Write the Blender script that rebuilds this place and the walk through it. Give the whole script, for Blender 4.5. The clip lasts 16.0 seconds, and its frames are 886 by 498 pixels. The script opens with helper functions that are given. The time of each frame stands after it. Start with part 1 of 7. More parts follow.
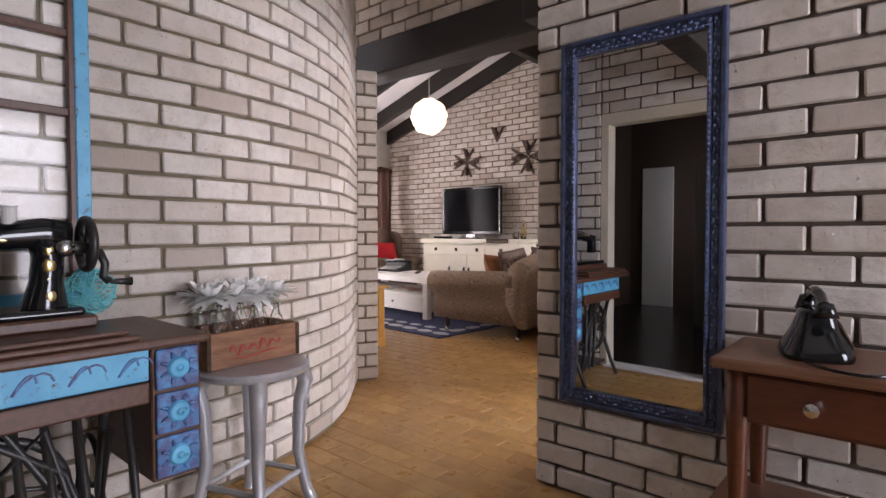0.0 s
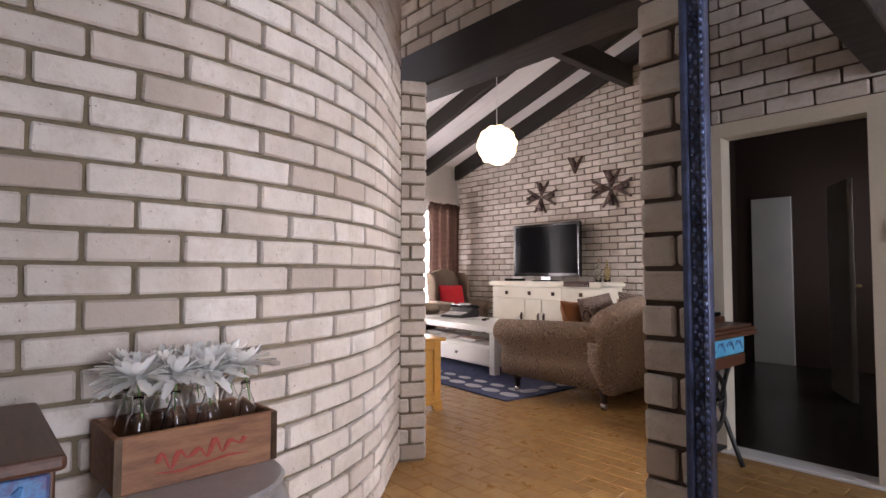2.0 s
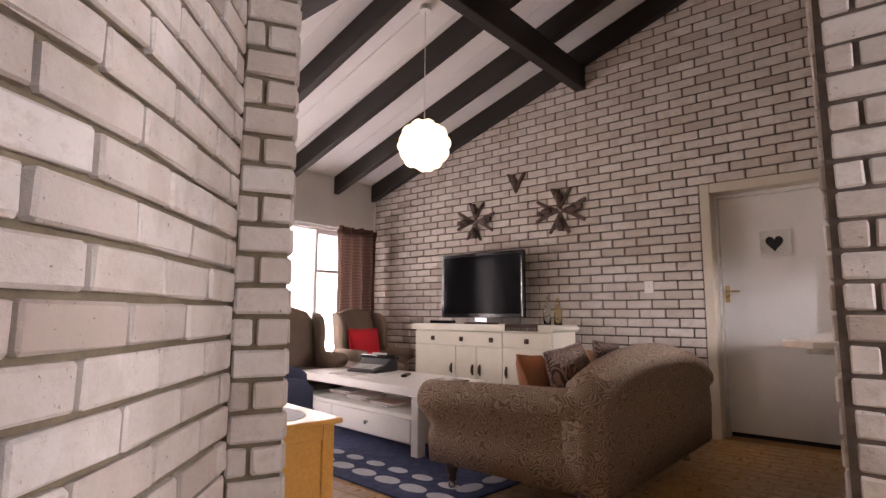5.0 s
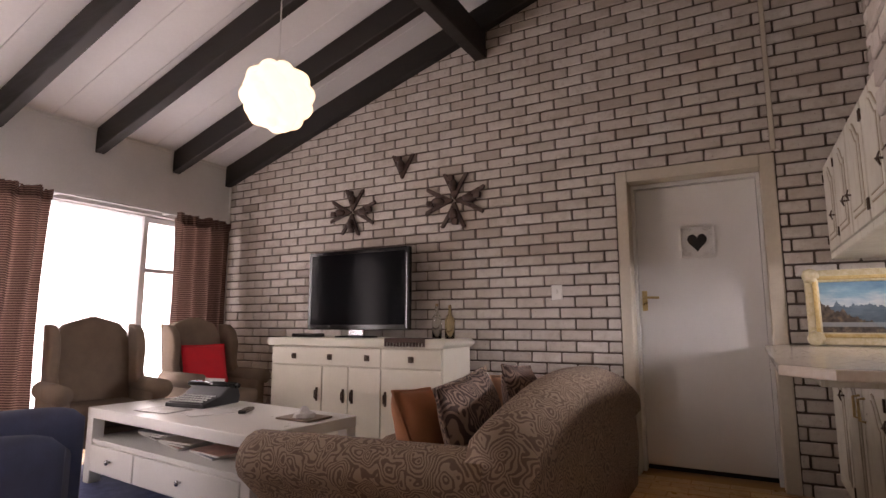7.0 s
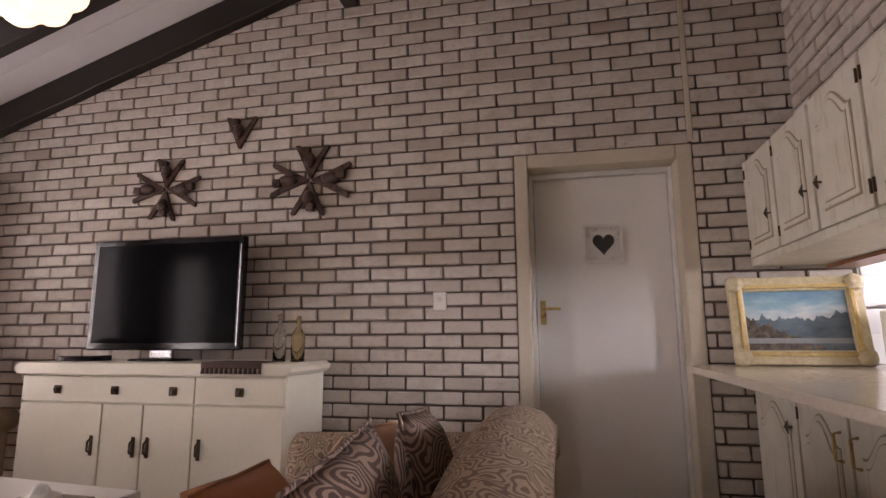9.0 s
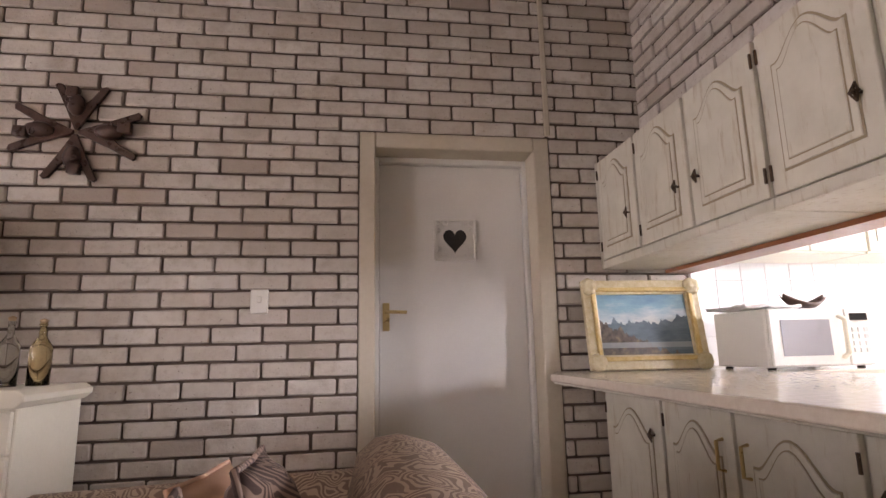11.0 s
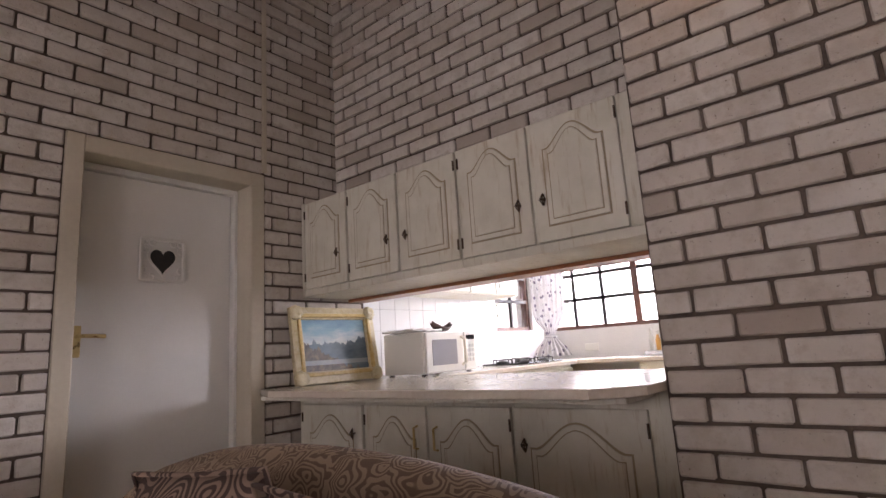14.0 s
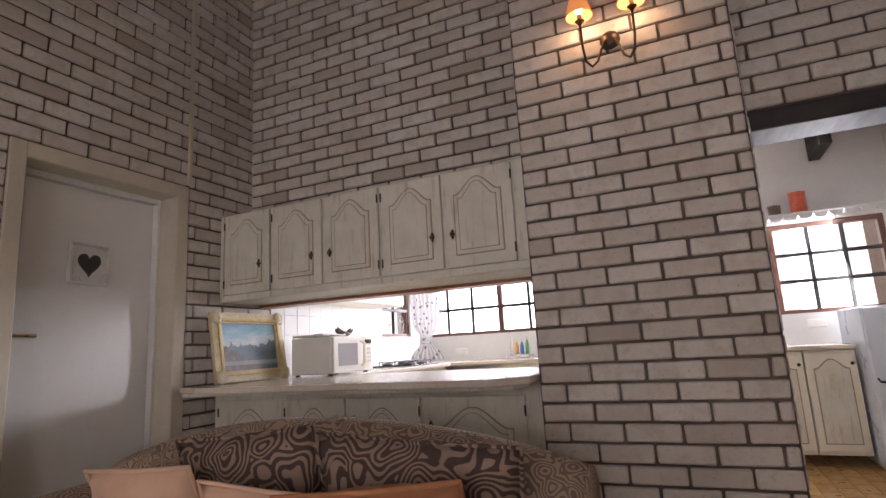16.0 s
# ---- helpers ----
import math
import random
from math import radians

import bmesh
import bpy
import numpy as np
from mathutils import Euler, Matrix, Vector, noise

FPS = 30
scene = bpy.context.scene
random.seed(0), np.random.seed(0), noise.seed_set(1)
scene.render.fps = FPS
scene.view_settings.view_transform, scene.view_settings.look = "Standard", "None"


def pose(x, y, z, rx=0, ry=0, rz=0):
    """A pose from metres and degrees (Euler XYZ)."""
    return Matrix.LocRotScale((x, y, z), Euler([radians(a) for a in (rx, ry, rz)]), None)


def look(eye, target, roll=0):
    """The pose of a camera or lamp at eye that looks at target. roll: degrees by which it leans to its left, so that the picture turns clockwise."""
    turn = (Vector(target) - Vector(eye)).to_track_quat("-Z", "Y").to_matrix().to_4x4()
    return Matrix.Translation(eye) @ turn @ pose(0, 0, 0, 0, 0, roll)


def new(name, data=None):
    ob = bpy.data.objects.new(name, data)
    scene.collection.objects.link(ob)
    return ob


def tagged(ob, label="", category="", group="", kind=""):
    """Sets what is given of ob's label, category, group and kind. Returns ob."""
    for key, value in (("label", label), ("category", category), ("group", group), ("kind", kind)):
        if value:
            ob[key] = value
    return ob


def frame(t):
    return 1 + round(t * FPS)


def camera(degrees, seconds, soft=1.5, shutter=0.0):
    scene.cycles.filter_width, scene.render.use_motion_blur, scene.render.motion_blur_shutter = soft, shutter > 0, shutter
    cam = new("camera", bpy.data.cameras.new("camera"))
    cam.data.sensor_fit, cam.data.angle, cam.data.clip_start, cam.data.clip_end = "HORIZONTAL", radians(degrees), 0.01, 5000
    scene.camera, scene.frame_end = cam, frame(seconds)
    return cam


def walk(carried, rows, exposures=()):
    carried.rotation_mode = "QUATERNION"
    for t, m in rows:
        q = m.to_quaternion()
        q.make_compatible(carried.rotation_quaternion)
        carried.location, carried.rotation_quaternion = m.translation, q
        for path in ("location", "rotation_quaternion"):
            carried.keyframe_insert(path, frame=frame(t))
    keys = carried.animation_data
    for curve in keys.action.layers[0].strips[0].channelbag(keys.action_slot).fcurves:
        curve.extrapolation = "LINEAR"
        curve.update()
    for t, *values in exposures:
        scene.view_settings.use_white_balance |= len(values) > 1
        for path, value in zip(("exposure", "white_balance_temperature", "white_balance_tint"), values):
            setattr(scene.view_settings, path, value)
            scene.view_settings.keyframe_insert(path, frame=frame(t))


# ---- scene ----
cam = camera(78.4, 16.0)
ROWS = [
    (0.0, -0.002, -0.002, 1.001, 88.28, 0.03, 40.58),
    (0.5, -0.107, 0.113, 1.012, 88.25, 0.10, 42.57),
    (1.0, -0.211, 0.255, 1.019, 89.05, 0.06, 45.21),
    (1.5, -0.318, 0.417, 1.019, 90.70, 0.00, 46.94),
    (2.0, -0.426, 0.599, 1.014, 92.57, -0.07, 48.61),
    (2.5, -0.578, 0.746, 1.003, 94.00, -0.12, 49.57),
    (3.0, -0.719, 0.910, 0.995, 94.95, -0.19, 49.84),
    (5.5, -1.626, 1.864, 1.016, 97.17, -0.18, 37.21),
    (6.0, -1.775, 2.100, 1.015, 97.41, -0.14, 34.45),
    (6.5, -1.883, 2.303, 1.013, 97.61, 0.01, 31.24),
    (7.0, -1.993, 2.563, 1.034, 97.76, 0.07, 28.57),
    (7.5, -2.106, 2.779, 1.033, 97.96, 0.15, 25.39),
    (8.0, -2.254, 3.003, 1.054, 98.17, 0.25, 21.17),
]
# the turn towards the kitchen: seconds, eye, target, roll
TURN = [
    (10.5, (-2.691, 3.838, 1.02), (-2.585, 5.802, 1.384), -0.8),
    (11, (-2.732, 3.933, 1.017), (-2.436, 5.876, 1.383), -1.2),
    (11.5, (-2.801, 3.988, 1.017), (-2.316, 5.892, 1.388), -1.5),
    (12, (-2.913, 3.972, 1.029), (-2.081, 5.753, 1.399), -2.4),
    (12.5, (-3.02, 3.924, 1.038), (-2.0, 5.604, 1.409), -2.8),
    (13, (-3.16, 3.88, 1.052), (-1.939, 5.42, 1.424), -3.3),
    (13.5, (-3.294, 3.88, 1.05), (-1.952, 5.315, 1.422), -3.3),
    (14, (-3.475, 3.866, 1.04), (-1.951, 5.106, 1.411), -3.7),
    (14.5, (-3.622, 3.838, 1.041), (-2.014, 4.968, 1.411), -3.6),
    (15, (-3.795, 3.829, 1.049), (-2.127, 4.872, 1.412), -3.5),
    (15.5, (-3.955, 3.818, 1.044), (-2.223, 4.749, 1.406), -3.4),
    (16, (-4.125, 3.818, 1.038), (-2.325, 4.614, 1.399), -3.3),
]
walk(cam, [(row[0], pose(*row[1:])) for row in ROWS] + [(row[0], look(*row[1:])) for row in TURN], [(0.0, 0.22, 7400, 29), (1.5, 0.2, 7400, 29), (3.2, 0.08, 7400, 28), (5.5, -0.2, 7800, 34), (7.0, -0.52, 7800, 34), (8.0, -0.75, 7800, 34), (10.5, -0.05, 7800, 32), (11.5, -0.48, 7500, 30), (12.0, -0.7, 7200, 27), (12.5, -0.85, 7200, 27), (13.0, -0.92, 7300, 28), (14.0, -0.8, 7500, 31), (15.0, -0.74, 7400, 29), (16.0, -0.82, 7400, 28)])

# large light: overcast daylight outside, lamps inside
world = bpy.data.worlds.new("sky")
scene.world = world
world.use_nodes = True
wt = world.node_tree
sky = wt.nodes.new("ShaderNodeTexSky")
sky.sky_type = "NISHITA"
sky.sun_disc = False
sky.sun_elevation = radians(52)
sky.sun_rotation = radians(20)
wt.links.new(sky.outputs[0], wt.nodes["Background"].inputs[0])
wt.nodes["Background"].inputs[1].default_value = 0.15
sun = new("sun", bpy.data.lights.new("sun", "SUN"))
sun.data.energy, sun.data.angle, sun.data.color = 3.0, radians(0.6), (1.0, 0.95, 0.88)
sun.matrix_world = look((2, 6, 8), (0, 0, 0))


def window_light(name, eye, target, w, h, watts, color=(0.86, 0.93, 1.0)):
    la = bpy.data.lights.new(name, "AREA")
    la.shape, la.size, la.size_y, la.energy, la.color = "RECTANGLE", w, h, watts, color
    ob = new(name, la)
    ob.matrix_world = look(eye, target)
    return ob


window_light("light_garden_door", (-7.08, 4.65, 1.05), (-5.6, 4.65, 1.15), 3.3, 1.9, 150)
window_light("light_kitchen_window", (1.75, 5.8, 1.6), (0, 5.6, 1.3), 1.3, 0.8, 340, (0.74, 0.87, 1.0))
window_light("light_kitchen_window_south", (1.75, 2.65, 1.6), (0.6, 4.9, 1.3), 0.9, 0.8, 240, (0.74, 0.87, 1.0))
window_light("light_entrance", (2.75, 1.1, 1.1), (-2.0, 0.95, 0.7), 1.1, 1.9, 100, (0.62, 0.80, 1.0))

# ---- materials ----


def mat(name, base=(0.5, 0.5, 0.5), rough=0.6, metal=0.0):
    m = bpy.data.materials.new(name)
    m.use_nodes = True
    b = m.node_tree.nodes["Principled BSDF"]
    b.inputs["Base Color"].default_value = (*base, 1)
    b.inputs["Roughness"].default_value = rough
    b.inputs["Metallic"].default_value = metal
    return m


class Nodes:
    """Short hand for building node trees."""

    def __init__(self, m):
        self.t = m.node_tree
        self.bsdf = self.t.nodes["Principled BSDF"]

    def add(self, kind, **props):
        n = self.t.nodes.new(kind)
        for k, v in props.items():
            if k in n.inputs:
                n.inputs[k].default_value = v
        return n

    def link(self, a, b):
        self.t.links.new(a, b)

    def coord(self, space="Object", scale=(1, 1, 1)):
        c = self.add("ShaderNodeTexCoord")
        mp = self.add("ShaderNodeMapping")
        mp.inputs["Scale"].default_value = scale
        self.link(c.outputs[space], mp.inputs[0])
        return mp.outputs[0]

    def world_coord(self, scale=(1, 1, 1)):
        g = self.add("ShaderNodeNewGeometry")
        mp = self.add("ShaderNodeMapping")
        mp.inputs["Scale"].default_value = scale
        self.link(g.outputs["Position"], mp.inputs[0])
        return mp.outputs[0]

    def noise(self, vec, scale, detail=4.0, rough=0.6):
        n = self.add("ShaderNodeTexNoise")
        n.inputs["Scale"].default_value = scale
        n.inputs["Detail"].default_value = detail
        n.inputs["Roughness"].default_value = rough
        self.link(vec, n.inputs["Vector"])
        return n.outputs["Fac"]

    def ramp(self, fac, stops):
        r = self.add("ShaderNodeValToRGB")
        els = r.color_ramp.elements
        while len(els) < len(stops):
            els.new(0.5)
        for e, (p, c) in zip(els, stops):
            e.position = p
            e.color = (*c, 1) if len(c) == 3 else c
        self.link(fac, r.inputs[0])
        return r.outputs[0]

    def mix(self, fac, a, b, mode="MIX"):
        n = self.t.nodes.new("ShaderNodeMix")
        n.data_type, n.blend_type = "RGBA", mode
        for i, v in ((0, fac), (6, a), (7, b)):
            if isinstance(v, (int, float)):
                n.inputs[i].default_value = v
            elif isinstance(v, tuple):
                n.inputs[i].default_value = (*v, 1)
            else:
                self.link(v, n.inputs[i])
        return n.outputs[2]

    def math(self, op, a, b=0.0):
        n = self.t.nodes.new("ShaderNodeMath")
        n.operation = op
        for i, v in ((0, a), (1, b)):
            if isinstance(v, (int, float)):
                n.inputs[i].default_value = v
            else:
                self.link(v, n.inputs[i])
        return n.outputs[0]

    def bump(self, h, strength=0.3, dist=0.005):
        n = self.add("ShaderNodeBump")
        n.inputs["Strength"].default_value = strength
        n.inputs["Distance"].default_value = dist
        self.link(h, n.inputs["Height"])
        self.link(n.outputs[0], self.bsdf.inputs["Normal"])

    def color(self, c):
        self.link(c, self.bsdf.inputs["Base Color"])

    def rough(self, c):
        self.link(c, self.bsdf.inputs["Roughness"])

    def random(self):
        """One number for each piece, whether an object of its own or an island of a joined mesh."""
        o = self.add("ShaderNodeObjectInfo")
        g = self.add("ShaderNodeNewGeometry")
        s = self.math("ADD", o.outputs["Random"], g.outputs["Random Per Island"])
        return self.math("FRACT", s)


def grained(name, a, b, rough=0.6, scale=8.0, fine=90.0, bump=0.15, stretch=(1, 1, 1), metal=0.0, space="Object", gap=(0.35, 0.65)):
    """Two tones mixed by a coarse and a fine noise, with relief."""
    m = mat(name, a, rough, metal)
    n = Nodes(m)
    v = n.world_coord(stretch) if space == "World" else n.coord(space, stretch)
    big = n.noise(v, scale)
    small = n.noise(v, fine, 3.0)
    f = n.math("ADD", n.math("MULTIPLY", big, 0.7), n.math("MULTIPLY", small, 0.3))
    n.color(n.ramp(f, ((gap[0], a), (gap[1], b))))
    n.rough(n.ramp(big, ((0.3, (rough * 0.85,) * 3), (0.7, (min(1, rough * 1.15),) * 3))))
    n.bump(f, bump, 0.004)
    return m


def brick_material():
    m = mat("whitewashed_brick", (0.6, 0.56, 0.5), 0.72)
    n = Nodes(m)
    v = n.world_coord()
    r = n.random()
    base = n.ramp(r, ((0.0, (0.40, 0.33, 0.28)), (0.12, (0.505, 0.445, 0.39)), (0.55, (0.565, 0.51, 0.455)), (1.0, (0.62, 0.575, 0.525))))
    wash = n.noise(v, 9.0, 5.0)
    base = n.mix(n.ramp(wash, ((0.46, (0, 0, 0)), (0.74, (0.7, 0.7, 0.7)))), base, (0.385, 0.325, 0.265))
    smudge = n.noise(v, 26.0, 6.0, 0.7)
    base = n.mix(n.ramp(smudge, ((0.52, (0, 0, 0)), (0.70, (0.6, 0.6, 0.6)))), base, (0.42, 0.345, 0.28))
    chips = n.noise(v, 75.0, 3.0, 0.7)
    base = n.mix(n.ramp(chips, ((0.66, (0, 0, 0)), (0.73, (1, 1, 1)))), base, (0.16, 0.115, 0.085))
    n.color(base)
    h = n.math("ADD", n.noise(v, 30.0, 5.0), n.math("MULTIPLY", chips, 0.6))
    n.bump(h, 0.6, 0.006)
    return m


M = {}
M["brick"] = brick_material()
M["mortar"] = grained("brown_mortar", (0.066, 0.047, 0.037), (0.145, 0.11, 0.085), 0.95, 14, 120, 0.5, space="World")
M["tan_mortar"] = grained("tan_mortar", (0.12, 0.092, 0.058), (0.20, 0.158, 0.10), 0.95, 14, 120, 0.5, space="World")
M["plaster"] = grained("white_plaster", (0.66, 0.65, 0.63), (0.74, 0.73, 0.71), 0.85, 2.5, 60, 0.1, space="World")
M["cream_plaster"] = grained("cream_plaster", (0.50, 0.44, 0.345), (0.58, 0.52, 0.42), 0.75, 3.0, 50, 0.15, space="World")
M["ceiling"] = grained("ceiling_board", (0.74, 0.73, 0.73), (0.81, 0.80, 0.80), 0.75, 1.6, 40, 0.06, space="World")
M["beam"] = grained("black_stained_timber", (0.010, 0.007, 0.006), (0.024, 0.017, 0.014), 0.55, 5, 60, 0.25, (1, 6, 6))
M["white_paint"] = grained("white_gloss_paint", (0.68, 0.67, 0.63), (0.74, 0.73, 0.69), 0.32, 3, 80, 0.05)
M["cream_paint"] = grained("cream_cabinet_paint", (0.70, 0.66, 0.54), (0.77, 0.73, 0.61), 0.35, 3, 60, 0.06)
M["dark_void"] = mat("unlit_room_dark", (0.03, 0.022, 0.02), 0.8)


def tile_material():
    m = mat("ochre_clay_tile", (0.36, 0.21, 0.08), 0.3)
    n = Nodes(m)
    v = n.world_coord()
    r = n.random()
    base = n.ramp(r, ((0.0, (0.39, 0.205, 0.066)), (0.4, (0.42, 0.23, 0.075)), (0.8, (0.45, 0.25, 0.084)), (1.0, (0.49, 0.285, 0.10))))
    st = n.noise(v, 11.0, 5.0)
    base = n.mix(n.ramp(st, ((0.45, (0, 0, 0)), (0.75, (0.6, 0.6, 0.6)))), base, (0.26, 0.13, 0.045))
    n.color(base)
    n.rough(n.ramp(st, ((0.3, (0.24,) * 3), (0.7, (0.42,) * 3))))
    n.bump(n.noise(v, 40.0, 4.0), 0.12, 0.004)
    return m


M["tile"] = tile_material()
M["grout"] = grained("floor_grout", (0.34, 0.185, 0.07), (0.42, 0.24, 0.095), 0.8, 20, 90, 0.3, space="World")

# ---- building blocks ----


def obj(name, bm, material, parent=None, label="", smooth=False):
    me = bpy.data.meshes.new(name)
    bm.normal_update()
    bm.to_mesh(me)
    bm.free()
    if smooth:
        me.polygons.foreach_set("use_smooth", [True] * len(me.polygons))
    if material:
        me.materials.append(material)
    ob = new(name, me)
    if parent:
        ob.parent = parent
    if label:
        ob["label"] = label
    return ob


def part(name, bm, material, parent, label="", smooth=False):
    return obj(name, bm, material, parent, label, smooth)


def thing(name, label, category, m=None, group="", kind=""):
    ob = tagged(new(name), label, category, group, kind)
    if m is not None:
        ob.matrix_world = m
    return ob


def add_box(bm, lo, hi, bevel=0.0, seg=1):
    c = [(a + b) / 2 for a, b in zip(lo, hi)]
    s = [b - a for a, b in zip(lo, hi)]
    r = bmesh.ops.create_cube(bm, size=1.0, matrix=Matrix.Translation(c) @ Matrix.Diagonal((*s, 1)))
    if bevel:
        es = list({e for v in r["verts"] for e in v.link_edges})
        bmesh.ops.bevel(bm, geom=es, offset=bevel, segments=seg, affect="EDGES", profile=0.5)
    return bm


def box(lo, hi, bevel=0.0, seg=1):
    return add_box(bmesh.new(), lo, hi, bevel, seg)


def cyl(bm, a, b, r1, r2=None, n=12):
    a, b = Vector(a), Vector(b)
    d = b - a
    q = d.to_track_quat("Z", "Y").to_matrix().to_4x4()
    bmesh.ops.create_cone(bm, cap_ends=True, segments=n, radius1=r1, radius2=r1 if r2 is None else r2, depth=d.length, matrix=Matrix.Translation((a + b) / 2) @ q)
    return bm


def lathe(profile, n=24, bm=None, at=(0, 0, 0)):
    """Turn (radius, height) pairs about z."""
    bm = bm or bmesh.new()
    rings = []
    for r, z in profile:
        if r < 1e-5:
            rings.append([bm.verts.new((at[0], at[1], at[2] + z))])
        else:
            rings.append([bm.verts.new((at[0] + r * math.cos(2 * math.pi * k / n), at[1] + r * math.sin(2 * math.pi * k / n), at[2] + z)) for k in range(n)])
    for p, q in zip(rings, rings[1:]):
        for k in range(n):
            j = (k + 1) % n
            if len(p) == 1 and len(q) == 1:
                continue
            if len(p) == 1:
                bm.faces.new((p[0], q[j], q[k]))
            elif len(q) == 1:
                bm.faces.new((p[k], p[j], q[0]))
            else:
                bm.faces.new((p[k], p[j], q[j], q[k]))
    return bm


def tube(points, radius, n=8, bm=None, closed=False):
    """A round bar along points; radius a number or one for each point."""
    bm = bm or bmesh.new()
    pts = [Vector(p) for p in points]
    rings = []
    up = Vector((0, 0, 1))
    side = None
    for i, p in enumerate(pts):
        a = pts[i - 1] if i or closed else p
        b = pts[(i + 1) % len(pts)] if i + 1 < len(pts) or closed else p
        d = (b - a).normalized()
        if side is None:
            u = d.cross(up)
            if u.length < 0.3:
                u = d.cross(Vector((0, 1, 0)))
        else:
            u = side - d * side.dot(d)
        u.normalize()
        side = u
        w = u.cross(d)
        r = radius[i] if isinstance(radius, (list, tuple)) else radius
        rings.append([bm.verts.new(p + r * (math.cos(2 * math.pi * k / n) * u + math.sin(2 * math.pi * k / n) * w)) for k in range(n)])
    m = len(rings)
    for i in range(m if closed else m - 1):
        p, q = rings[i], rings[(i + 1) % m]
        for k in range(n):
            bm.faces.new((p[k], p[(k + 1) % n], q[(k + 1) % n], q[k]))
    if not closed:
        bm.faces.new(rings[0])
        bm.faces.new(rings[-1][::-1])
    return bm


def extrude_outline(pts, depth, axis="y", bm=None, bevel=0.0):
    """A flat outline of (a, b) pairs given thickness. axis y: the outline lies in xz, x: in yz, z: in xy."""
    bm = bm or bmesh.new()
    put = {"y": lambda a, b, d: (a, d, b), "x": lambda a, b, d: (d, a, b), "z": lambda a, b, d: (a, b, d)}[axis]
    lo = [bm.verts.new(put(a, b, 0)) for a, b in pts]
    hi = [bm.verts.new(put(a, b, depth)) for a, b in pts]
    fs = [bm.faces.new(lo), bm.faces.new(hi[::-1])]
    k = len(pts)
    for i in range(k):
        fs.append(bm.faces.new((lo[i], hi[i], hi[(i + 1) % k], lo[(i + 1) % k])))
    bmesh.ops.recalc_face_normals(bm, faces=fs)
    if bevel:
        es = [e for e in bm.edges if e.verts[0] in lo and e.verts[1] in lo or e.verts[0] in hi and e.verts[1] in hi]
        bmesh.ops.bevel(bm, geom=es, offset=bevel, segments=2, affect="EDGES", profile=0.5)
    return bm


# ---- pieces of walls and floors ----
PIECES = {}


def piece_mesh(length, height, depth, variant, material, name, chamfer=0.0055, wobble=0.0022):
    """A chamfered block with a worn outline, its face towards -y, centred in x and z."""
    key = (name, round(length, 3), height, variant)
    if key in PIECES:
        return PIECES[key]
    rnd = random.Random(variant * 977 + int(length * 1000))
    bm = box((-length / 2, -depth * 0.3, -height / 2), (length / 2, depth * 0.7, height / 2))
    front = [e for e in bm.edges if all(v.co.y < 0 for v in e.verts)]
    ups = [e for e in bm.edges if abs(e.verts[0].co.y - e.verts[1].co.y) > 1e-4]
    bmesh.ops.bevel(bm, geom=front + ups, offset=chamfer, segments=1, affect="EDGES")
    for v in bm.verts:
        if v.co.y < depth * 0.6:
            v.co += Vector((rnd.uniform(-1, 1), rnd.uniform(-0.6, 0.6), rnd.uniform(-1, 1))) * wobble
    me = bpy.data.meshes.new(name)
    bm.to_mesh(me)
    bm.free()
    me.materials.append(material)
    PIECES[key] = me
    return me


def lay(parent, name, placed, near, label, limit=300):
    """Pieces (mesh, matrix): the nearest to a place as objects of their own, the rest joined."""
    near = Vector(near)
    placed.sort(key=lambda p: (p[1].translation - near).length)
    for me, m in placed[:limit]:
        o = new(name, me)
        o.parent = parent
        o.matrix_basis = m
    rest = placed[limit:]
    if not rest:
        return
    cache = {}
    vs, fs, base = [], [], 0
    for me, m in rest:
        if me.name not in cache:
            co = np.empty(len(me.vertices) * 3)
            me.vertices.foreach_get("co", co)
            cache[me.name] = (co.reshape(-1, 3), [tuple(p.vertices) for p in me.polygons])
        co, polys = cache[me.name]
        a = np.array(m)
        vs.append(co @ a[:3, :3].T + a[:3, 3])
        fs += [tuple(i + base for i in p) for p in polys]
        base += len(co)
    me = bpy.data.meshes.new(name + "_field")
    me.from_pydata(np.concatenate(vs).tolist(), [], fs)
    me.materials.append(rest[0][0].materials[0])
    o = new(name + "_field", me)
    o.parent = parent
    tagged(o, label, kind="stuff")


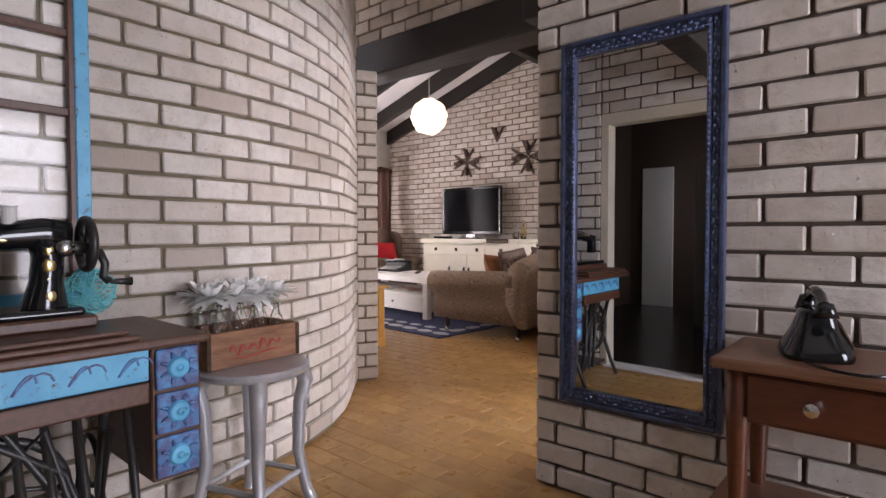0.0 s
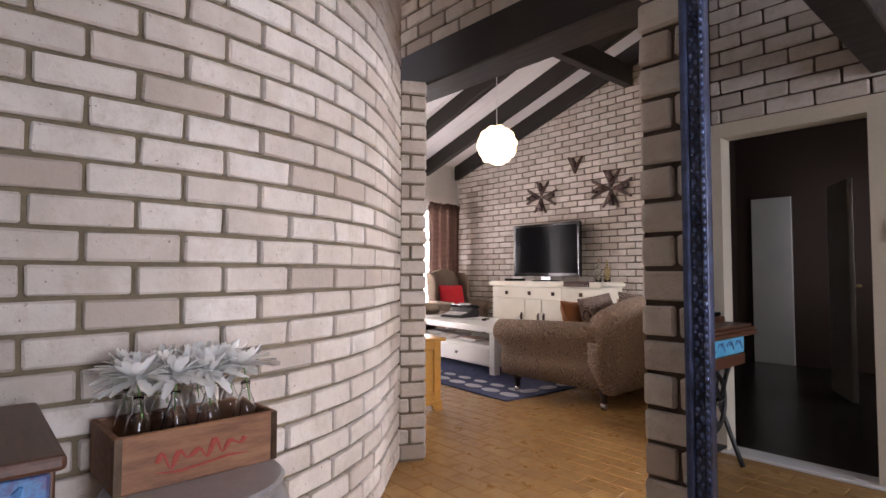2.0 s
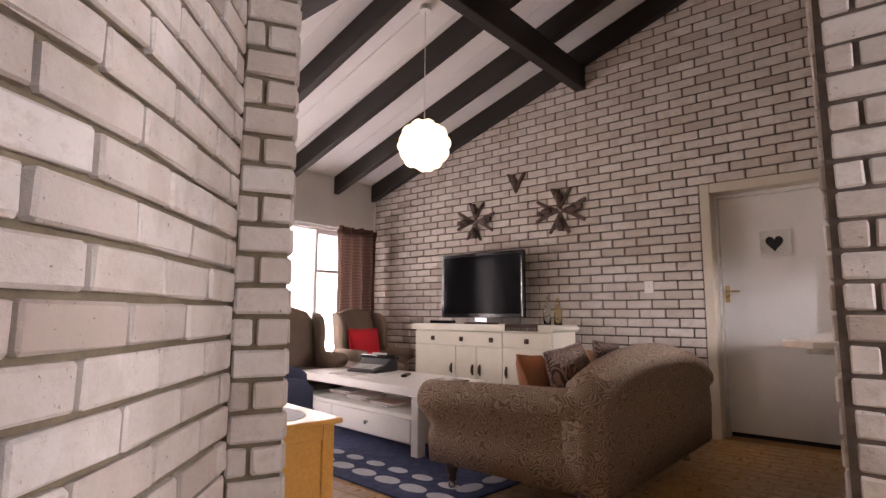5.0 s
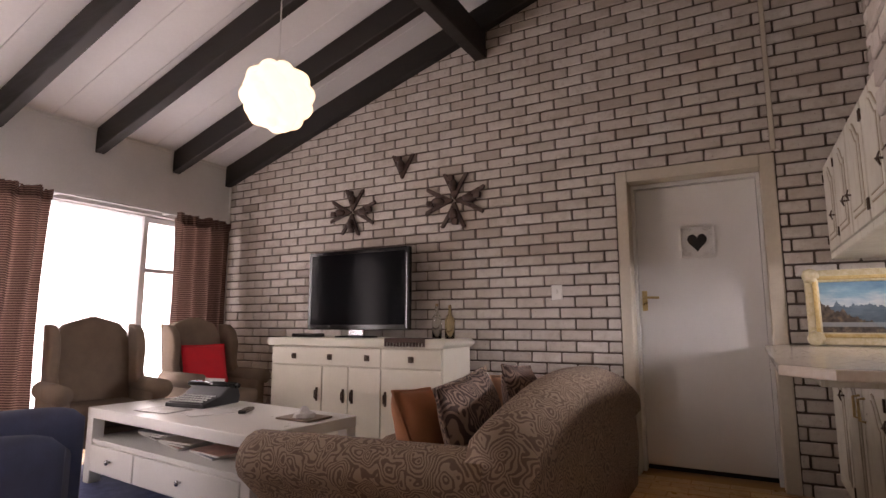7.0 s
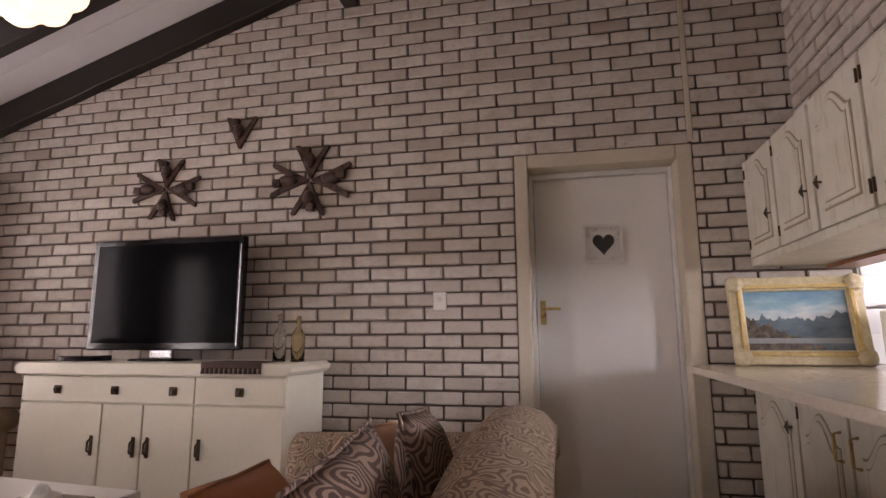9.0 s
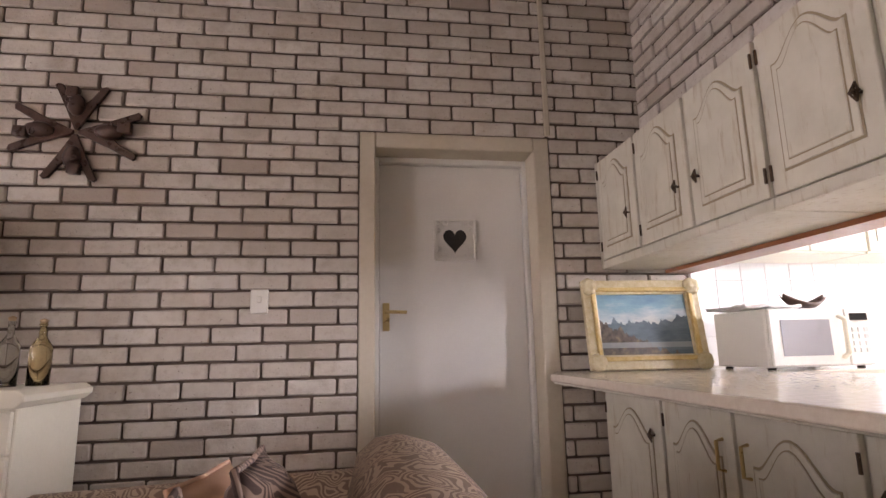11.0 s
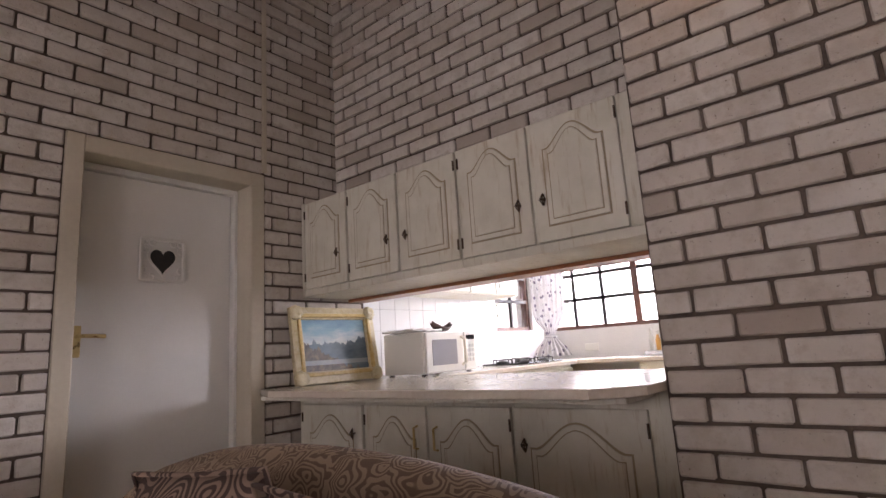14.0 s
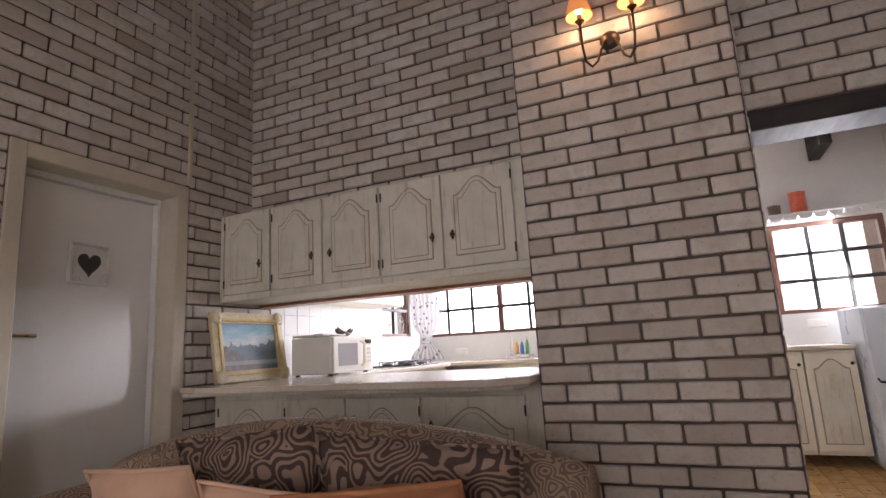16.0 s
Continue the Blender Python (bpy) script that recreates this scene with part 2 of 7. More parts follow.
def flat_bricks(origin, u, inward, s0, s1, z0, z1, course, phase_z, phase_s, ok=None, pitch=0.232, gap=0.0125, wrap=False):
    """Running bond on a flat wall. u: unit vector along it; inward: unit vector into the wall."""
    origin, u, inward = Vector(origin), Vector(u), Vector(inward)
    rot = Matrix((u, inward, Vector((0, 0, 1)))).transposed().to_4x4()
    out = []
    rnd = random.Random(int(abs(s0 * 100) + abs(origin.x * 31) + 7))
    k0 = math.floor((z0 - phase_z) / course)
    k1 = math.ceil((z1 - phase_z) / course)
    for k in range(k0, k1):
        zc = phase_z + (k + 0.5) * course
        if zc - course * 0.4 < z0 - 0.02 or zc + course * 0.2 > z1:
            continue
        off = phase_s + (pitch / 2 if k % 2 else 0.0)
        j0 = math.floor((s0 - off) / pitch) - 1
        for j in range(j0, j0 + int((s1 - s0) / pitch) + 4):
            a, b = max(s0, off + j * pitch), min(s1, off + (j + 1) * pitch)
            if b - a < 0.03:
                continue
            segs = [(a, b)]
            if ok:
                segs = ok(a, b, zc)
            for a2, b2 in segs:
                ln = b2 - a2 - gap
                if ln < 0.012:
                    continue
                ln = round(ln, 3)
                me = piece_mesh(ln, course - gap, 0.03, rnd.randrange(6), M["brick"], "brick")
                c = origin + u * ((a2 + b2) / 2) + Vector((0, 0, zc)) + inward * rnd.uniform(-0.002, 0.0025)
                m = Matrix.Translation(c) @ rot @ Matrix.Rotation(rnd.uniform(-0.006, 0.006), 4, "Y")
                out.append((me, m))
    return out


def prism(bm, origin, u, inward, pts, thick):
    """A wall slab: outline (s, z) along u, pushed inward by its thickness."""
    origin, u, inward = Vector(origin), Vector(u), Vector(inward)
    lo = [bm.verts.new(origin + u * s + Vector((0, 0, z))) for s, z in pts]
    hi = [bm.verts.new(origin + u * s + Vector((0, 0, z)) + inward * thick) for s, z in pts]
    fs = [bm.faces.new(lo), bm.faces.new(hi[::-1])]
    for i in range(len(pts)):
        j = (i + 1) % len(pts)
        fs.append(bm.faces.new((lo[i], hi[i], hi[j], lo[j])))
    bmesh.ops.recalc_face_normals(bm, faces=fs)


# ---- the setting ----
NORTH = 6.617          # face of the gable wall
WEST = -6.88           # face of the garden wall
EAST = -1.19           # brick above the kitchen cupboards
PIER = -1.60           # face of the brick pier
PIER_Y0, PIER_Y1 = 3.494, 4.486
SLOPE = 0.322


def roof(x):
    """Underside of the ceiling boards."""
    return 2.745 + SLOPE * (x - WEST)


DOOR_X0, DOOR_X1, DOOR_TOP = -2.745, -1.735, 2.138    # outside of the plaster surround

bm = bmesh.new()
o, u, inn = (0, NORTH + 0.006, 0), (1, 0, 0), (0, 1, 0)
prism(bm, o, u, inn, [(WEST - 0.2, 0), (DOOR_X0, 0), (DOOR_X0, roof(DOOR_X0) + 0.1), (WEST - 0.2, roof(WEST) + 0.1)], 0.22)
prism(bm, o, u, inn, [(DOOR_X0, DOOR_TOP), (DOOR_X1, DOOR_TOP), (DOOR_X1, roof(DOOR_X1) + 0.1), (DOOR_X0, roof(DOOR_X0) + 0.1)], 0.22)
prism(bm, o, u, inn, [(DOOR_X1, 0), (-0.98, 0), (-0.98, roof(-0.98) + 0.1), (DOOR_X1, roof(DOOR_X1) + 0.1)], 0.22)
wall_north = tagged(obj("wall_north", bm, M["mortar"]), "gable wall of whitewashed brick with dark recessed joints", "wall", kind="structure")


def north_ok(a, b, z):
    if z > roof((a + b) / 2) - 0.02:
        return []
    res = [(a, b)]
    if z < DOOR_TOP:
        res = [(max(a, x0), min(b, x1)) for x0, x1 in ((-9, DOOR_X0), (DOOR_X1, 9)) if min(b, x1) - max(a, x0) > 0.04]
    final = []
    for p, q in res:
        if p < -1.74 < q:
            final += [r for r in ((p, -1.745), (-1.735, q)) if r[1] - r[0] > 0.04]
        else:
            final.append((p, q))
    return final


north_bricks = flat_bricks((0, NORTH, 0), u, inn, WEST, -1.0, 0, 5.0, 0.0825, 1.973 - 23 * 0.0825, -3.423, north_ok)
part("movement_joint", box((-1.753, NORTH - 0.014, 2.15), (-1.722, NORTH + 0.004, 4.3), 0.005), M["cream_plaster"], wall_north, "cream sealant strip in the brickwork")

# west wall, plastered, with the garden door
bm = bmesh.new()
GD0, GD1, GDT = 2.86, 6.42, 2.06
for lo, hi in (((WEST - 0.22, 2.4, 0), (WEST, GD0, 2.9)), ((WEST - 0.22, GD1, 0), (WEST, NORTH + 0.006, 2.9)), ((WEST - 0.22, GD0, GDT), (WEST, GD1, 2.9))):
    add_box(bm, lo, hi)
tagged(obj("wall_west", bm, M["plaster"]), "white plastered wall over a wide garden door", "wall", kind="structure")

# east side: recessed brick over the cupboards, the pier, brick over the kitchen doorway
bm = bmesh.new()
prism(bm, (EAST + 0.006, 0, 0), (0, 1, 0), (1, 0, 0), [(PIER_Y1, 2.0), (NORTH, 2.0), (NORTH, roof(EAST) + 0.1), (PIER_Y1, roof(EAST) + 0.1)], 0.2)
wall_east = tagged(obj("wall_east", bm, M["mortar"]), "whitewashed brick wall above the kitchen cupboards", "wall", kind="structure")
bm = box((PIER + 0.006, PIER_Y0, 0), (EAST + 0.19, PIER_Y1 - 0.001, roof(PIER) + 0.1))
wall_pier = tagged(obj("wall_pier", bm, M["mortar"]), "broad brick pier beside the kitchen doorway", "wall", kind="structure")
LINT = -1.33
bm = bmesh.new()
prism(bm, (LINT + 0.006, 0, 0), (0, 1, 0), (1, 0, 0), [(2.1, 2.047), (PIER_Y0, 2.047), (PIER_Y0, roof(LINT) + 0.1), (2.1, roof(LINT) + 0.1)], 0.22)
wall_over = tagged(obj("wall_over_doorway", bm, M["mortar"]), "brick wall above the kitchen doorway", "wall", kind="structure")
part("lintel", box((LINT - 0.004, 2.1, 1.95), (LINT + 0.25, PIER_Y0, 2.045), 0.006), M["beam"], wall_over, "black timber lintel")
east_bricks = flat_bricks((EAST, 0, 0), (0, -1, 0), (1, 0, 0), -NORTH, -PIER_Y1, 2.0, 5, 0.083, 0.04, 0.1, lambda a, b, z: [(a, b)] if z < roof(EAST) - 0.02 else [])
pier_bricks = flat_bricks((PIER, 0, 0), (0, -1, 0), (1, 0, 0), -PIER_Y1, -PIER_Y0, 0, 5, 0.0847, 0.0055, -3.786, lambda a, b, z: [(a, b)] if z < roof(PIER) - 0.02 else [])
pier_bricks += flat_bricks((0, PIER_Y0, 0), (1, 0, 0), (0, 1, 0), PIER + 0.02, EAST + 0.19, 0, 5, 0.0847, 0.0055, -1.5, lambda a, b, z: [(a, b)] if z < roof(a) - 0.02 else [])
pier_bricks += flat_bricks((0, PIER_Y1, 0), (-1, 0, 0), (0, -1, 0), -EAST, -PIER - 0.02, 2.0, 5, 0.0847, 0.0055, 1.3, lambda a, b, z: [(a, b)] if z < roof(-b) - 0.02 else [])
over_bricks = flat_bricks((LINT, 0, 0), (0, -1, 0), (1, 0, 0), -PIER_Y0, -2.1, 2.047, 5, 0.0845, 2.05, -3.3, lambda a, b, z: [(a, b)] if z < roof(LINT) - 0.02 else [])

# hall: mirror wall, curved wall and its pier
MIRROR_Y = 1.886
MIRROR_X = -1.128
bm = box((MIRROR_X + 0.008, MIRROR_Y + 0.008, 0), (2.6, MIRROR_Y + 0.215, 2.75))
wall_mirror = tagged(obj("wall_mirror", bm, M["mortar"]), "whitewashed brick wall end carrying the tall mirror", "wall", kind="structure")
mirror_bricks = flat_bricks((0, MIRROR_Y, 0), (1, 0, 0), (0, 1, 0), MIRROR_X, 1.2, 0, 2.7, 0.0852, 1.367 - 16 * 0.0852, -0.339)
end_bricks = flat_bricks((MIRROR_X, 0, 0), (0, -1, 0), (1, 0, 0), -(MIRROR_Y + 0.215), -MIRROR_Y - 0.03, 0, 2.7, 0.0852, 1.367 - 16 * 0.0852, -2.2)

ARC_R, ARC_C, ARC_END = 1.6, Vector((-3.62, 0.92)), radians(44.1)
HALL_TOP = 2.75


def arc_path(s):
    """Along the curved wall: straight, then round, then straight again to the short pier. Place, and unit vector along."""
    if s < 0:
        return Vector((ARC_C.x + ARC_R, ARC_C.y + s, 0)), Vector((0, 1, 0))
    a = min(s / ARC_R, ARC_END)
    t = Vector((-math.sin(a), math.cos(a), 0))
    return Vector((ARC_C.x + ARC_R * math.cos(a), ARC_C.y + ARC_R * math.sin(a), 0)) + t * max(0.0, s - ARC_R * ARC_END), t


ARC_S0, ARC_S1 = -1.1, ARC_R * ARC_END + 0.475
bm = bmesh.new()
rows = []
steps = [ARC_S0, -0.5, 0.0] + [ARC_S1 * k / 16 for k in range(1, 17)]
for s in steps:
    p, t = arc_path(s)
    n = Vector((-t.y, t.x, 0))
    a, b = p + n * 0.008, p + n * 0.23
    rows.append([bm.verts.new((a.x, a.y, 0)), bm.verts.new((a.x, a.y, HALL_TOP)), bm.verts.new((b.x, b.y, HALL_TOP)), bm.verts.new((b.x, b.y, 0))])
for p, q in zip(rows, rows[1:]):
    for k in range(4):
        bm.faces.new((p[k], q[k], q[(k + 1) % 4], p[(k + 1) % 4]))
bm.faces.new(rows[0])
bm.faces.new(rows[-1][::-1])
bmesh.ops.recalc_face_normals(bm, faces=bm.faces)
wall_curved = tagged(obj("wall_curved", bm, M["tan_mortar"]), "curved whitewashed brick wall of the hall", "wall", kind="structure")
curved_bricks = []
rnd = random.Random(5)
for k in range(32):
    zc = 0.018 + (k + 0.5) * 0.085
    if zc > HALL_TOP - 0.03:
        break
    s = ARC_S0 + (0.116 if k % 2 else 0.0) - 0.165
    while s < ARC_S1:
        e = min(s + 0.232, ARC_S1)
        a0 = max(s, ARC_S0)
        if e - a0 > 0.05:
            p, t = arc_path((a0 + e) / 2)
            n = Vector((-t.y, t.x, 0))
            me = piece_mesh(round(e - a0 - 0.0125, 3), 0.0725, 0.03, rnd.randrange(6), M["brick"], "brick")
            rot = Matrix((-t, n, Vector((0, 0, 1)))).transposed()
            if rot.determinant() < 0:
                rot = Matrix((t, n, Vector((0, 0, 1)))).transposed()
            m = Matrix.Translation(p + Vector((0, 0, zc)) + n * rnd.uniform(-0.002, 0.003)) @ rot.to_4x4() @ Matrix.Rotation(rnd.uniform(-0.006, 0.006), 4, "Y")
            curved_bricks.append((me, m))
        s += 0.232

PA, PB = Vector((-2.80, 2.373, 0)), Vector((-2.734, 2.507, 0))
pu = (PB - PA).normalized()
pn = Vector((-pu.y, pu.x, 0))
bm = bmesh.new()
prism(bm, PA + pn * 0.008, pu, pn, [(-0.1, 0), ((PB - PA).length - 0.008, 0), ((PB - PA).length - 0.008, 2.07), (-0.1, 2.07)], 0.5)
wall_stub = tagged(obj("wall_stub", bm, M["tan_mortar"]), "short brick pier carrying the end of the beam", "wall", kind="structure")
stub_bricks = []
for k in range(25):
    zc = 0.01 + (k + 0.5) * 0.083
    if zc > 2.07:
        break
    L = (PB - PA).length + 0.006
    cuts = ((0.0, 0.058), (0.058, L)) if k % 2 else ((0.0, L),)
    rot = Matrix((pu, pn, Vector((0, 0, 1)))).transposed().to_4x4()
    for a, b in cuts:
        me = piece_mesh(round(b - a - 0.013, 2), 0.069, 0.03, rnd.randrange(6), M["brick"], "brick")
        stub_bricks.append((me, Matrix.Translation(PA + pu * (a + b) / 2 + Vector((0, 0, zc)) + pn * rnd.uniform(-0.002, 0.004)) @ rot))
    rot = Matrix((pn, -pu, Vector((0, 0, 1)))).transposed().to_4x4()
    for a, b in ((0.02, 0.235), (0.235, 0.47)) if k % 2 else ((0.02, 0.12), (0.12, 0.35), (0.35, 0.47)):
        me = piece_mesh(round(b - a - 0.013, 2), 0.069, 0.03, rnd.randrange(6), M["brick"], "brick")
        stub_bricks.append((me, Matrix.Translation(PB + pn * (a + b) / 2 + Vector((0, 0, zc))) @ rot))

# wall on the beam, between hall and lounge
BEAM_Y0, BEAM_Y1, BEAM_Z0, BEAM_Z1 = 2.52, 2.74, 2.075, 2.30
beam_obj = tagged(obj("beam", box((-3.25, BEAM_Y0, BEAM_Z0), (LINT + 0.006, BEAM_Y1, BEAM_Z1), 0.008), M["beam"]), "heavy black timber beam across the opening", "beam", kind="structure")
bm = bmesh.new()
prism(bm, (0, BEAM_Y0 + 0.036, 0), (1, 0, 0), (0, 1, 0), [(-3.3, BEAM_Z1), (LINT, BEAM_Z1), (LINT, roof(LINT) + 0.1), (-3.3, roof(-3.3) + 0.1)], 0.18)
wall_beam = tagged(obj("wall_over_beam", bm, M["mortar"]), "brick wall standing on the black beam", "wall", kind="structure")
beam_bricks = flat_bricks((0, BEAM_Y0 + 0.03, 0), (1, 0, 0), (0, 1, 0), -3.3, LINT, BEAM_Z1, 2.76, 0.085, BEAM_Z1, -3.2)
bm = bmesh.new()
prism(bm, (0, 2.56, 0), (1, 0, 0), (0, 1, 0), [(WEST, 0), (-3.25, 0), (-3.25, roof(-3.25) + 0.1), (WEST, roof(WEST) + 0.1)], 0.19)
tagged(obj("wall_south", bm, M["plaster"]), "plain plastered wall behind the pine cabinet", "wall", kind="structure")

# floor: clay tiles over grout
floor = tagged(obj("floor", box((WEST - 0.2, -3.95, -0.12), (2.7, NORTH + 0.3, -0.0025)), M["grout"]), "ochre clay tile floor in running bond, worn and glossy", "floor", kind="structure")

# ceiling of the lounge and kitchen, sloping, with boards
bm = bmesh.new()
bw = 0.30
y = 2.4
while y < NORTH + 0.2:
    prism(bm, (0, y, 0), (1, 0, 0), (0, 1, 0), [(WEST - 0.25, roof(WEST - 0.25)), (-1.0, roof(-1.0)), (-1.0, roof(-1.0) + 0.03), (WEST - 0.25, roof(WEST - 0.25) + 0.03)], bw - 0.006)
    y += bw
prism(bm, (0, 2.4, 0.02), (1, 0, 0), (0, 1, 0), [(WEST - 0.25, roof(WEST - 0.25)), (-1.0, roof(-1.0)), (-1.0, roof(-1.0) + 0.06), (WEST - 0.25, roof(WEST - 0.25) + 0.06)], 4.5)
tagged(obj("ceiling", bm, M["ceiling"]), "sloping white boarded ceiling with fine joints", "ceiling", kind="structure")
SL = math.atan(SLOPE)


def rafter(y, w=0.085, d=0.222):
    bm = bmesh.new()
    prism(bm, (0, y - w / 2, 0), (1, 0, 0), (0, 1, 0), [(WEST + 0.005, roof(WEST) - d), (-1.2, roof(-1.2) - d), (-1.2, roof(-1.2) - 0.002), (WEST + 0.005, roof(WEST) - 0.002)], w)
    bmesh.ops.bevel(bm, geom=[e for e in bm.edges if abs(e.verts[0].co.y - e.verts[1].co.y) < 1e-5], offset=0.006, segments=1, affect="EDGES")
    return tagged(obj("rafter", bm, M["beam"]), "black stained sloping ceiling rafter", "rafter", "rafters", "structure")


for y in (6.568, 5.935, 5.19, 4.42, 3.65, 2.88):
    rafter(y)
tagged(obj("purlin", box((-3.88, 2.75, 3.287), (-3.77, NORTH - 0.005, 3.535), 0.007), M["beam"]), "black timber purlin under the rafters", "beam", kind="structure")

tagged(obj("trim_ceiling", box((WEST, 2.75, 2.715), (WEST + 0.018, NORTH - 0.002, 2.742), 0.005), M["white_paint"]), "thin white bead where the ceiling meets the wall", "trim", kind="structure")
tagged(obj("trim_corner", box((WEST, NORTH - 0.024, 0.0), (WEST + 0.02, NORTH - 0.012, 2.53), 0.004), M["white_paint"]), "thin white bead in the corner beside the brick", "trim", kind="structure")

# hall ceiling and the walls that close the hall
tagged(obj("ceiling_hall", box((-3.4, -3.95, HALL_TOP), (2.7, BEAM_Y0 + 0.04, HALL_TOP + 0.1)), M["ceiling"]), "plain white hall ceiling", "ceiling", kind="structure")
bm = bmesh.new()
add_box(bm, (2.45, -3.2, 0), (2.65, 0.5, 2.75))
add_box(bm, (2.45, 1.7, 0), (2.65, MIRROR_Y + 0.01, 2.75))
add_box(bm, (2.45, 0.5, 2.1), (2.65, 1.7, 2.75))
tagged(obj("wall_entrance", bm, M["plaster"]), "white wall around the entrance", "wall", kind="structure")
tagged(obj("wall_hall_south", box((-1.0, -3.2, 0), (2.65, -3.0, 2.75)), M["plaster"]), "plain plastered wall", "wall", kind="structure")

def wall_with_holes(bm, axis, at, thick, a0, a1, z0, z1, holes):
    """A wall across axis ('x' or 'y') from a0 to a1 with rectangular holes (a, b, low, high)."""
    cuts = sorted({a0, a1, *[h[0] for h in holes], *[h[1] for h in holes]})
    for p, q in zip(cuts, cuts[1:]):
        zs = [z0]
        for h in holes:
            if h[0] < (p + q) / 2 < h[1]:
                zs += [h[2], h[3]]
        zs.append(z1)
        for lo, hi in zip(zs[::2], zs[1::2]):
            if axis == "x":
                add_box(bm, (at, p, lo), (at + thick, q, hi))
            else:
                add_box(bm, (p, at, lo), (q, at + thick, hi))


# doorway wall seen in the mirror, with the dark room behind it
DW = -0.14
bm = bmesh.new()
add_box(bm, (-1.755, DW - 0.12, 0), (-1.70, DW, 1.88))
add_box(bm, (-1.02, DW - 0.12, 0), (-0.80, DW, 1.88))
add_box(bm, (-1.70, DW - 0.12, 1.80), (-1.02, DW, 1.88))
# passage side wall; its opening is added out of view for the fill lamp
wall_with_holes(bm, "x", -0.98, 0.12, -3.85, DW - 0.12, 0, 2.74, [(-2.95, -2.25, 0.9, 1.9)])
tagged(obj("wall_doorway", bm, M["cream_plaster"]), "cream plastered wall round a dark open doorway", "wall", kind="structure")
bm = box((-1.755, DW - 0.12, 1.88), (-0.80, DW - 0.006, 2.74))
add_box(bm, (-3.05, DW - 0.12, 0), (-1.755, DW - 0.006, 2.74))
wall_hall_brick = tagged(obj("wall_hall_brick", bm, M["mortar"]), "brick round and above the doorway", "wall", kind="structure")
hall_bricks = flat_bricks((0, DW, 0), (-1, 0, 0), (0, -1, 0), 0.80, 1.755, 1.88, 2.74, 0.085, 1.88, 1.0)
hall_bricks += flat_bricks((0, DW, 0), (-1, 0, 0), (0, -1, 0), 1.755, 2.03, 0, 2.74, 0.085, 0.01, 1.8)
# passage walls and floor: the shade in there is put into their colour
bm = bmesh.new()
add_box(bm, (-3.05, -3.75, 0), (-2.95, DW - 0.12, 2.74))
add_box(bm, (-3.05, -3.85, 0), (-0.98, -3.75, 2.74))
tagged(obj("wall_dark_room", bm, mat("shade_toned_plaster", (0.07, 0.045, 0.036), 0.7)), "passage walls coloured dark for the shade in there", "wall", kind="structure")
tagged(obj("hall_beam", box((-2.0, 0.35, 2.45), (2.4, 0.47, 2.66), 0.006), M["beam"]), "black ceiling beam in the hall", "beam", kind="structure")
# added fill lamp, no known source: brightens the doors in the passage
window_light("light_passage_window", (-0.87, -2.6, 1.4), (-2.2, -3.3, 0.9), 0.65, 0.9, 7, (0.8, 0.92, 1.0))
tagged(obj("hall_side_beam", box((-1.0, DW + 0.002, 1.98), (-0.85, 1.2, 2.2), 0.006), M["beam"]), "black timber beam along the hall", "beam", kind="structure")
tagged(obj("floor_dark_room", box((-2.95, -3.75, -0.006), (-0.98, DW - 0.13, 0.012)), mat("dark_polished_floor", (0.02, 0.016, 0.015), 0.25)), "polished passage floor coloured dark for the shade in there", "floor", kind="structure")
tagged(obj("threshold", box((-1.73, DW - 0.13, 0.0), (-0.99, DW + 0.02, 0.018), 0.004), M["plaster"]), "white door sill", "door sill", kind="structure")

# kitchen shell
KX, KN = 1.5, 6.66
M["wall_tile"] = mat("white_glazed_tile", (0.78, 0.78, 0.78), 0.16)
bm = bmesh.new()


KW1 = (5.02, 6.645, 1.17, 1.99)
KW2 = (2.22, 3.09, 1.165, 1.965)
KW3 = (0.66, 1.30, 1.19, 1.99)
wall_with_holes(bm, "x", KX, 0.18, 2.1, KN + 0.18, 0, 3.2, [KW1, KW2])
tagged(obj("wall_kitchen_east", bm, M["plaster"]), "white kitchen wall with steel-pane windows", "wall", kind="structure")
bm = bmesh.new()
wall_with_holes(bm, "y", KN, 0.18, -0.98, KX, 0, 3.2, [KW3])
wall_kn = tagged(obj("wall_kitchen_north", bm, M["plaster"]), "white kitchen wall with tiled splashback", "wall", kind="structure")
tagged(obj("wall_kitchen_south", box((-1.1, 2.102, 0), (KX, 2.118, 3.2)), M["plaster"]), "plain white kitchen wall", "wall", kind="structure")
tagged(obj("ceiling_kitchen", box((-0.98, 2.1, 2.95), (KX + 0.18, KN + 0.18, 3.1)), M["ceiling"]), "white kitchen ceiling", "ceiling", kind="structure")
tagged(obj("kitchen_beam", box((1.02, 2.59, 2.50), (KX, 2.68, 2.945), 0.006), M["beam"]), "short black timber beam end in the kitchen", "beam", kind="structure")
tagged(obj("wall_kitchen_side", box((EAST + 0.2, PIER_Y1, 2.0), (EAST + 0.21, NORTH, 3.2)), M["plaster"]), "plaster on the kitchen side", "wall", kind="structure")
tagged(obj("ground", box((-60, -60, -0.4), (60, 60, -0.13)), grained("pale_paving", (0.42, 0.40, 0.36), (0.55, 0.53, 0.48), 0.9, 2, 30, 0.2, space="World")), "pale paving outside", "ground", kind="structure")


# ---- materials of the things ----


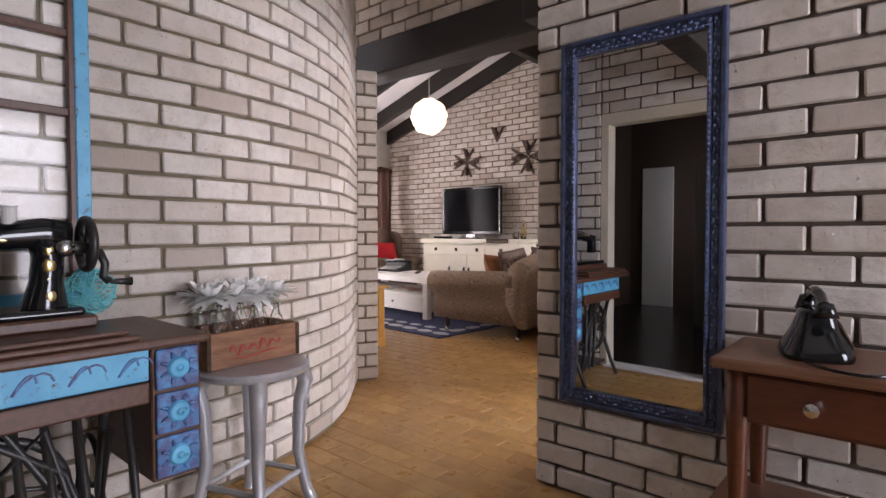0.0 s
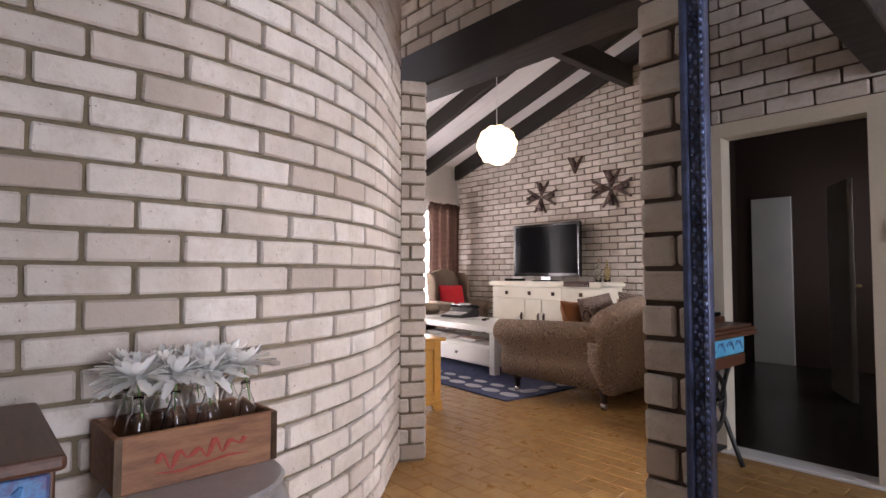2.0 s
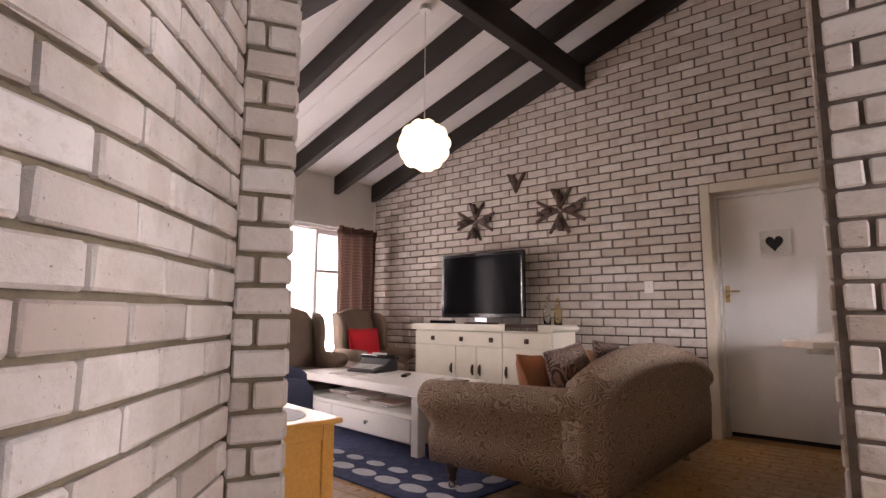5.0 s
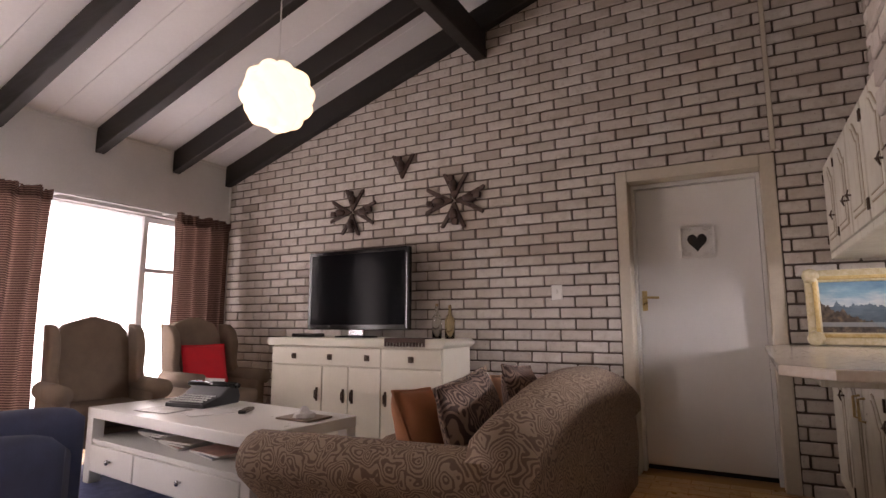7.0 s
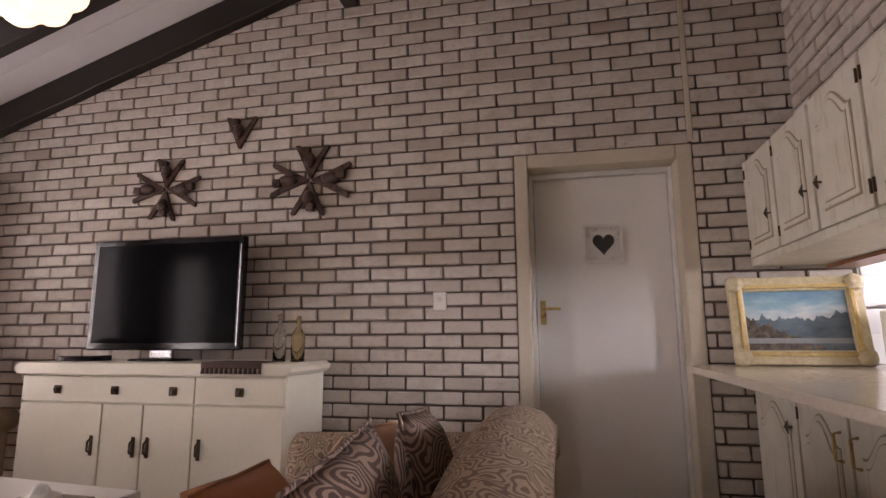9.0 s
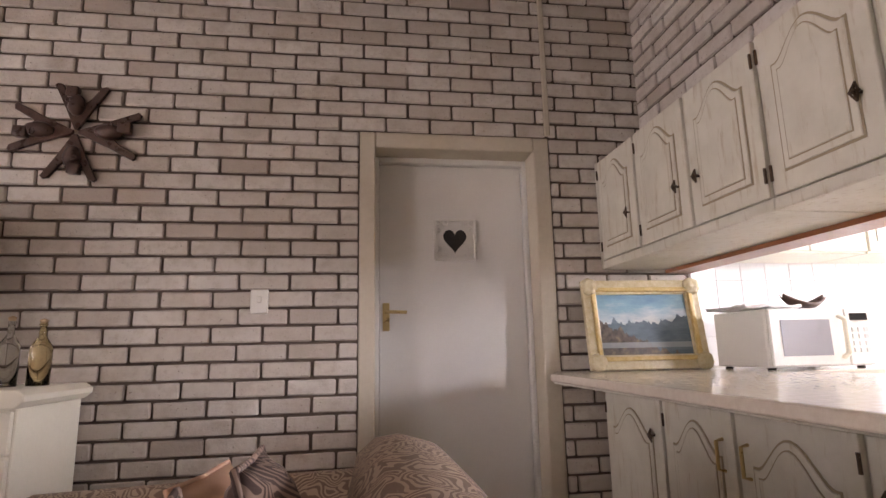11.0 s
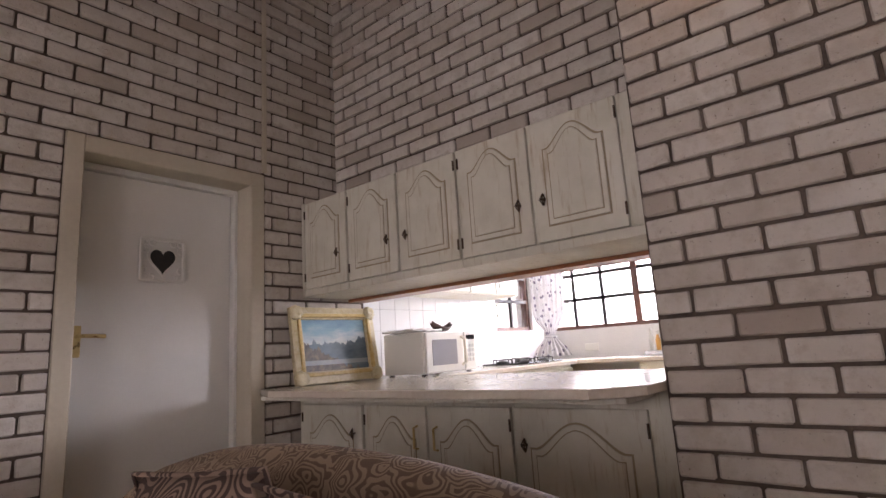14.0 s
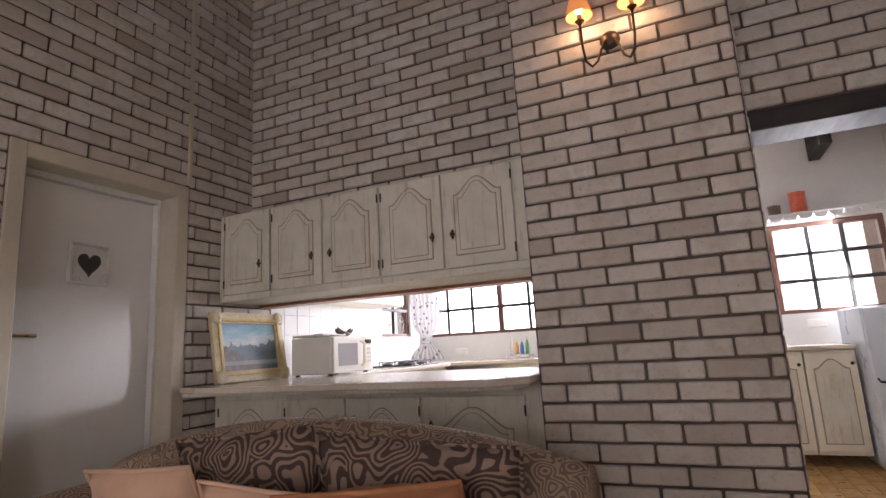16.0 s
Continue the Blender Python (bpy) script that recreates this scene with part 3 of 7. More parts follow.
def fabric_swirl(name, light, dark, cell=9.0, rings=5.0, line=0.5):
    """Woven cloth printed with curling scrolls: tapered strokes that bend round scattered centres."""
    m = mat(name, light, 0.9)
    n = Nodes(m)
    v = n.world_coord()
    warp = n.add("ShaderNodeTexNoise")
    warp.inputs["Scale"].default_value = cell * 0.9
    warp.inputs["Detail"].default_value = 1.0
    n.link(v, warp.inputs["Vector"])
    bent = n.mix(0.10, v, warp.outputs["Color"])
    vo = n.add("ShaderNodeTexVoronoi")
    vo.feature = "SMOOTH_F1"
    vo.inputs["Scale"].default_value = cell
    vo.inputs["Smoothness"].default_value = 0.12
    n.link(bent, vo.inputs["Vector"])
    sway = n.noise(v, cell * 1.3, 1.0)
    turn = n.math("ADD", n.math("MULTIPLY", vo.outputs["Distance"], rings * 6.283), n.math("MULTIPLY", sway, 3.5))
    wave = n.math("ADD", n.math("MULTIPLY", n.math("SINE", turn), 0.5), 0.5)
    width = n.math("MULTIPLY", n.math("SUBTRACT", n.noise(bent, cell * 2.3, 1.0), 0.5), 0.75)
    c = n.ramp(n.math("ADD", wave, width), ((line - 0.08, dark), (line + 0.08, light)))
    fine = n.noise(v, 260.0, 2.0)
    n.color(n.mix(n.math("MULTIPLY", fine, 0.35), c, tuple(x * 0.55 for x in light)))
    n.bump(fine, 0.25, 0.002)
    return m


def woven(name, a, b, rough=0.92):
    return grained(name, a, b, rough, 10, 300, 0.3, space="World")


def emit(name, color, strength):
    m = mat(name, color, 0.5)
    b = m.node_tree.nodes["Principled BSDF"]
    b.inputs["Emission Color"].default_value = (*color, 1)
    b.inputs["Emission Strength"].default_value = strength
    return m


def glass(name, tint=(1, 1, 1), rough=0.02):
    m = mat(name, tint, rough)
    b = m.node_tree.nodes["Principled BSDF"]
    b.inputs["Transmission Weight"].default_value = 1.0
    b.inputs["IOR"].default_value = 1.45
    return m


def wood(name, a, b, rough=0.35, stretch=(1.2, 12, 12), scale=5.0):
    m = mat(name, a, rough)
    n = Nodes(m)
    v = n.coord("Object", stretch)
    g = n.noise(v, scale, 6.0, 0.65)
    f = n.noise(v, scale * 9, 3.0)
    k = n.math("ADD", n.math("MULTIPLY", g, 0.75), n.math("MULTIPLY", f, 0.25))
    n.color(n.ramp(k, ((0.32, a), (0.68, b))))
    n.bump(k, 0.12, 0.002)
    return m


def distressed(name):
    """Cream-white cabinet paint rubbed through to brown in streaks."""
    m = mat(name, (0.66, 0.62, 0.52), 0.45)
    n = Nodes(m)
    v = n.coord("Object", (10, 10, 1.2))
    streak = n.noise(v, 3.5, 6.0, 0.7)
    v2 = n.world_coord()
    blot = n.noise(v2, 6.0, 4.0)
    base = n.ramp(blot, ((0.3, (0.58, 0.55, 0.46)), (0.7, (0.69, 0.66, 0.57))))
    base = n.mix(n.ramp(streak, ((0.55, (0, 0, 0)), (0.70, (0.75, 0.75, 0.75)))), base, (0.42, 0.33, 0.21))
    n.color(base)
    n.bump(streak, 0.15, 0.002)
    return m


M["sofa"] = fabric_swirl("paisley_sofa_cloth", (0.36, 0.265, 0.19), (0.15, 0.095, 0.064), 13.0, 7.5, 0.44)
M["sofa_cushion"] = fabric_swirl("swirl_cushion_cloth", (0.27, 0.185, 0.14), (0.045, 0.022, 0.018), 9.5, 8.0, 0.54)
M["peach"] = woven("peach_cotton", (0.56, 0.34, 0.23), (0.64, 0.41, 0.29))
M["rust"] = woven("rust_cotton", (0.33, 0.13, 0.055), (0.40, 0.17, 0.08))
M["brown_dark"] = woven("dark_brown_cloth", (0.06, 0.036, 0.028), (0.10, 0.062, 0.05))
M["chair"] = woven("taupe_upholstery", (0.135, 0.092, 0.062), (0.185, 0.13, 0.09))
M["red"] = woven("red_cotton", (0.52, 0.010, 0.016), (0.62, 0.018, 0.025))
M["navy"] = woven("navy_upholstery", (0.022, 0.026, 0.05), (0.04, 0.046, 0.08))
M["dark_leg"] = wood("dark_stained_leg", (0.03, 0.016, 0.01), (0.06, 0.032, 0.02))
M["pine"] = wood("honey_pine", (0.52, 0.24, 0.05), (0.66, 0.35, 0.09), 0.28)
M["black_plastic"] = mat("black_gloss_plastic", (0.008, 0.008, 0.009), 0.12)
M["black_matte"] = grained("black_metal", (0.014, 0.013, 0.013), (0.03, 0.028, 0.027), 0.4, 20, 100, 0.1)
M["screen"] = mat("tv_glass", (0.004, 0.004, 0.005), 0.12)
M["screen"].node_tree.nodes["Principled BSDF"].inputs["Specular IOR Level"].default_value = 0.06
M["steel"] = grained("brushed_steel", (0.5, 0.5, 0.52), (0.62, 0.62, 0.64), 0.25, 20, 150, 0.05, metal=1.0)
M["brass"] = grained("aged_brass", (0.50, 0.36, 0.16), (0.62, 0.47, 0.24), 0.3, 30, 150, 0.1, metal=1.0)
M["bronze"] = grained("dark_bronze", (0.05, 0.032, 0.02), (0.11, 0.07, 0.045), 0.35, 30, 150, 0.2, metal=0.7)
M["carved"] = grained("carved_dark_wood", (0.045, 0.024, 0.018), (0.09, 0.048, 0.036), 0.3, 25, 120, 0.4)
M["distressed"] = distressed("rubbed_cream_paint")
M["groove"] = mat("brown_rubbed_groove", (0.33, 0.265, 0.17), 0.6)
M["worktop"] = grained("speckled_cream_worktop", (0.60, 0.52, 0.43), (0.68, 0.61, 0.52), 0.14, 40, 400, 0.02, space="World")
M["paper"] = grained("paper", (0.55, 0.54, 0.52), (0.7, 0.69, 0.66), 0.85, 6, 60, 0.05)
M["appliance"] = grained("white_appliance", (0.74, 0.73, 0.68), (0.78, 0.77, 0.72), 0.3, 3, 100, 0.02)


def pillow(w, h, d, n=12, seed=0):
    """A stuffed square cushion standing in the xz plane, centred, with drawn-out corners."""
    bm = bmesh.new()
    rnd = random.Random(seed)
    grid = {}
    for side in (1, -1):
        for i in range(n + 1):
            for j in range(n + 1):
                a, b = 2 * i / n - 1, 2 * j / n - 1
                edge = i in (0, n) or j in (0, n)
                if edge and side < 0:
                    grid[side, i, j] = grid[1, i, j]
                    continue
                bulge = (max(0, 1 - a * a) ** 0.5) * (max(0, 1 - b * b) ** 0.5)
                pull = 1 - 0.07 * (1 - abs(a * b)) * (abs(a) ** 3 + abs(b) ** 3) / 2
                wob = 0.012 * noise.noise(Vector((a * 2 + seed, b * 2, side)))
                grid[side, i, j] = bm.verts.new((a * w / 2 * pull, side * (d / 2 * bulge + (wob if not edge else 0)), b * h / 2 * pull))
        for i in range(n):
            for j in range(n):
                q = [grid[side, i, j], grid[side, i + 1, j], grid[side, i + 1, j + 1], grid[side, i, j + 1]]
                try:
                    bm.faces.new(q if side < 0 else q[::-1])
                except ValueError:
                    pass
    bmesh.ops.recalc_face_normals(bm, faces=bm.faces)
    return bm


def cushion(name, w, h, d, material, label, m, seed=0, trim=None):
    t = thing(name, label, "cushion", m)
    cov = part("cover", pillow(w, h, d, 12, seed), material, t, smooth=True)
    pts = []
    for k in range(40):
        a = k / 10
        s, f = int(a), a - int(a)
        u, v = [(-1 + 2 * f, -1), (1, -1 + 2 * f), (1 - 2 * f, 1), (-1, 1 - 2 * f)][s]
        p = 1 - 0.07 * (1 - abs(u * v)) * (abs(u) ** 3 + abs(v) ** 3) / 2
        pts.append((u * w / 2 * p, 0, v * h / 2 * p))
    part("piping", tube(pts, 0.006, 6, closed=True), trim or material, t, smooth=True)
    return t


# ---- lounge: door and its surround ----
LEAF_Y = 6.79
door = thing("door_1", "white painted flush door, closed, in a deep reveal", "door", kind="structure")
bm = bmesh.new()
fx0, fx1, ft = -2.665, -1.822, 2.055
for lo, hi in (((DOOR_X0, NORTH - 0.006, 0), (fx0, NORTH + 0.22, DOOR_TOP)), ((fx1, NORTH - 0.006, 0), (DOOR_X1, NORTH + 0.22, DOOR_TOP)), ((fx0, NORTH - 0.006, ft), (fx1, NORTH + 0.22, DOOR_TOP))):
    add_box(bm, lo, hi, 0.006)
part("surround", bm, M["cream_plaster"], door, "cream plastered surround")
bm = bmesh.new()
for lo, hi in (((fx0, LEAF_Y - 0.035, 0), (fx0 + 0.022, LEAF_Y + 0.05, ft)), ((fx1 - 0.022, LEAF_Y - 0.035, 0), (fx1, LEAF_Y + 0.05, ft)), ((fx0 + 0.022, LEAF_Y - 0.035, ft - 0.03), (fx1 - 0.022, LEAF_Y + 0.05, ft))):
    add_box(bm, lo, hi, 0.003)
part("door_frame", bm, M["white_paint"], door)
leaf = part("leaf", box((fx0 + 0.025, LEAF_Y, 0.045), (fx1 - 0.025, LEAF_Y + 0.04, ft - 0.033), 0.003), grained("off_white_door_paint", (0.68, 0.67, 0.64), (0.73, 0.72, 0.69), 0.35, 3, 80, 0.04), door)
# near-black sheet behind the leaf, put in for the shade in the gaps
part("back_panel", box((DOOR_X0 - 0.1, NORTH + 0.24, 0), (DOOR_X1 + 0.1, NORTH + 0.26, DOOR_TOP + 0.1)), M["dark_void"], door, "dark panel standing for the shade behind the door")
bm = box((-2.622, LEAF_Y - 0.006, 1.12), (-2.586, LEAF_Y, 1.265), 0.003)
hd = part("handle", bm, M["brass"], leaf, "brass lever handle plate")
bm = tube([(-2.604, LEAF_Y - 0.004, 1.215), (-2.604, LEAF_Y - 0.05, 1.215), (-2.58, LEAF_Y - 0.056, 1.215), (-2.50, LEAF_Y - 0.054, 1.213)], 0.009, 8)
part("lever", bm, M["brass"], leaf, smooth=True)
sign = thing("heart_plaque", "white fretwork plaque with a black heart on the door", "wall plaque")
HC = Vector((-2.232, LEAF_Y - 0.004, 1.605))
HS = 0.108
bm = bmesh.new()
for a in (-1, 1):
    add_box(bm, (HC.x + (a * HS) - 0.008, HC.y - 0.016, HC.z - HS), (HC.x + (a * HS) + 0.008, HC.y, HC.z + HS), 0.002)
    add_box(bm, (HC.x - HS, HC.y - 0.016, HC.z + a * HS - 0.008), (HC.x + HS, HC.y, HC.z + a * HS + 0.008), 0.002)
for sx in (-1, 1):
    for sz in (-1, 1):
        for k in range(3):
            c = HC + Vector((sx * (0.092 - 0.032 * (k == 1) * 1.2), -0.004, sz * (0.092 - 0.032 * (k == 2) * 1.2)))
            pts = [(c.x + 0.014 * math.cos(q * 0.63), c.y, c.z + 0.014 * math.sin(q * 0.63)) for q in range(10)]
            tube(pts, 0.006, 6, bm, closed=True)
part("fretwork", bm, M["white_paint"], sign)


def heart(s):
    return [(s * 0.06 * (16 * math.sin(t) ** 3) / 16, s * 0.06 * (13 * math.cos(t) - 5 * math.cos(2 * t) - 2 * math.cos(3 * t) - math.cos(4 * t)) / 14) for t in [2 * math.pi * k / 32 for k in range(32)]]


bm = extrude_outline([(HC.x + a, HC.z + b) for a, b in heart(1.06)], 0.006)
bmesh.ops.translate(bm, vec=(0, HC.y - 0.008, 0), verts=bm.verts)
part("heart", bm, M["black_matte"], sign, "black heart")
bm = extrude_outline([(HC.x + a, HC.z + b) for a, b in heart(1.28)], 0.004)
bmesh.ops.translate(bm, vec=(0, HC.y - 0.004, 0), verts=bm.verts)
part("heart_rim", bm, M["white_paint"], sign)

sw = thing("light_switch", "white plastic light switch on the brick wall", "light switch")
part("plate", box((-3.25, NORTH - 0.018, 1.205), (-3.168, NORTH - 0.004, 1.318), 0.004), M["appliance"], sw)
part("rocker", box((-3.219, NORTH - 0.025, 1.255), (-3.199, NORTH - 0.016, 1.285), 0.003), M["appliance"], sw)


# ---- carved wall ornaments ----
def fishtail(length, spread):
    """One swallow-tailed arm pointing up from the origin, two slim prongs and a deep notch, in the xz plane."""
    w = spread
    side = [(w * 0.07, 0.012), (w * 0.50, length * 0.50), (w * 1.0, length * 0.97), (w * 0.90, length * 1.02), (w * 0.72, length * 1.0), (w * 0.36, length * 0.70), (w * 0.12, length * 0.60)]
    return side + [(-a, b) for a, b in side[::-1]]


def ornament_arm(parent, length, spread, m, seed=0):
    bm = extrude_outline(fishtail(length, spread), 0.02, bevel=0.004)
    bmesh.ops.transform(bm, matrix=m, verts=bm.verts)
    arm = part("arm", bm, M["carved"], parent)
    # the boss: a bulging knob with ridges and a block that juts into the notch
    bm = bmesh.new()
    bmesh.ops.create_uvsphere(bm, u_segments=14, v_segments=10, radius=0.5, matrix=Matrix.Translation((-spread * 0.06, -0.008, length * 0.55)) @ Matrix.Diagonal((spread * 0.62, 0.062, length * 0.46, 1)))
    for v in bm.verts:
        v.co.y -= 0.005 * abs(math.sin(v.co.z * 150 + seed)) * (v.co.y < -0.01)
    add_box(bm, (-spread * 0.45, -0.034, length * 0.70), (-spread * 0.02, 0.004, length * 0.92), 0.006, 2)
    tube([(-spread * 0.22 + 0.018 * math.cos(q), -0.036, length * 0.60 + 0.010 * math.sin(q)) for q in [k * math.pi / 5 for k in range(10)]], 0.004, 6, bm, closed=True)
    bmesh.ops.transform(bm, matrix=m, verts=bm.verts)
    part("carving", bm, M["carved"], arm, smooth=True)


def cross(x, z, size, spin):
    t = thing("wall_ornament", "dark carved wooden star of four notched arms on the brick wall", "wall ornament", group="carved wall ornaments")
    for k in range(4):
        ln = size * (0.92 if k % 2 == 0 else 1.08)
        m = Matrix.Translation((x, NORTH - 0.03, z)) @ Matrix.Rotation(radians(90 * k + spin), 4, "Y")
        ornament_arm(t, ln, size * 0.48, m, k)


cross(-5.165, 2.075, 0.235, 6)
cross(-4.078, 2.072, 0.255, 3)
t = thing("wall_ornament_small", "single dark carved notched piece above the stars", "wall ornament", group="carved wall ornaments")
ornament_arm(t, 0.235, 0.12, Matrix.Translation((-4.612, NORTH - 0.03, 2.318)) @ Matrix.Rotation(radians(3), 4, "Y"))

# ---- sideboard and what stands on it ----
sb = thing("sideboard", "cream painted sideboard with dark square knobs against the brick wall", "sideboard")
SX0, SX1, SY0, SY1 = -5.64, -3.935, 6.11, 6.585
part("body", box((SX0, SY0 + 0.018, 0.075), (SX1, SY1, 0.845), 0.004), M["cream_paint"], sb)
part("plinth", box((SX0 + 0.02, SY0 + 0.05, 0.0), (SX1 - 0.02, SY1, 0.078)), M["cream_paint"], sb)
pts = [(SX0 - 0.035, 0.87), (SX0 - 0.015, 0.845), (SX1 + 0.015, 0.845), (SX1 + 0.045, 0.87), (SX1 + 0.045, 0.89), (SX1 + 0.015, 0.912), (SX0 - 0.005, 0.912), (SX0 - 0.035, 0.89)]
bm = extrude_outline(pts, SY1 - SY0 + 0.03, bevel=0.006)
bmesh.ops.translate(bm, vec=(0, SY0 - 0.03, 0), verts=bm.verts)
part("top", bm, M["cream_paint"], sb)
SDIV = -4.477
for x0, x1, z0, z1, nm in ((SX0 + 0.006, SDIV - 0.003, 0.69, 0.835, "drawer"), (SDIV + 0.003, SX1 - 0.006, 0.69, 0.835, "drawer"), (SX0 + 0.006, -5.068, 0.09, 0.682, "door"), (-5.062, -4.797, 0.09, 0.682, "door"), (-4.791, SDIV - 0.003, 0.09, 0.682, "door"), (SDIV + 0.003, SX1 - 0.006, 0.09, 0.682, "door")):
    d = part(nm, box((x0, SY0, z0), (x1, SY0 + 0.02, z1), 0.004), M["cream_paint"], sb)
    if nm == "drawer":
        for kx in ((-5.376, -4.986, -4.609) if x0 < -5 else (-4.2,)):
            bm = box((kx - 0.026, SY0 - 0.008, 0.735), (kx + 0.026, SY0, 0.782), 0.004)
            add_box(bm, (kx - 0.014, SY0 - 0.024, 0.748), (kx + 0.014, SY0 - 0.008, 0.772), 0.004)
            part("knob", bm, M["bronze"], d)
    else:
        kx = {0: -5.115, 1: -4.84, 2: -4.75}.get([-5.068, -4.797].index(x1) if x1 in (-5.068, -4.797) else (2 if x0 < -4.6 else 3), -4.43)
        bm = box((kx - 0.012, SY0 - 0.007, 0.40), (kx + 0.012, SY0, 0.51), 0.003)
        tube([(kx, SY0 - 0.004, 0.415), (kx, SY0 - 0.028, 0.43), (kx, SY0 - 0.028, 0.48), (kx, SY0 - 0.004, 0.495)], 0.006, 6, bm)
        part("pull", bm, M["bronze"], d)

tv = thing("television", "black flat television on a stand on the sideboard", "television")
part("casing", box((-5.47, 6.36, 0.975), (-4.38, 6.41, 1.675), 0.008), M["black_plastic"], tv)
part("screen", box((-5.43, 6.356, 1.02), (-4.42, 6.362, 1.64)), M["screen"], tv)
part("housing", box((-5.2, 6.41, 1.05), (-4.65, 6.47, 1.6), 0.02), M["black_plastic"], tv)
bm = lathe([(0.0, 0), (0.21, 0), (0.21, 0.008), (0.19, 0.014), (0.0, 0.016)], 28, at=(-4.93, 6.38, 0.912))
bmesh.ops.scale(bm, vec=(1, 0.62, 1), space=Matrix.Translation((4.93, -6.38, 0)), verts=bm.verts)
part("stand", bm, M["black_plastic"], tv, smooth=True)
part("neck", box((-5.01, 6.375, 0.925), (-4.85, 6.405, 0.985), 0.006), M["steel"], tv, "silver neck")
# thin steel strip down the right edge of the screen
part("edge_light", box((-4.402, 6.354, 1.0), (-4.396, 6.36, 1.62)), M["steel"], tv)
bx = thing("set_top_box", "small black box beside the television foot", "set-top box")
part("casing", box((-5.5, 6.2, 0.913), (-5.26, 6.36, 0.945), 0.004), M["black_plastic"], bx)


def bottle(name, x, y, z, h, r, material, label):
    t = thing(name, label, "bottle")
    part("body", lathe([(0, 0), (r, 0), (r, h * 0.55), (r * 0.85, h * 0.62), (r * 0.33, h * 0.74), (r * 0.3, h * 0.9), (r * 0.38, h * 0.91), (r * 0.38, h * 0.94), (0, h * 0.94)], 16, at=(x, y, z)), material, t, smooth=True)
    part("stopper", lathe([(0, 0), (r * 0.28, 0), (r * 0.4, h * 0.05), (0, h * 0.08)], 12, at=(x, y, z + h * 0.94)), M["cork"], t, smooth=True)


M["cork"] = grained("cork", (0.4, 0.27, 0.15), (0.5, 0.36, 0.22), 0.85, 60, 200, 0.3)
bottle("glass_bottle", -4.1, 6.33, 0.912, 0.27, 0.038, glass("clear_bottle_glass", (0.9, 0.92, 0.88)), "clear glass bottle with a cork on the sideboard")
bottle("oil_bottle", -4.0, 6.36, 0.912, 0.26, 0.04, glass("amber_bottle_glass", (0.85, 0.72, 0.42)), "pale amber glass bottle on the sideboard")
t = thing("table_runner", "dark tasselled cloth hanging over the sideboard edge", "cloth")
bm = bmesh.new()
add_box(bm, (-4.42, SY0 - 0.034, 0.914), (-4.06, 6.3, 0.919))
add_box(bm, (-4.42, SY0 - 0.038, 0.885), (-4.06, SY0 - 0.033, 0.918))
part("weave", bm, M["brown_dark"], t)
bm = bmesh.new()
for k in range(13):
    x = -4.41 + k * 0.0285
    cyl(bm, (x, SY0 - 0.036, 0.888), (x, SY0 - 0.038, 0.858), 0.007, 0.011, 7)
part("tassel_fringe", bm, M["brown_dark"], t)

# ---- sofa ----
sofa = thing("sofa", "two-seat camel-back sofa in brown paisley cloth with scrolled arms", "sofa")
SFX0, SFX1, SFY0, SFY1 = -3.58, -2.57, 4.15, 5.83
part("seat_base", box((SFX0 + 0.03, SFY0 + 0.03, 0.13), (SFX1 - 0.02, SFY1 - 0.03, 0.36), 0.03, 3), M["sofa"], sofa, smooth=True)
for y0, y1 in ((SFY0 + 0.13, 4.82), (4.83, SFY1 - 0.13)):
    part("seat_cushion", box((SFX0 - 0.02, y0, 0.35), (SFX1 - 0.2, y1, 0.485), 0.045, 4), M["sofa"], sofa, smooth=True)


def back_height(y):
    a = (y - 3.95) / 1.95
    return 0.64 + 0.205 * max(0.0, math.sin(math.pi * min(1, max(0, a)))) ** 0.6


bm = bmesh.new()
rings = []
ny = 34
for i in range(ny + 1):
    y = 4.10 + 1.785 * i / ny
    h = back_height(y)
    prof = [(-2.83, 0.34), (-2.835, h * 0.75), (-2.80, h - 0.045), (-2.755, h - 0.008), (-2.70, h), (-2.63, h - 0.02), (-2.585, h - 0.065), (-2.585, h - 0.115), (-2.615, h - 0.15), (-2.605, 0.36), (-2.62, 0.14), (-2.70, 0.14)]
    rings.append([bm.verts.new((px + 0.06, y, pz)) for px, pz in prof])
for p, q in zip(rings, rings[1:]):
    for k in range(len(p)):
        bm.faces.new((p[k], q[k], q[(k + 1) % len(p)], p[(k + 1) % len(p)]))
bm.faces.new(rings[0][::-1])
bm.faces.new(rings[-1])
bmesh.ops.recalc_face_normals(bm, faces=bm.faces)
part("backrest", bm, M["sofa"], sofa, smooth=True)


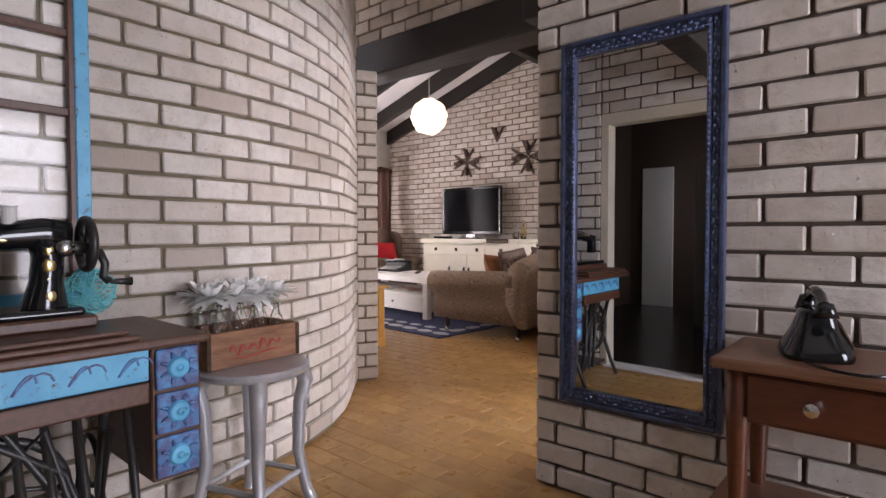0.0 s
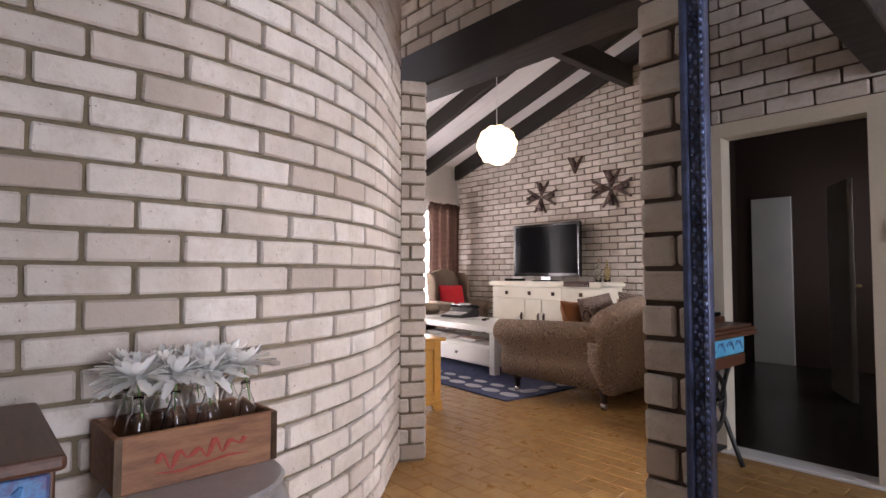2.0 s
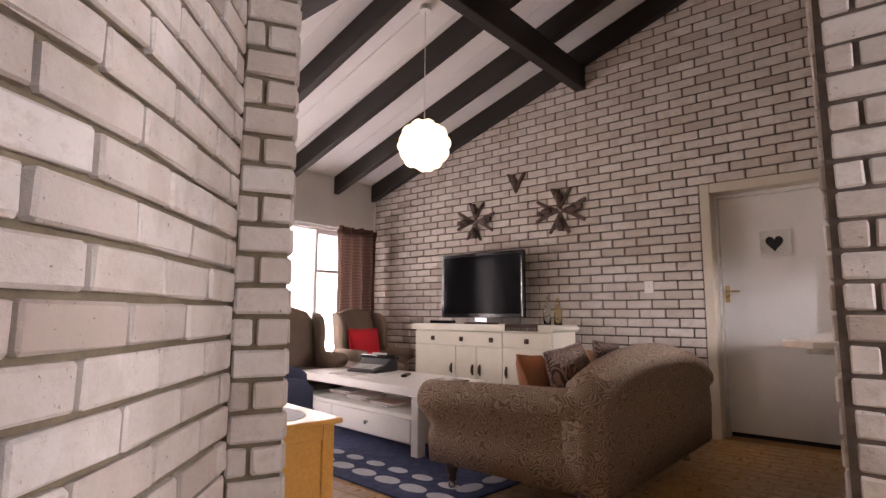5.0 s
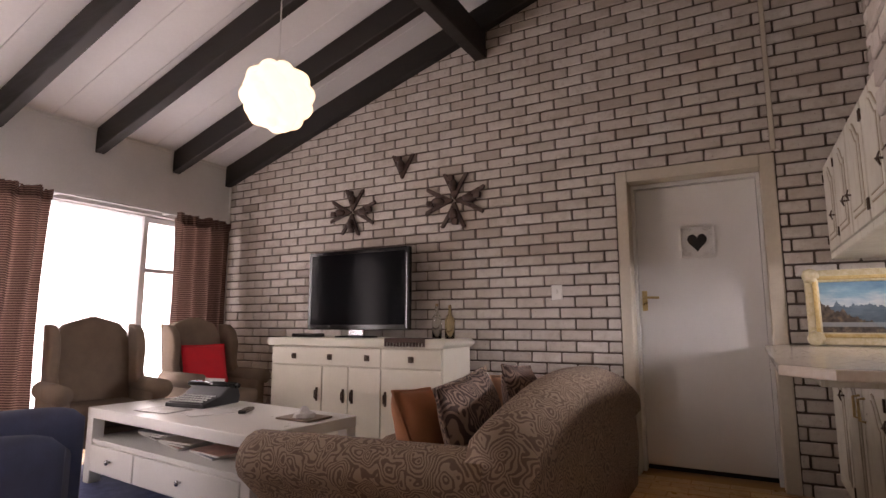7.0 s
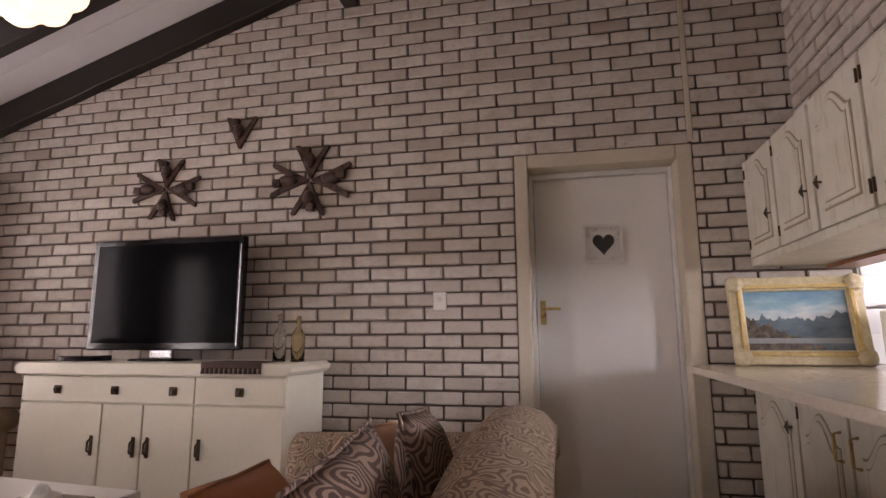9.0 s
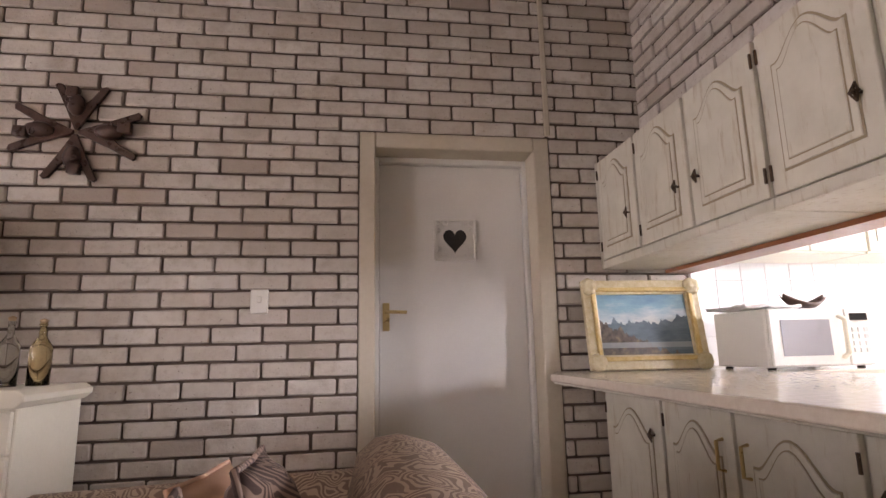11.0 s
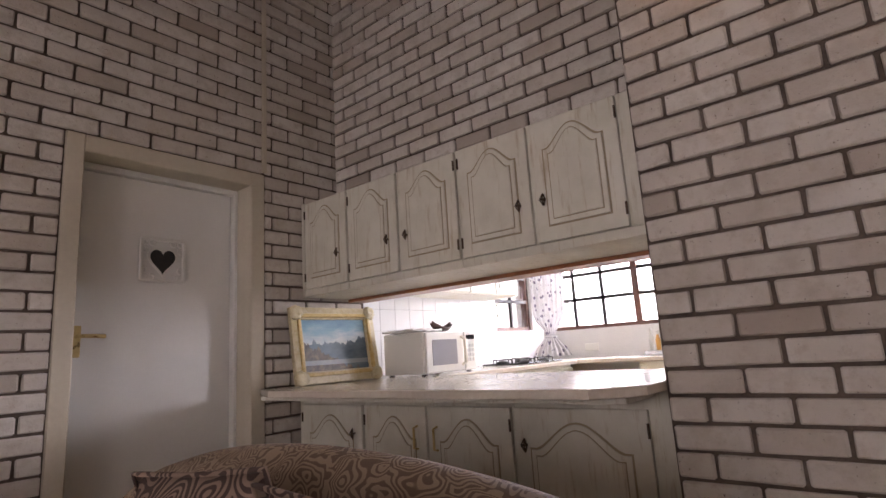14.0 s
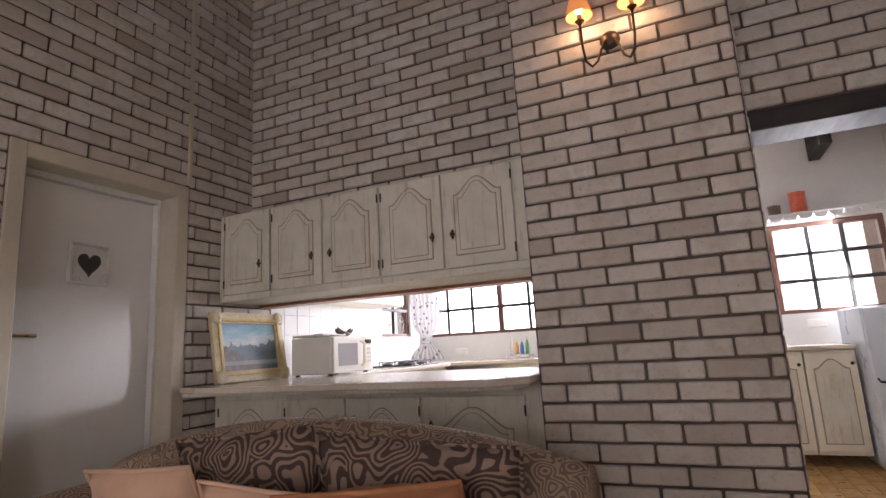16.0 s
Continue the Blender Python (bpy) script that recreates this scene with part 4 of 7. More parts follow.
def scroll_arm(side):
    """side -1: the arm at the low-y end, rolled outwards."""
    yb = SFY0 + 0.055 if side < 0 else SFY1 - 0.05
    bm = bmesh.new()
    rings = []
    for i in range(15):
        f = i / 14
        x = -3.70 + f * 1.0
        zc = 0.515 + 0.045 * f
        r = 0.108 - 0.015 * f
        waist = 0.02 * math.sin(math.pi * min(1, f * 1.2))
        prof = [(-side * 0.07, 0.14), (-side * 0.075, zc - 0.03)]
        for k in range(11):
            a = radians(-10 + 220 * k / 10)
            prof.append((-side * math.cos(a) * r + side * 0.035, zc + math.sin(a) * r * 0.95))
        prof += [(side * 0.02 - side * waist * 0.3, zc - 0.16), (side * (0.045 + waist), 0.30), (side * 0.03, 0.14)]
        rings.append([bm.verts.new((x, yb + py, pz)) for py, pz in prof])
    for p, q in zip(rings, rings[1:]):
        for k in range(len(p)):
            bm.faces.new((p[k], q[k], q[(k + 1) % len(p)], p[(k + 1) % len(p)]))
    bm.faces.new(rings[0])
    bm.faces.new(rings[-1][::-1])
    bmesh.ops.recalc_face_normals(bm, faces=bm.faces)
    part("arm", bm, M["sofa"], sofa, smooth=True)


scroll_arm(-1)
scroll_arm(1)
for x, y in ((-2.70, 4.20), (-3.54, 4.20), (-2.70, 5.77), (-3.54, 5.77)):
    leg = part("leg", lathe([(0.02, 0.05), (0.03, 0.06), (0.022, 0.085), (0.036, 0.115), (0.04, 0.15), (0, 0.15)], 12, at=(x, y, 0)), M["dark_leg"], sofa, smooth=True)
    part("castor", lathe([(0, 0), (0.02, 0), (0.026, 0.02), (0.02, 0.05), (0, 0.052)], 10, at=(x, y, 0)), M["steel"], leg, smooth=True)


def lean(x, y, z, turn, back=18, roll=0):
    """A cushion that leans on the sofa's back; its face looks towards -x."""
    return pose(x, y, z, 0, 0, 90 + turn) @ pose(0, 0, 0, -back, 0, 0) @ pose(0, 0, 0, 0, roll, 0)


cushion("patterned_cushion", 0.46, 0.44, 0.16, M["sofa_cushion"], "brown swirl-patterned cushion leaning on the sofa back", lean(-2.87, 4.98, 0.625, 6, 14, 5), 1)
cushion("patterned_cushion", 0.52, 0.44, 0.16, M["sofa_cushion"], "brown swirl-patterned cushion leaning on the sofa back", lean(-2.88, 4.47, 0.62, 4, 16, -4), 2)
cushion("peach_cushion", 0.42, 0.36, 0.13, M["peach"], "plain peach cotton cushion on the sofa", lean(-3.0, 5.22, 0.60, 0, 22, 4), 3)
cushion("rust_cushion", 0.40, 0.38, 0.21, M["rust"], "rust brown cushion near the sofa arm", lean(-3.08, 4.45, 0.60, 12, 24, 5), 4)
cushion("peach_cushion", 0.36, 0.34, 0.12, M["peach"], "plain peach cotton cushion on the sofa", lean(-3.03, 4.78, 0.59, 6, 24, -6), 5)

# ---- coffee table ----
TBM = pose(-4.95, 4.985, 0, 0, 0, -5.5)
ct = thing("coffee_table", "low white coffee table with a shelf and two drawers", "coffee table", TBM)
TLN, TWD, TH = 1.72, 0.74, 0.485
part("tabletop", box((-TLN / 2, -TWD / 2, TH - 0.065), (TLN / 2, TWD / 2, TH), 0.006, 2), M["white_paint"], ct)
for sx in (-1, 1):
    for sy in (-1, 1):
        x, y = sx * (TLN / 2 - 0.04), sy * (TWD / 2 - 0.04)
        part("leg", box((x - 0.038, y - 0.038, 0), (x + 0.038, y + 0.038, TH - 0.064), 0.004), M["white_paint"], ct)
part("shelf", box((-TLN / 2 + 0.01, -TWD / 2 + 0.01, 0.265), (TLN / 2 - 0.01, TWD / 2 - 0.01, 0.29), 0.003), M["white_paint"], ct)
part("drawer_case", box((-TLN / 2 + 0.06, -TWD / 2 + 0.02, 0.08), (TLN / 2 - 0.06, TWD / 2 - 0.02, 0.266), 0.003), M["white_paint"], ct)
for x0, x1 in ((-TLN / 2 + 0.085, -0.245), (-0.235, TLN / 2 - 0.085)):
    d = part("drawer", box((x0, -TWD / 2, 0.092), (x1, -TWD / 2 + 0.022, 0.256), 0.004), M["white_paint"], ct)
    cx = (x0 + x1) / 2
    bm = lathe([(0, 0), (0.007, 0), (0.006, 0.012), (0.017, 0.02), (0.013, 0.03), (0, 0.033)], 12)
    bmesh.ops.transform(bm, matrix=Matrix.Translation((cx, -TWD / 2, 0.18)) @ Matrix.Rotation(radians(90), 4, "X"), verts=bm.verts)
    part("knob", bm, M["steel"], d, "round metal knob", smooth=True)


def on_table(x, y, rz=0, z=TH):
    return TBM @ pose(x, y, z, 0, 0, rz)


enamel = grained("typewriter_enamel", (0.006, 0.006, 0.007), (0.012, 0.011, 0.011), 0.5, 20, 120, 0.1)
tw = thing("typewriter", "old black typewriter with rows of pale keys on the coffee table", "typewriter", on_table(-0.33, 0.12, 12))
bm = extrude_outline([(-0.16, 0), (0.16, 0), (0.17, 0.05), (0.15, 0.105), (0.06, 0.115), (-0.02, 0.06), (-0.16, 0.025)], 0.34, "x", bevel=0.008)
bmesh.ops.translate(bm, vec=(-0.17, 0, 0), verts=bm.verts)
part("casing", bm, enamel, tw)
part("keybed", box((-0.145, -0.15, 0.024), (0.145, -0.02, 0.034), 0.003), enamel, tw)
for r in range(4):
    for k in range(10):
        part("key", lathe([(0, 0), (0.010, 0), (0.011, 0.007), (0, 0.008)], 8, at=(-0.125 + k * 0.0275 + r * 0.004, -0.135 + r * 0.032, 0.036 + r * 0.008)), M["paper"], tw)
bm = bmesh.new()
cyl(bm, (-0.2, 0.09, 0.125), (0.2, 0.09, 0.125), 0.022, n=16)
part("platen", bm, M["black_plastic"], tw, smooth=True)
for s in (-1, 1):
    bm = bmesh.new()
    cyl(bm, (s * 0.2, 0.09, 0.125), (s * 0.225, 0.09, 0.125), 0.016, n=12)
    part("platen_knob", bm, M["black_plastic"], tw)
part("paper_sheet", box((-0.09, 0.098, 0.13), (0.09, 0.101, 0.165)), M["paper"], tw, "sheet of paper")


def slab_thing(name, label, cat, m, w, d, h, material, bev=0.002, group=""):
    t = thing(name, label, cat, m, group)
    part("body", box((-w / 2, -d / 2, 0), (w / 2, d / 2, h), bev), material, t)
    return t


slab_thing("brochure", "printed brochure lying on the coffee table", "brochure", on_table(-0.3, -0.17, 8), 0.30, 0.2, 0.006, grained("brochure_print", (0.25, 0.22, 0.2), (0.6, 0.57, 0.52), 0.4, 14, 60, 0))
slab_thing("brochure", "printed brochure lying on the coffee table", "brochure", on_table(0.02, -0.05, -14), 0.22, 0.3, 0.004, M["paper"])
slab_thing("remote_control", "black remote control on the coffee table", "remote control", on_table(0.2, 0.08, 35), 0.05, 0.17, 0.022, M["black_plastic"], 0.006)
t = slab_thing("tray", "small dark-rimmed tray with a white napkin", "tray", on_table(0.68, 0.12, 4), 0.26, 0.2, 0.012, wood("tray_wood", (0.12, 0.08, 0.05), (0.2, 0.14, 0.09)), 0.004)
t = thing("napkin", "folded white napkin on the tray", "napkin", on_table(0.68, 0.12, 4, TH + 0.012))
bm = lathe([(0.07, 0), (0.06, 0.02), (0.035, 0.03), (0.018, 0.055), (0, 0.062)], 9)
for v in bm.verts:
    v.co += Vector((noise.noise(v.co * 30), noise.noise(v.co * 30 + Vector((5, 0, 0))), 0)) * 0.012
part("fold", bm, M["paper"], t)
mag_colors = ((0.16, 0.13, 0.12), (0.3, 0.25, 0.22), (0.10, 0.11, 0.14), (0.36, 0.2, 0.16))
k = 0
for bx0, by0, cnt in ((-0.48, -0.05, 3), (-0.1, -0.12, 3), (0.28, -0.15, 2)):
    for i in range(cnt):
        c = mag_colors[k % 4]
        t = thing("magazine", "stacked magazine on the coffee table shelf", "magazine", TBM @ pose(bx0 + 0.01 * i, by0, 0.2905 + i * 0.0125, 0, 0, 9 * i - 10), "magazines on the shelf")
        part("page_block", box((-0.145, -0.102, 0.001), (0.143, 0.102, 0.011)), M["paper"], t)
        part("cover", box((-0.148, -0.105, 0.011), (0.146, 0.105, 0.0125)), grained("cover_print_%d" % (k % 4), c, tuple(x * 1.8 for x in c), 0.35, 12, 70, 0), t)
        k += 1


# ---- wing chairs ----
def wing_chair(m):
    c = thing("wing_chair", "brown upholstered wing chair with dark legs by the garden door", "armchair", m, "wing chairs")
    part("seat_base", box((-0.30, -0.31, 0.20), (0.33, 0.31, 0.34), 0.03, 3), M["chair"], c, smooth=True)
    part("seat_cushion", box((-0.24, -0.255, 0.33), (0.36, 0.255, 0.46), 0.04, 3), M["chair"], c, smooth=True)
    bm = bmesh.new()
    rings = []
    for i in range(13):
        f = i / 12
        z = 0.30 + 0.77 * f
        hw = 0.29 - 0.02 * f
        if f > 0.75:
            hw *= (1 - ((f - 0.75) / 0.25) ** 2 * 0.25)
        x = -0.22 - 0.12 * f
        th = 0.13 - 0.03 * f
        rings.append([bm.verts.new((x + a * th / 2, b * hw, z - 0.07 * f ** 4 * b * b + 0.02 * f ** 4)) for a, b in ((1, -0.88), (1.25, 0), (1, 0.88), (0.3, 1), (-0.8, 0.95), (-1, 0), (-0.8, -0.95), (0.3, -1))])
    for p, q in zip(rings, rings[1:]):
        for k in range(8):
            bm.faces.new((p[k], p[(k + 1) % 8], q[(k + 1) % 8], q[k]))
    bm.faces.new(rings[0][::-1])
    bm.faces.new(rings[-1])
    bmesh.ops.recalc_face_normals(bm, faces=bm.faces)
    part("backrest", bm, M["chair"], c, smooth=True)
    for s in (-1, 1):
        pts = [(-0.33, 1.03), (-0.20, 1.02), (-0.11, 0.96), (-0.06, 0.84), (-0.08, 0.68), (-0.02, 0.58), (-0.25, 0.55)]
        bm = extrude_outline(pts, 0.07, bevel=0.02)
        bmesh.ops.translate(bm, vec=(0, s * 0.285 - 0.035, 0), verts=bm.verts)
        part("wing", bm, M["chair"], c, smooth=True)
        bm = box((-0.26, s * 0.30 - 0.045, 0.21), (0.31, s * 0.30 + 0.045, 0.54), 0.02, 2)
        part("arm", bm, M["chair"], c, smooth=True)
        bm = bmesh.new()
        cyl(bm, (-0.2, s * 0.315, 0.56), (0.34, s * 0.315, 0.56), 0.065, n=18)
        part("arm_roll", bm, M["chair"], c, smooth=True)
        for x in (-0.26, 0.30):
            part("leg", lathe([(0.014, 0), (0.022, 0.1), (0.03, 0.205), (0, 0.205)], 8, at=(x, s * 0.27, 0)), M["dark_leg"], c)
    return c


wing_chair(pose(-6.17, 4.96, 0, 0, 0, -14))
wing_chair(pose(-6.2, 5.94, 0, 0, 0, -6))
cushion("red_cushion", 0.42, 0.38, 0.13, M["red"], "bright red cotton cushion in the wing chair", pose(-6.26, 5.92, 0.655, 0, 0, 84) @ pose(0, 0, 0, -14, 0, 0), 7)

# ---- garden door, curtains ----
gd = thing("window_1", "sliding glass garden door with white frame and sheer curtain", "window", kind="structure")
M["frame_white"] = grained("white_aluminium", (0.72, 0.72, 0.72), (0.78, 0.78, 0.78), 0.35, 5, 80, 0.02)
for lo, hi, nm in (((WEST - 0.16, GD0, 0.0), (WEST - 0.08, GD1, 0.05), "sill"), ((WEST - 0.16, GD0, GDT - 0.06), (WEST - 0.08, GD1, GDT), "head"), ((WEST - 0.16, GD0, 0.05), (WEST - 0.08, GD0 + 0.06, GDT - 0.06), "jamb"), ((WEST - 0.16, GD1 - 0.06, 0.05), (WEST - 0.08, GD1, GDT - 0.06), "jamb"), ((WEST - 0.15, 5.62, 0.05), (WEST - 0.07, 5.74, GDT - 0.06), "mullion"), ((WEST - 0.15, 4.24, 0.05), (WEST - 0.07, 4.36, GDT - 0.06), "mullion"), ((WEST - 0.15, 5.74, 1.52), (WEST - 0.1, GD1 - 0.06, 1.56), "transom")):
    part(nm, box(lo, hi, 0.004), M["frame_white"], gd)
pane = mat("clear_pane", (1, 1, 1), 0.0)
pane.node_tree.nodes["Principled BSDF"].inputs["Transmission Weight"].default_value = 1.0
pane.node_tree.nodes["Principled BSDF"].inputs["IOR"].default_value = 1.1
for y0, y1 in ((GD0 + 0.06, 4.24), (4.36, 5.62), (5.74, GD1 - 0.06)):
    o = part("pane", box((WEST - 0.122, y0, 0.05), (WEST - 0.116, y1, GDT - 0.06)), pane, gd)
    o.visible_shadow = False


def drape(name, label, y0, y1, z0, z1, x, material, folds, depth, gather=1.0, top_pleat=True, rail=True, cat="curtain"):
    """A hanging cloth along y with soft folds; gather below 1 draws it in towards y1 lower down."""
    t = thing(name, label, cat)
    bm = bmesh.new()
    nu, nv = folds * 14, 14
    grid = []
    rnd = random.Random(int(y0 * 100))
    ph = [rnd.uniform(-0.5, 0.5) for _ in range(folds + 1)]
    for j in range(nv + 1):
        f = j / nv
        row = []
        for i in range(nu + 1):
            a = i / nu
            yy = y0 + (y1 - y0) * a
            mid = (y0 + y1) / 2
            yy = mid + (yy - mid) * (1 - (1 - gather) * f)
            w = math.sin(2 * math.pi * folds * a + ph[int(a * folds)] * f)
            row.append(bm.verts.new((x + depth * w * (0.55 + 0.45 * f), yy + 0.012 * math.sin(5 * f + 9 * a), z1 + (z0 - z1) * f)))
        grid.append(row)
    for p, q in zip(grid, grid[1:]):
        for i in range(nu):
            bm.faces.new((p[i], p[i + 1], q[i + 1], q[i]))
    part("cloth", bm, material, t, smooth=True)
    if top_pleat:
        # gathered heading that stands above the rail
        bm = bmesh.new()
        nh = folds * 40
        rows_h = []
        for j, (dz, amp) in enumerate(((-0.05, 0.004), (-0.02, 0.010), (0.015, 0.016), (0.045, 0.020))):
            rows_h.append([])
            for i in range(nh + 1):
                a = i / nh
                gx = x + 0.016 + depth * 0.55 * math.sin(2 * math.pi * folds * a) + amp * math.sin(2 * math.pi * folds * 6 * a + 0.8 * j)
                rows_h[-1].append(bm.verts.new((gx, y0 + (y1 - y0) * a, z1 + dz + 0.008 * (j == 3) * math.sin(37 * a))))
        for p, q in zip(rows_h, rows_h[1:]):
            for i in range(nh):
                bm.faces.new((p[i], p[i + 1], q[i + 1], q[i]))
        part("heading", bm, material, t, smooth=True)
    return t


def striped_curtain():
    m = mat("striped_brown_curtain", (0.2, 0.1, 0.08), 0.9)
    n = Nodes(m)
    v = n.world_coord()
    w = n.add("ShaderNodeTexWave")
    w.bands_direction = "Z"
    w.inputs["Scale"].default_value = 17.0
    w.inputs["Distortion"].default_value = 0.8
    n.link(v, w.inputs["Vector"])
    fine = n.noise(v, 200, 2.0)
    c = n.ramp(w.outputs["Fac"], ((0.3, (0.05, 0.022, 0.017)), (0.55, (0.10, 0.048, 0.037)), (0.85, (0.22, 0.14, 0.11))))
    n.color(c)
    b = n.bsdf
    b.inputs["Transmission Weight"].default_value = 0.0
    tr = n.add("ShaderNodeBsdfTranslucent")
    n.link(c, tr.inputs[0])
    mx = n.add("ShaderNodeMixShader")
    mx.inputs[0].default_value = 0.2
    n.link(b.outputs[0], mx.inputs[1])
    n.link(tr.outputs[0], mx.inputs[2])
    n.link(mx.outputs[0], n.t.nodes["Material Output"].inputs[0])
    return m


M["curtain"] = striped_curtain()
drape("curtain", "reddish-brown striped curtain drawn aside, backlit", 3.95, 4.78, 0.03, 2.05, WEST + 0.14, M["curtain"], 5, 0.085, 0.92)
drape("curtain", "reddish-brown striped curtain drawn aside, backlit", 5.86, 6.50, 0.03, 2.05, WEST + 0.14, M["curtain"], 4, 0.08, 1.0)
sheer = mat("sheer_voile", (0.9, 0.9, 0.9), 0.8)
n = Nodes(sheer)
tp = n.add("ShaderNodeBsdfTransparent")
tr = n.add("ShaderNodeBsdfTranslucent")
tr.inputs[0].default_value = (0.9, 0.9, 0.9, 1)
mx = n.add("ShaderNodeMixShader")
mx.inputs[0].default_value = 0.62
n.link(tp.outputs[0], mx.inputs[2])
n.link(tr.outputs[0], mx.inputs[1])
n.link(mx.outputs[0], n.t.nodes["Material Output"].inputs[0])
drape("sheer_curtain", "thin white sheer curtain over the garden door", 4.6, 5.62, 0.05, 2.03, WEST + 0.04, sheer, 9, 0.015, 1.0, False)
rod = thing("curtain_rail", "thin white curtain rail above the garden door", "curtain rail")
bm = bmesh.new()
cyl(bm, (WEST + 0.1, 2.85, 2.085), (WEST + 0.1, 6.55, 2.085), 0.009, n=8)
part("rail", bm, M["frame_white"], rod)
for y in (4.85, 5.83):
    part("bracket", box((WEST, y - 0.008, 2.075), (WEST + 0.1, y + 0.008, 2.095)), M["frame_white"], rod)

# ---- pendant lamp ----
lamp = thing("pendant_lamp", "lit round white paper-petal pendant lamp on a thin cord", "pendant lamp")
LC, LR = Vector((-4.33, 4.80, 2.37)), 0.212
M["lamp"] = emit("lit_paper_shade", (1.0, 0.85, 0.60), 2.2)
bm = bmesh.new()
bmesh.ops.create_icosphere(bm, subdivisions=5, radius=LR, matrix=Matrix.Translation(LC))
knobs = []
for k in range(38):
    zz = 1 - 2 * (k + 0.5) / 38
    aa = k * 2.39996
    knobs.append(Vector((math.cos(aa) * (1 - zz * zz) ** 0.5, math.sin(aa) * (1 - zz * zz) ** 0.5, zz)))
for v in bm.verts:
    d = (v.co - LC).normalized()
    near = max(d.dot(q) for q in knobs)
    v.co = LC + d * LR * (0.87 + 0.16 * max(0.0, 1 - (math.acos(min(1, near)) / 0.36) ** 2))
part("shade", bm, M["lamp"], lamp, smooth=True)
bm = bmesh.new()
cyl(bm, LC + Vector((0, 0, LR * 0.9)), (LC.x, LC.y, roof(LC.x)), 0.004, n=6)
part("cord", bm, M["frame_white"], lamp)
bm = bmesh.new()
cyl(bm, (LC.x, LC.y, roof(LC.x) - 0.04), (LC.x, LC.y, roof(LC.x) + 0.01), 0.05, n=16)
part("ceiling_rose", bm, M["frame_white"], lamp)

# ---- rug ----
rug = thing("rug", "navy rug with a border of pale ovals under the coffee table", "rug", pose(-4.55, 4.86, 0, 0, 0, -4))
part("rug_body", box((-1.75, -0.93, 0.0), (1.27, 1.0, 0.011), 0.004), grained("navy_rug_pile", (0.018, 0.03, 0.10), (0.07, 0.09, 0.19), 0.95, 16, 130, 0.6, gap=(0.42, 0.66)), rug)
oval = lathe([(0, 0.0115), (0.075, 0.0115), (0.068, 0.014), (0, 0.0145)], 18)
bmesh.ops.scale(oval, vec=(1.35, 0.8, 1), verts=oval.verts)
om = bpy.data.meshes.new("oval")
oval.to_mesh(om)
oval.free()
om.materials.append(woven("pale_rug_wool", (0.48, 0.50, 0.56), (0.62, 0.64, 0.68)))
for i in range(13):
    for yy in (-0.76, 0.83):
        o = new("oval", om)
        o.parent = rug
        o.matrix_basis = Matrix.Translation((-1.62 + i * 0.229, yy, 0))
for i in range(12):
    for yy in (-0.58, 0.65):
        o = new("oval", om)
        o.parent = rug
        o.matrix_basis = Matrix.Translation((-1.5 + i * 0.229, yy, 0)) @ Matrix.Diagonal((0.8, 0.8, 1, 1))
for i in range(6):
    o = new("oval", om)
    o.parent = rug
    o.matrix_basis = Matrix.Translation((1.13, -0.52 + i * 0.23, 0)) @ Matrix.Rotation(radians(90), 4, "Z")

# ---- pine cabinet with doily, navy armchair ----
pc = thing("pine_cabinet", "low honey-coloured pine cabinet with panelled sides", "cabinet")
PX0, PX1, PY0, PY1, PZ = -3.98, -3.44, 2.78, 3.24, 0.535
part("body", box((PX0 + 0.02, PY0, 0.07), (PX1 - 0.02, PY1 - 0.02, PZ - 0.025), 0.004), M["pine"], pc)
part("top", box((PX0 - 0.01, PY0, PZ - 0.026), (PX1 + 0.015, PY1 + 0.015, PZ), 0.008, 2), M["pine"], pc)
for lo, hi in (((PX1 - 0.02, PY0, 0.07), (PX1 - 0.004, PY0 + 0.06, PZ - 0.027)), ((PX1 - 0.02, PY1 - 0.08, 0.07), (PX1 - 0.004, PY1 - 0.02, PZ - 0.027)), ((PX1 - 0.02, PY0 + 0.06, PZ - 0.09), (PX1 - 0.004, PY1 - 0.08, PZ - 0.027)), ((PX1 - 0.02, PY0 + 0.06, 0.07), (PX1 - 0.004, PY1 - 0.08, 0.13))):
    part("side_rail", box(lo, hi, 0.004), M["pine"], pc)
pts = [(PY0, 0), (PY0 + 0.06, 0), (PY0 + 0.08, 0.045), (PY1 - 0.10, 0.045), (PY1 - 0.08, 0), (PY1 - 0.01, 0), (PY1 - 0.01, 0.072), (PY0, 0.072)]
bm = extrude_outline(pts, 0.02, "x")
bmesh.ops.translate(bm, vec=(PX1 - 0.021, 0, 0), verts=bm.verts)
part("plinth", bm, M["pine"], pc)
dl = thing("doily", "white crocheted doily with a scalloped edge on the cabinet", "doily")
pts = []
for k in range(72):
    a = 2 * math.pi * k / 72
    r = 1 + 0.07 * abs(math.sin(a * 9))
    pts.append((-3.72 + 0.21 * r * math.cos(a), 3.02 + 0.15 * r * math.sin(a)))
bm = extrude_outline(pts, 0.004, "z")
bmesh.ops.translate(bm, vec=(0, 0, PZ), verts=bm.verts)
part("lace", bm, woven("white_crochet", (0.62, 0.62, 0.62), (0.74, 0.74, 0.74)), dl)
for turned in (pc, dl):
    turned.matrix_world = pose(-3.482, 3.327, 0, 0, 0, -7.5) @ pose(-PX1 - 0.015, -PY1 - 0.015, 0)

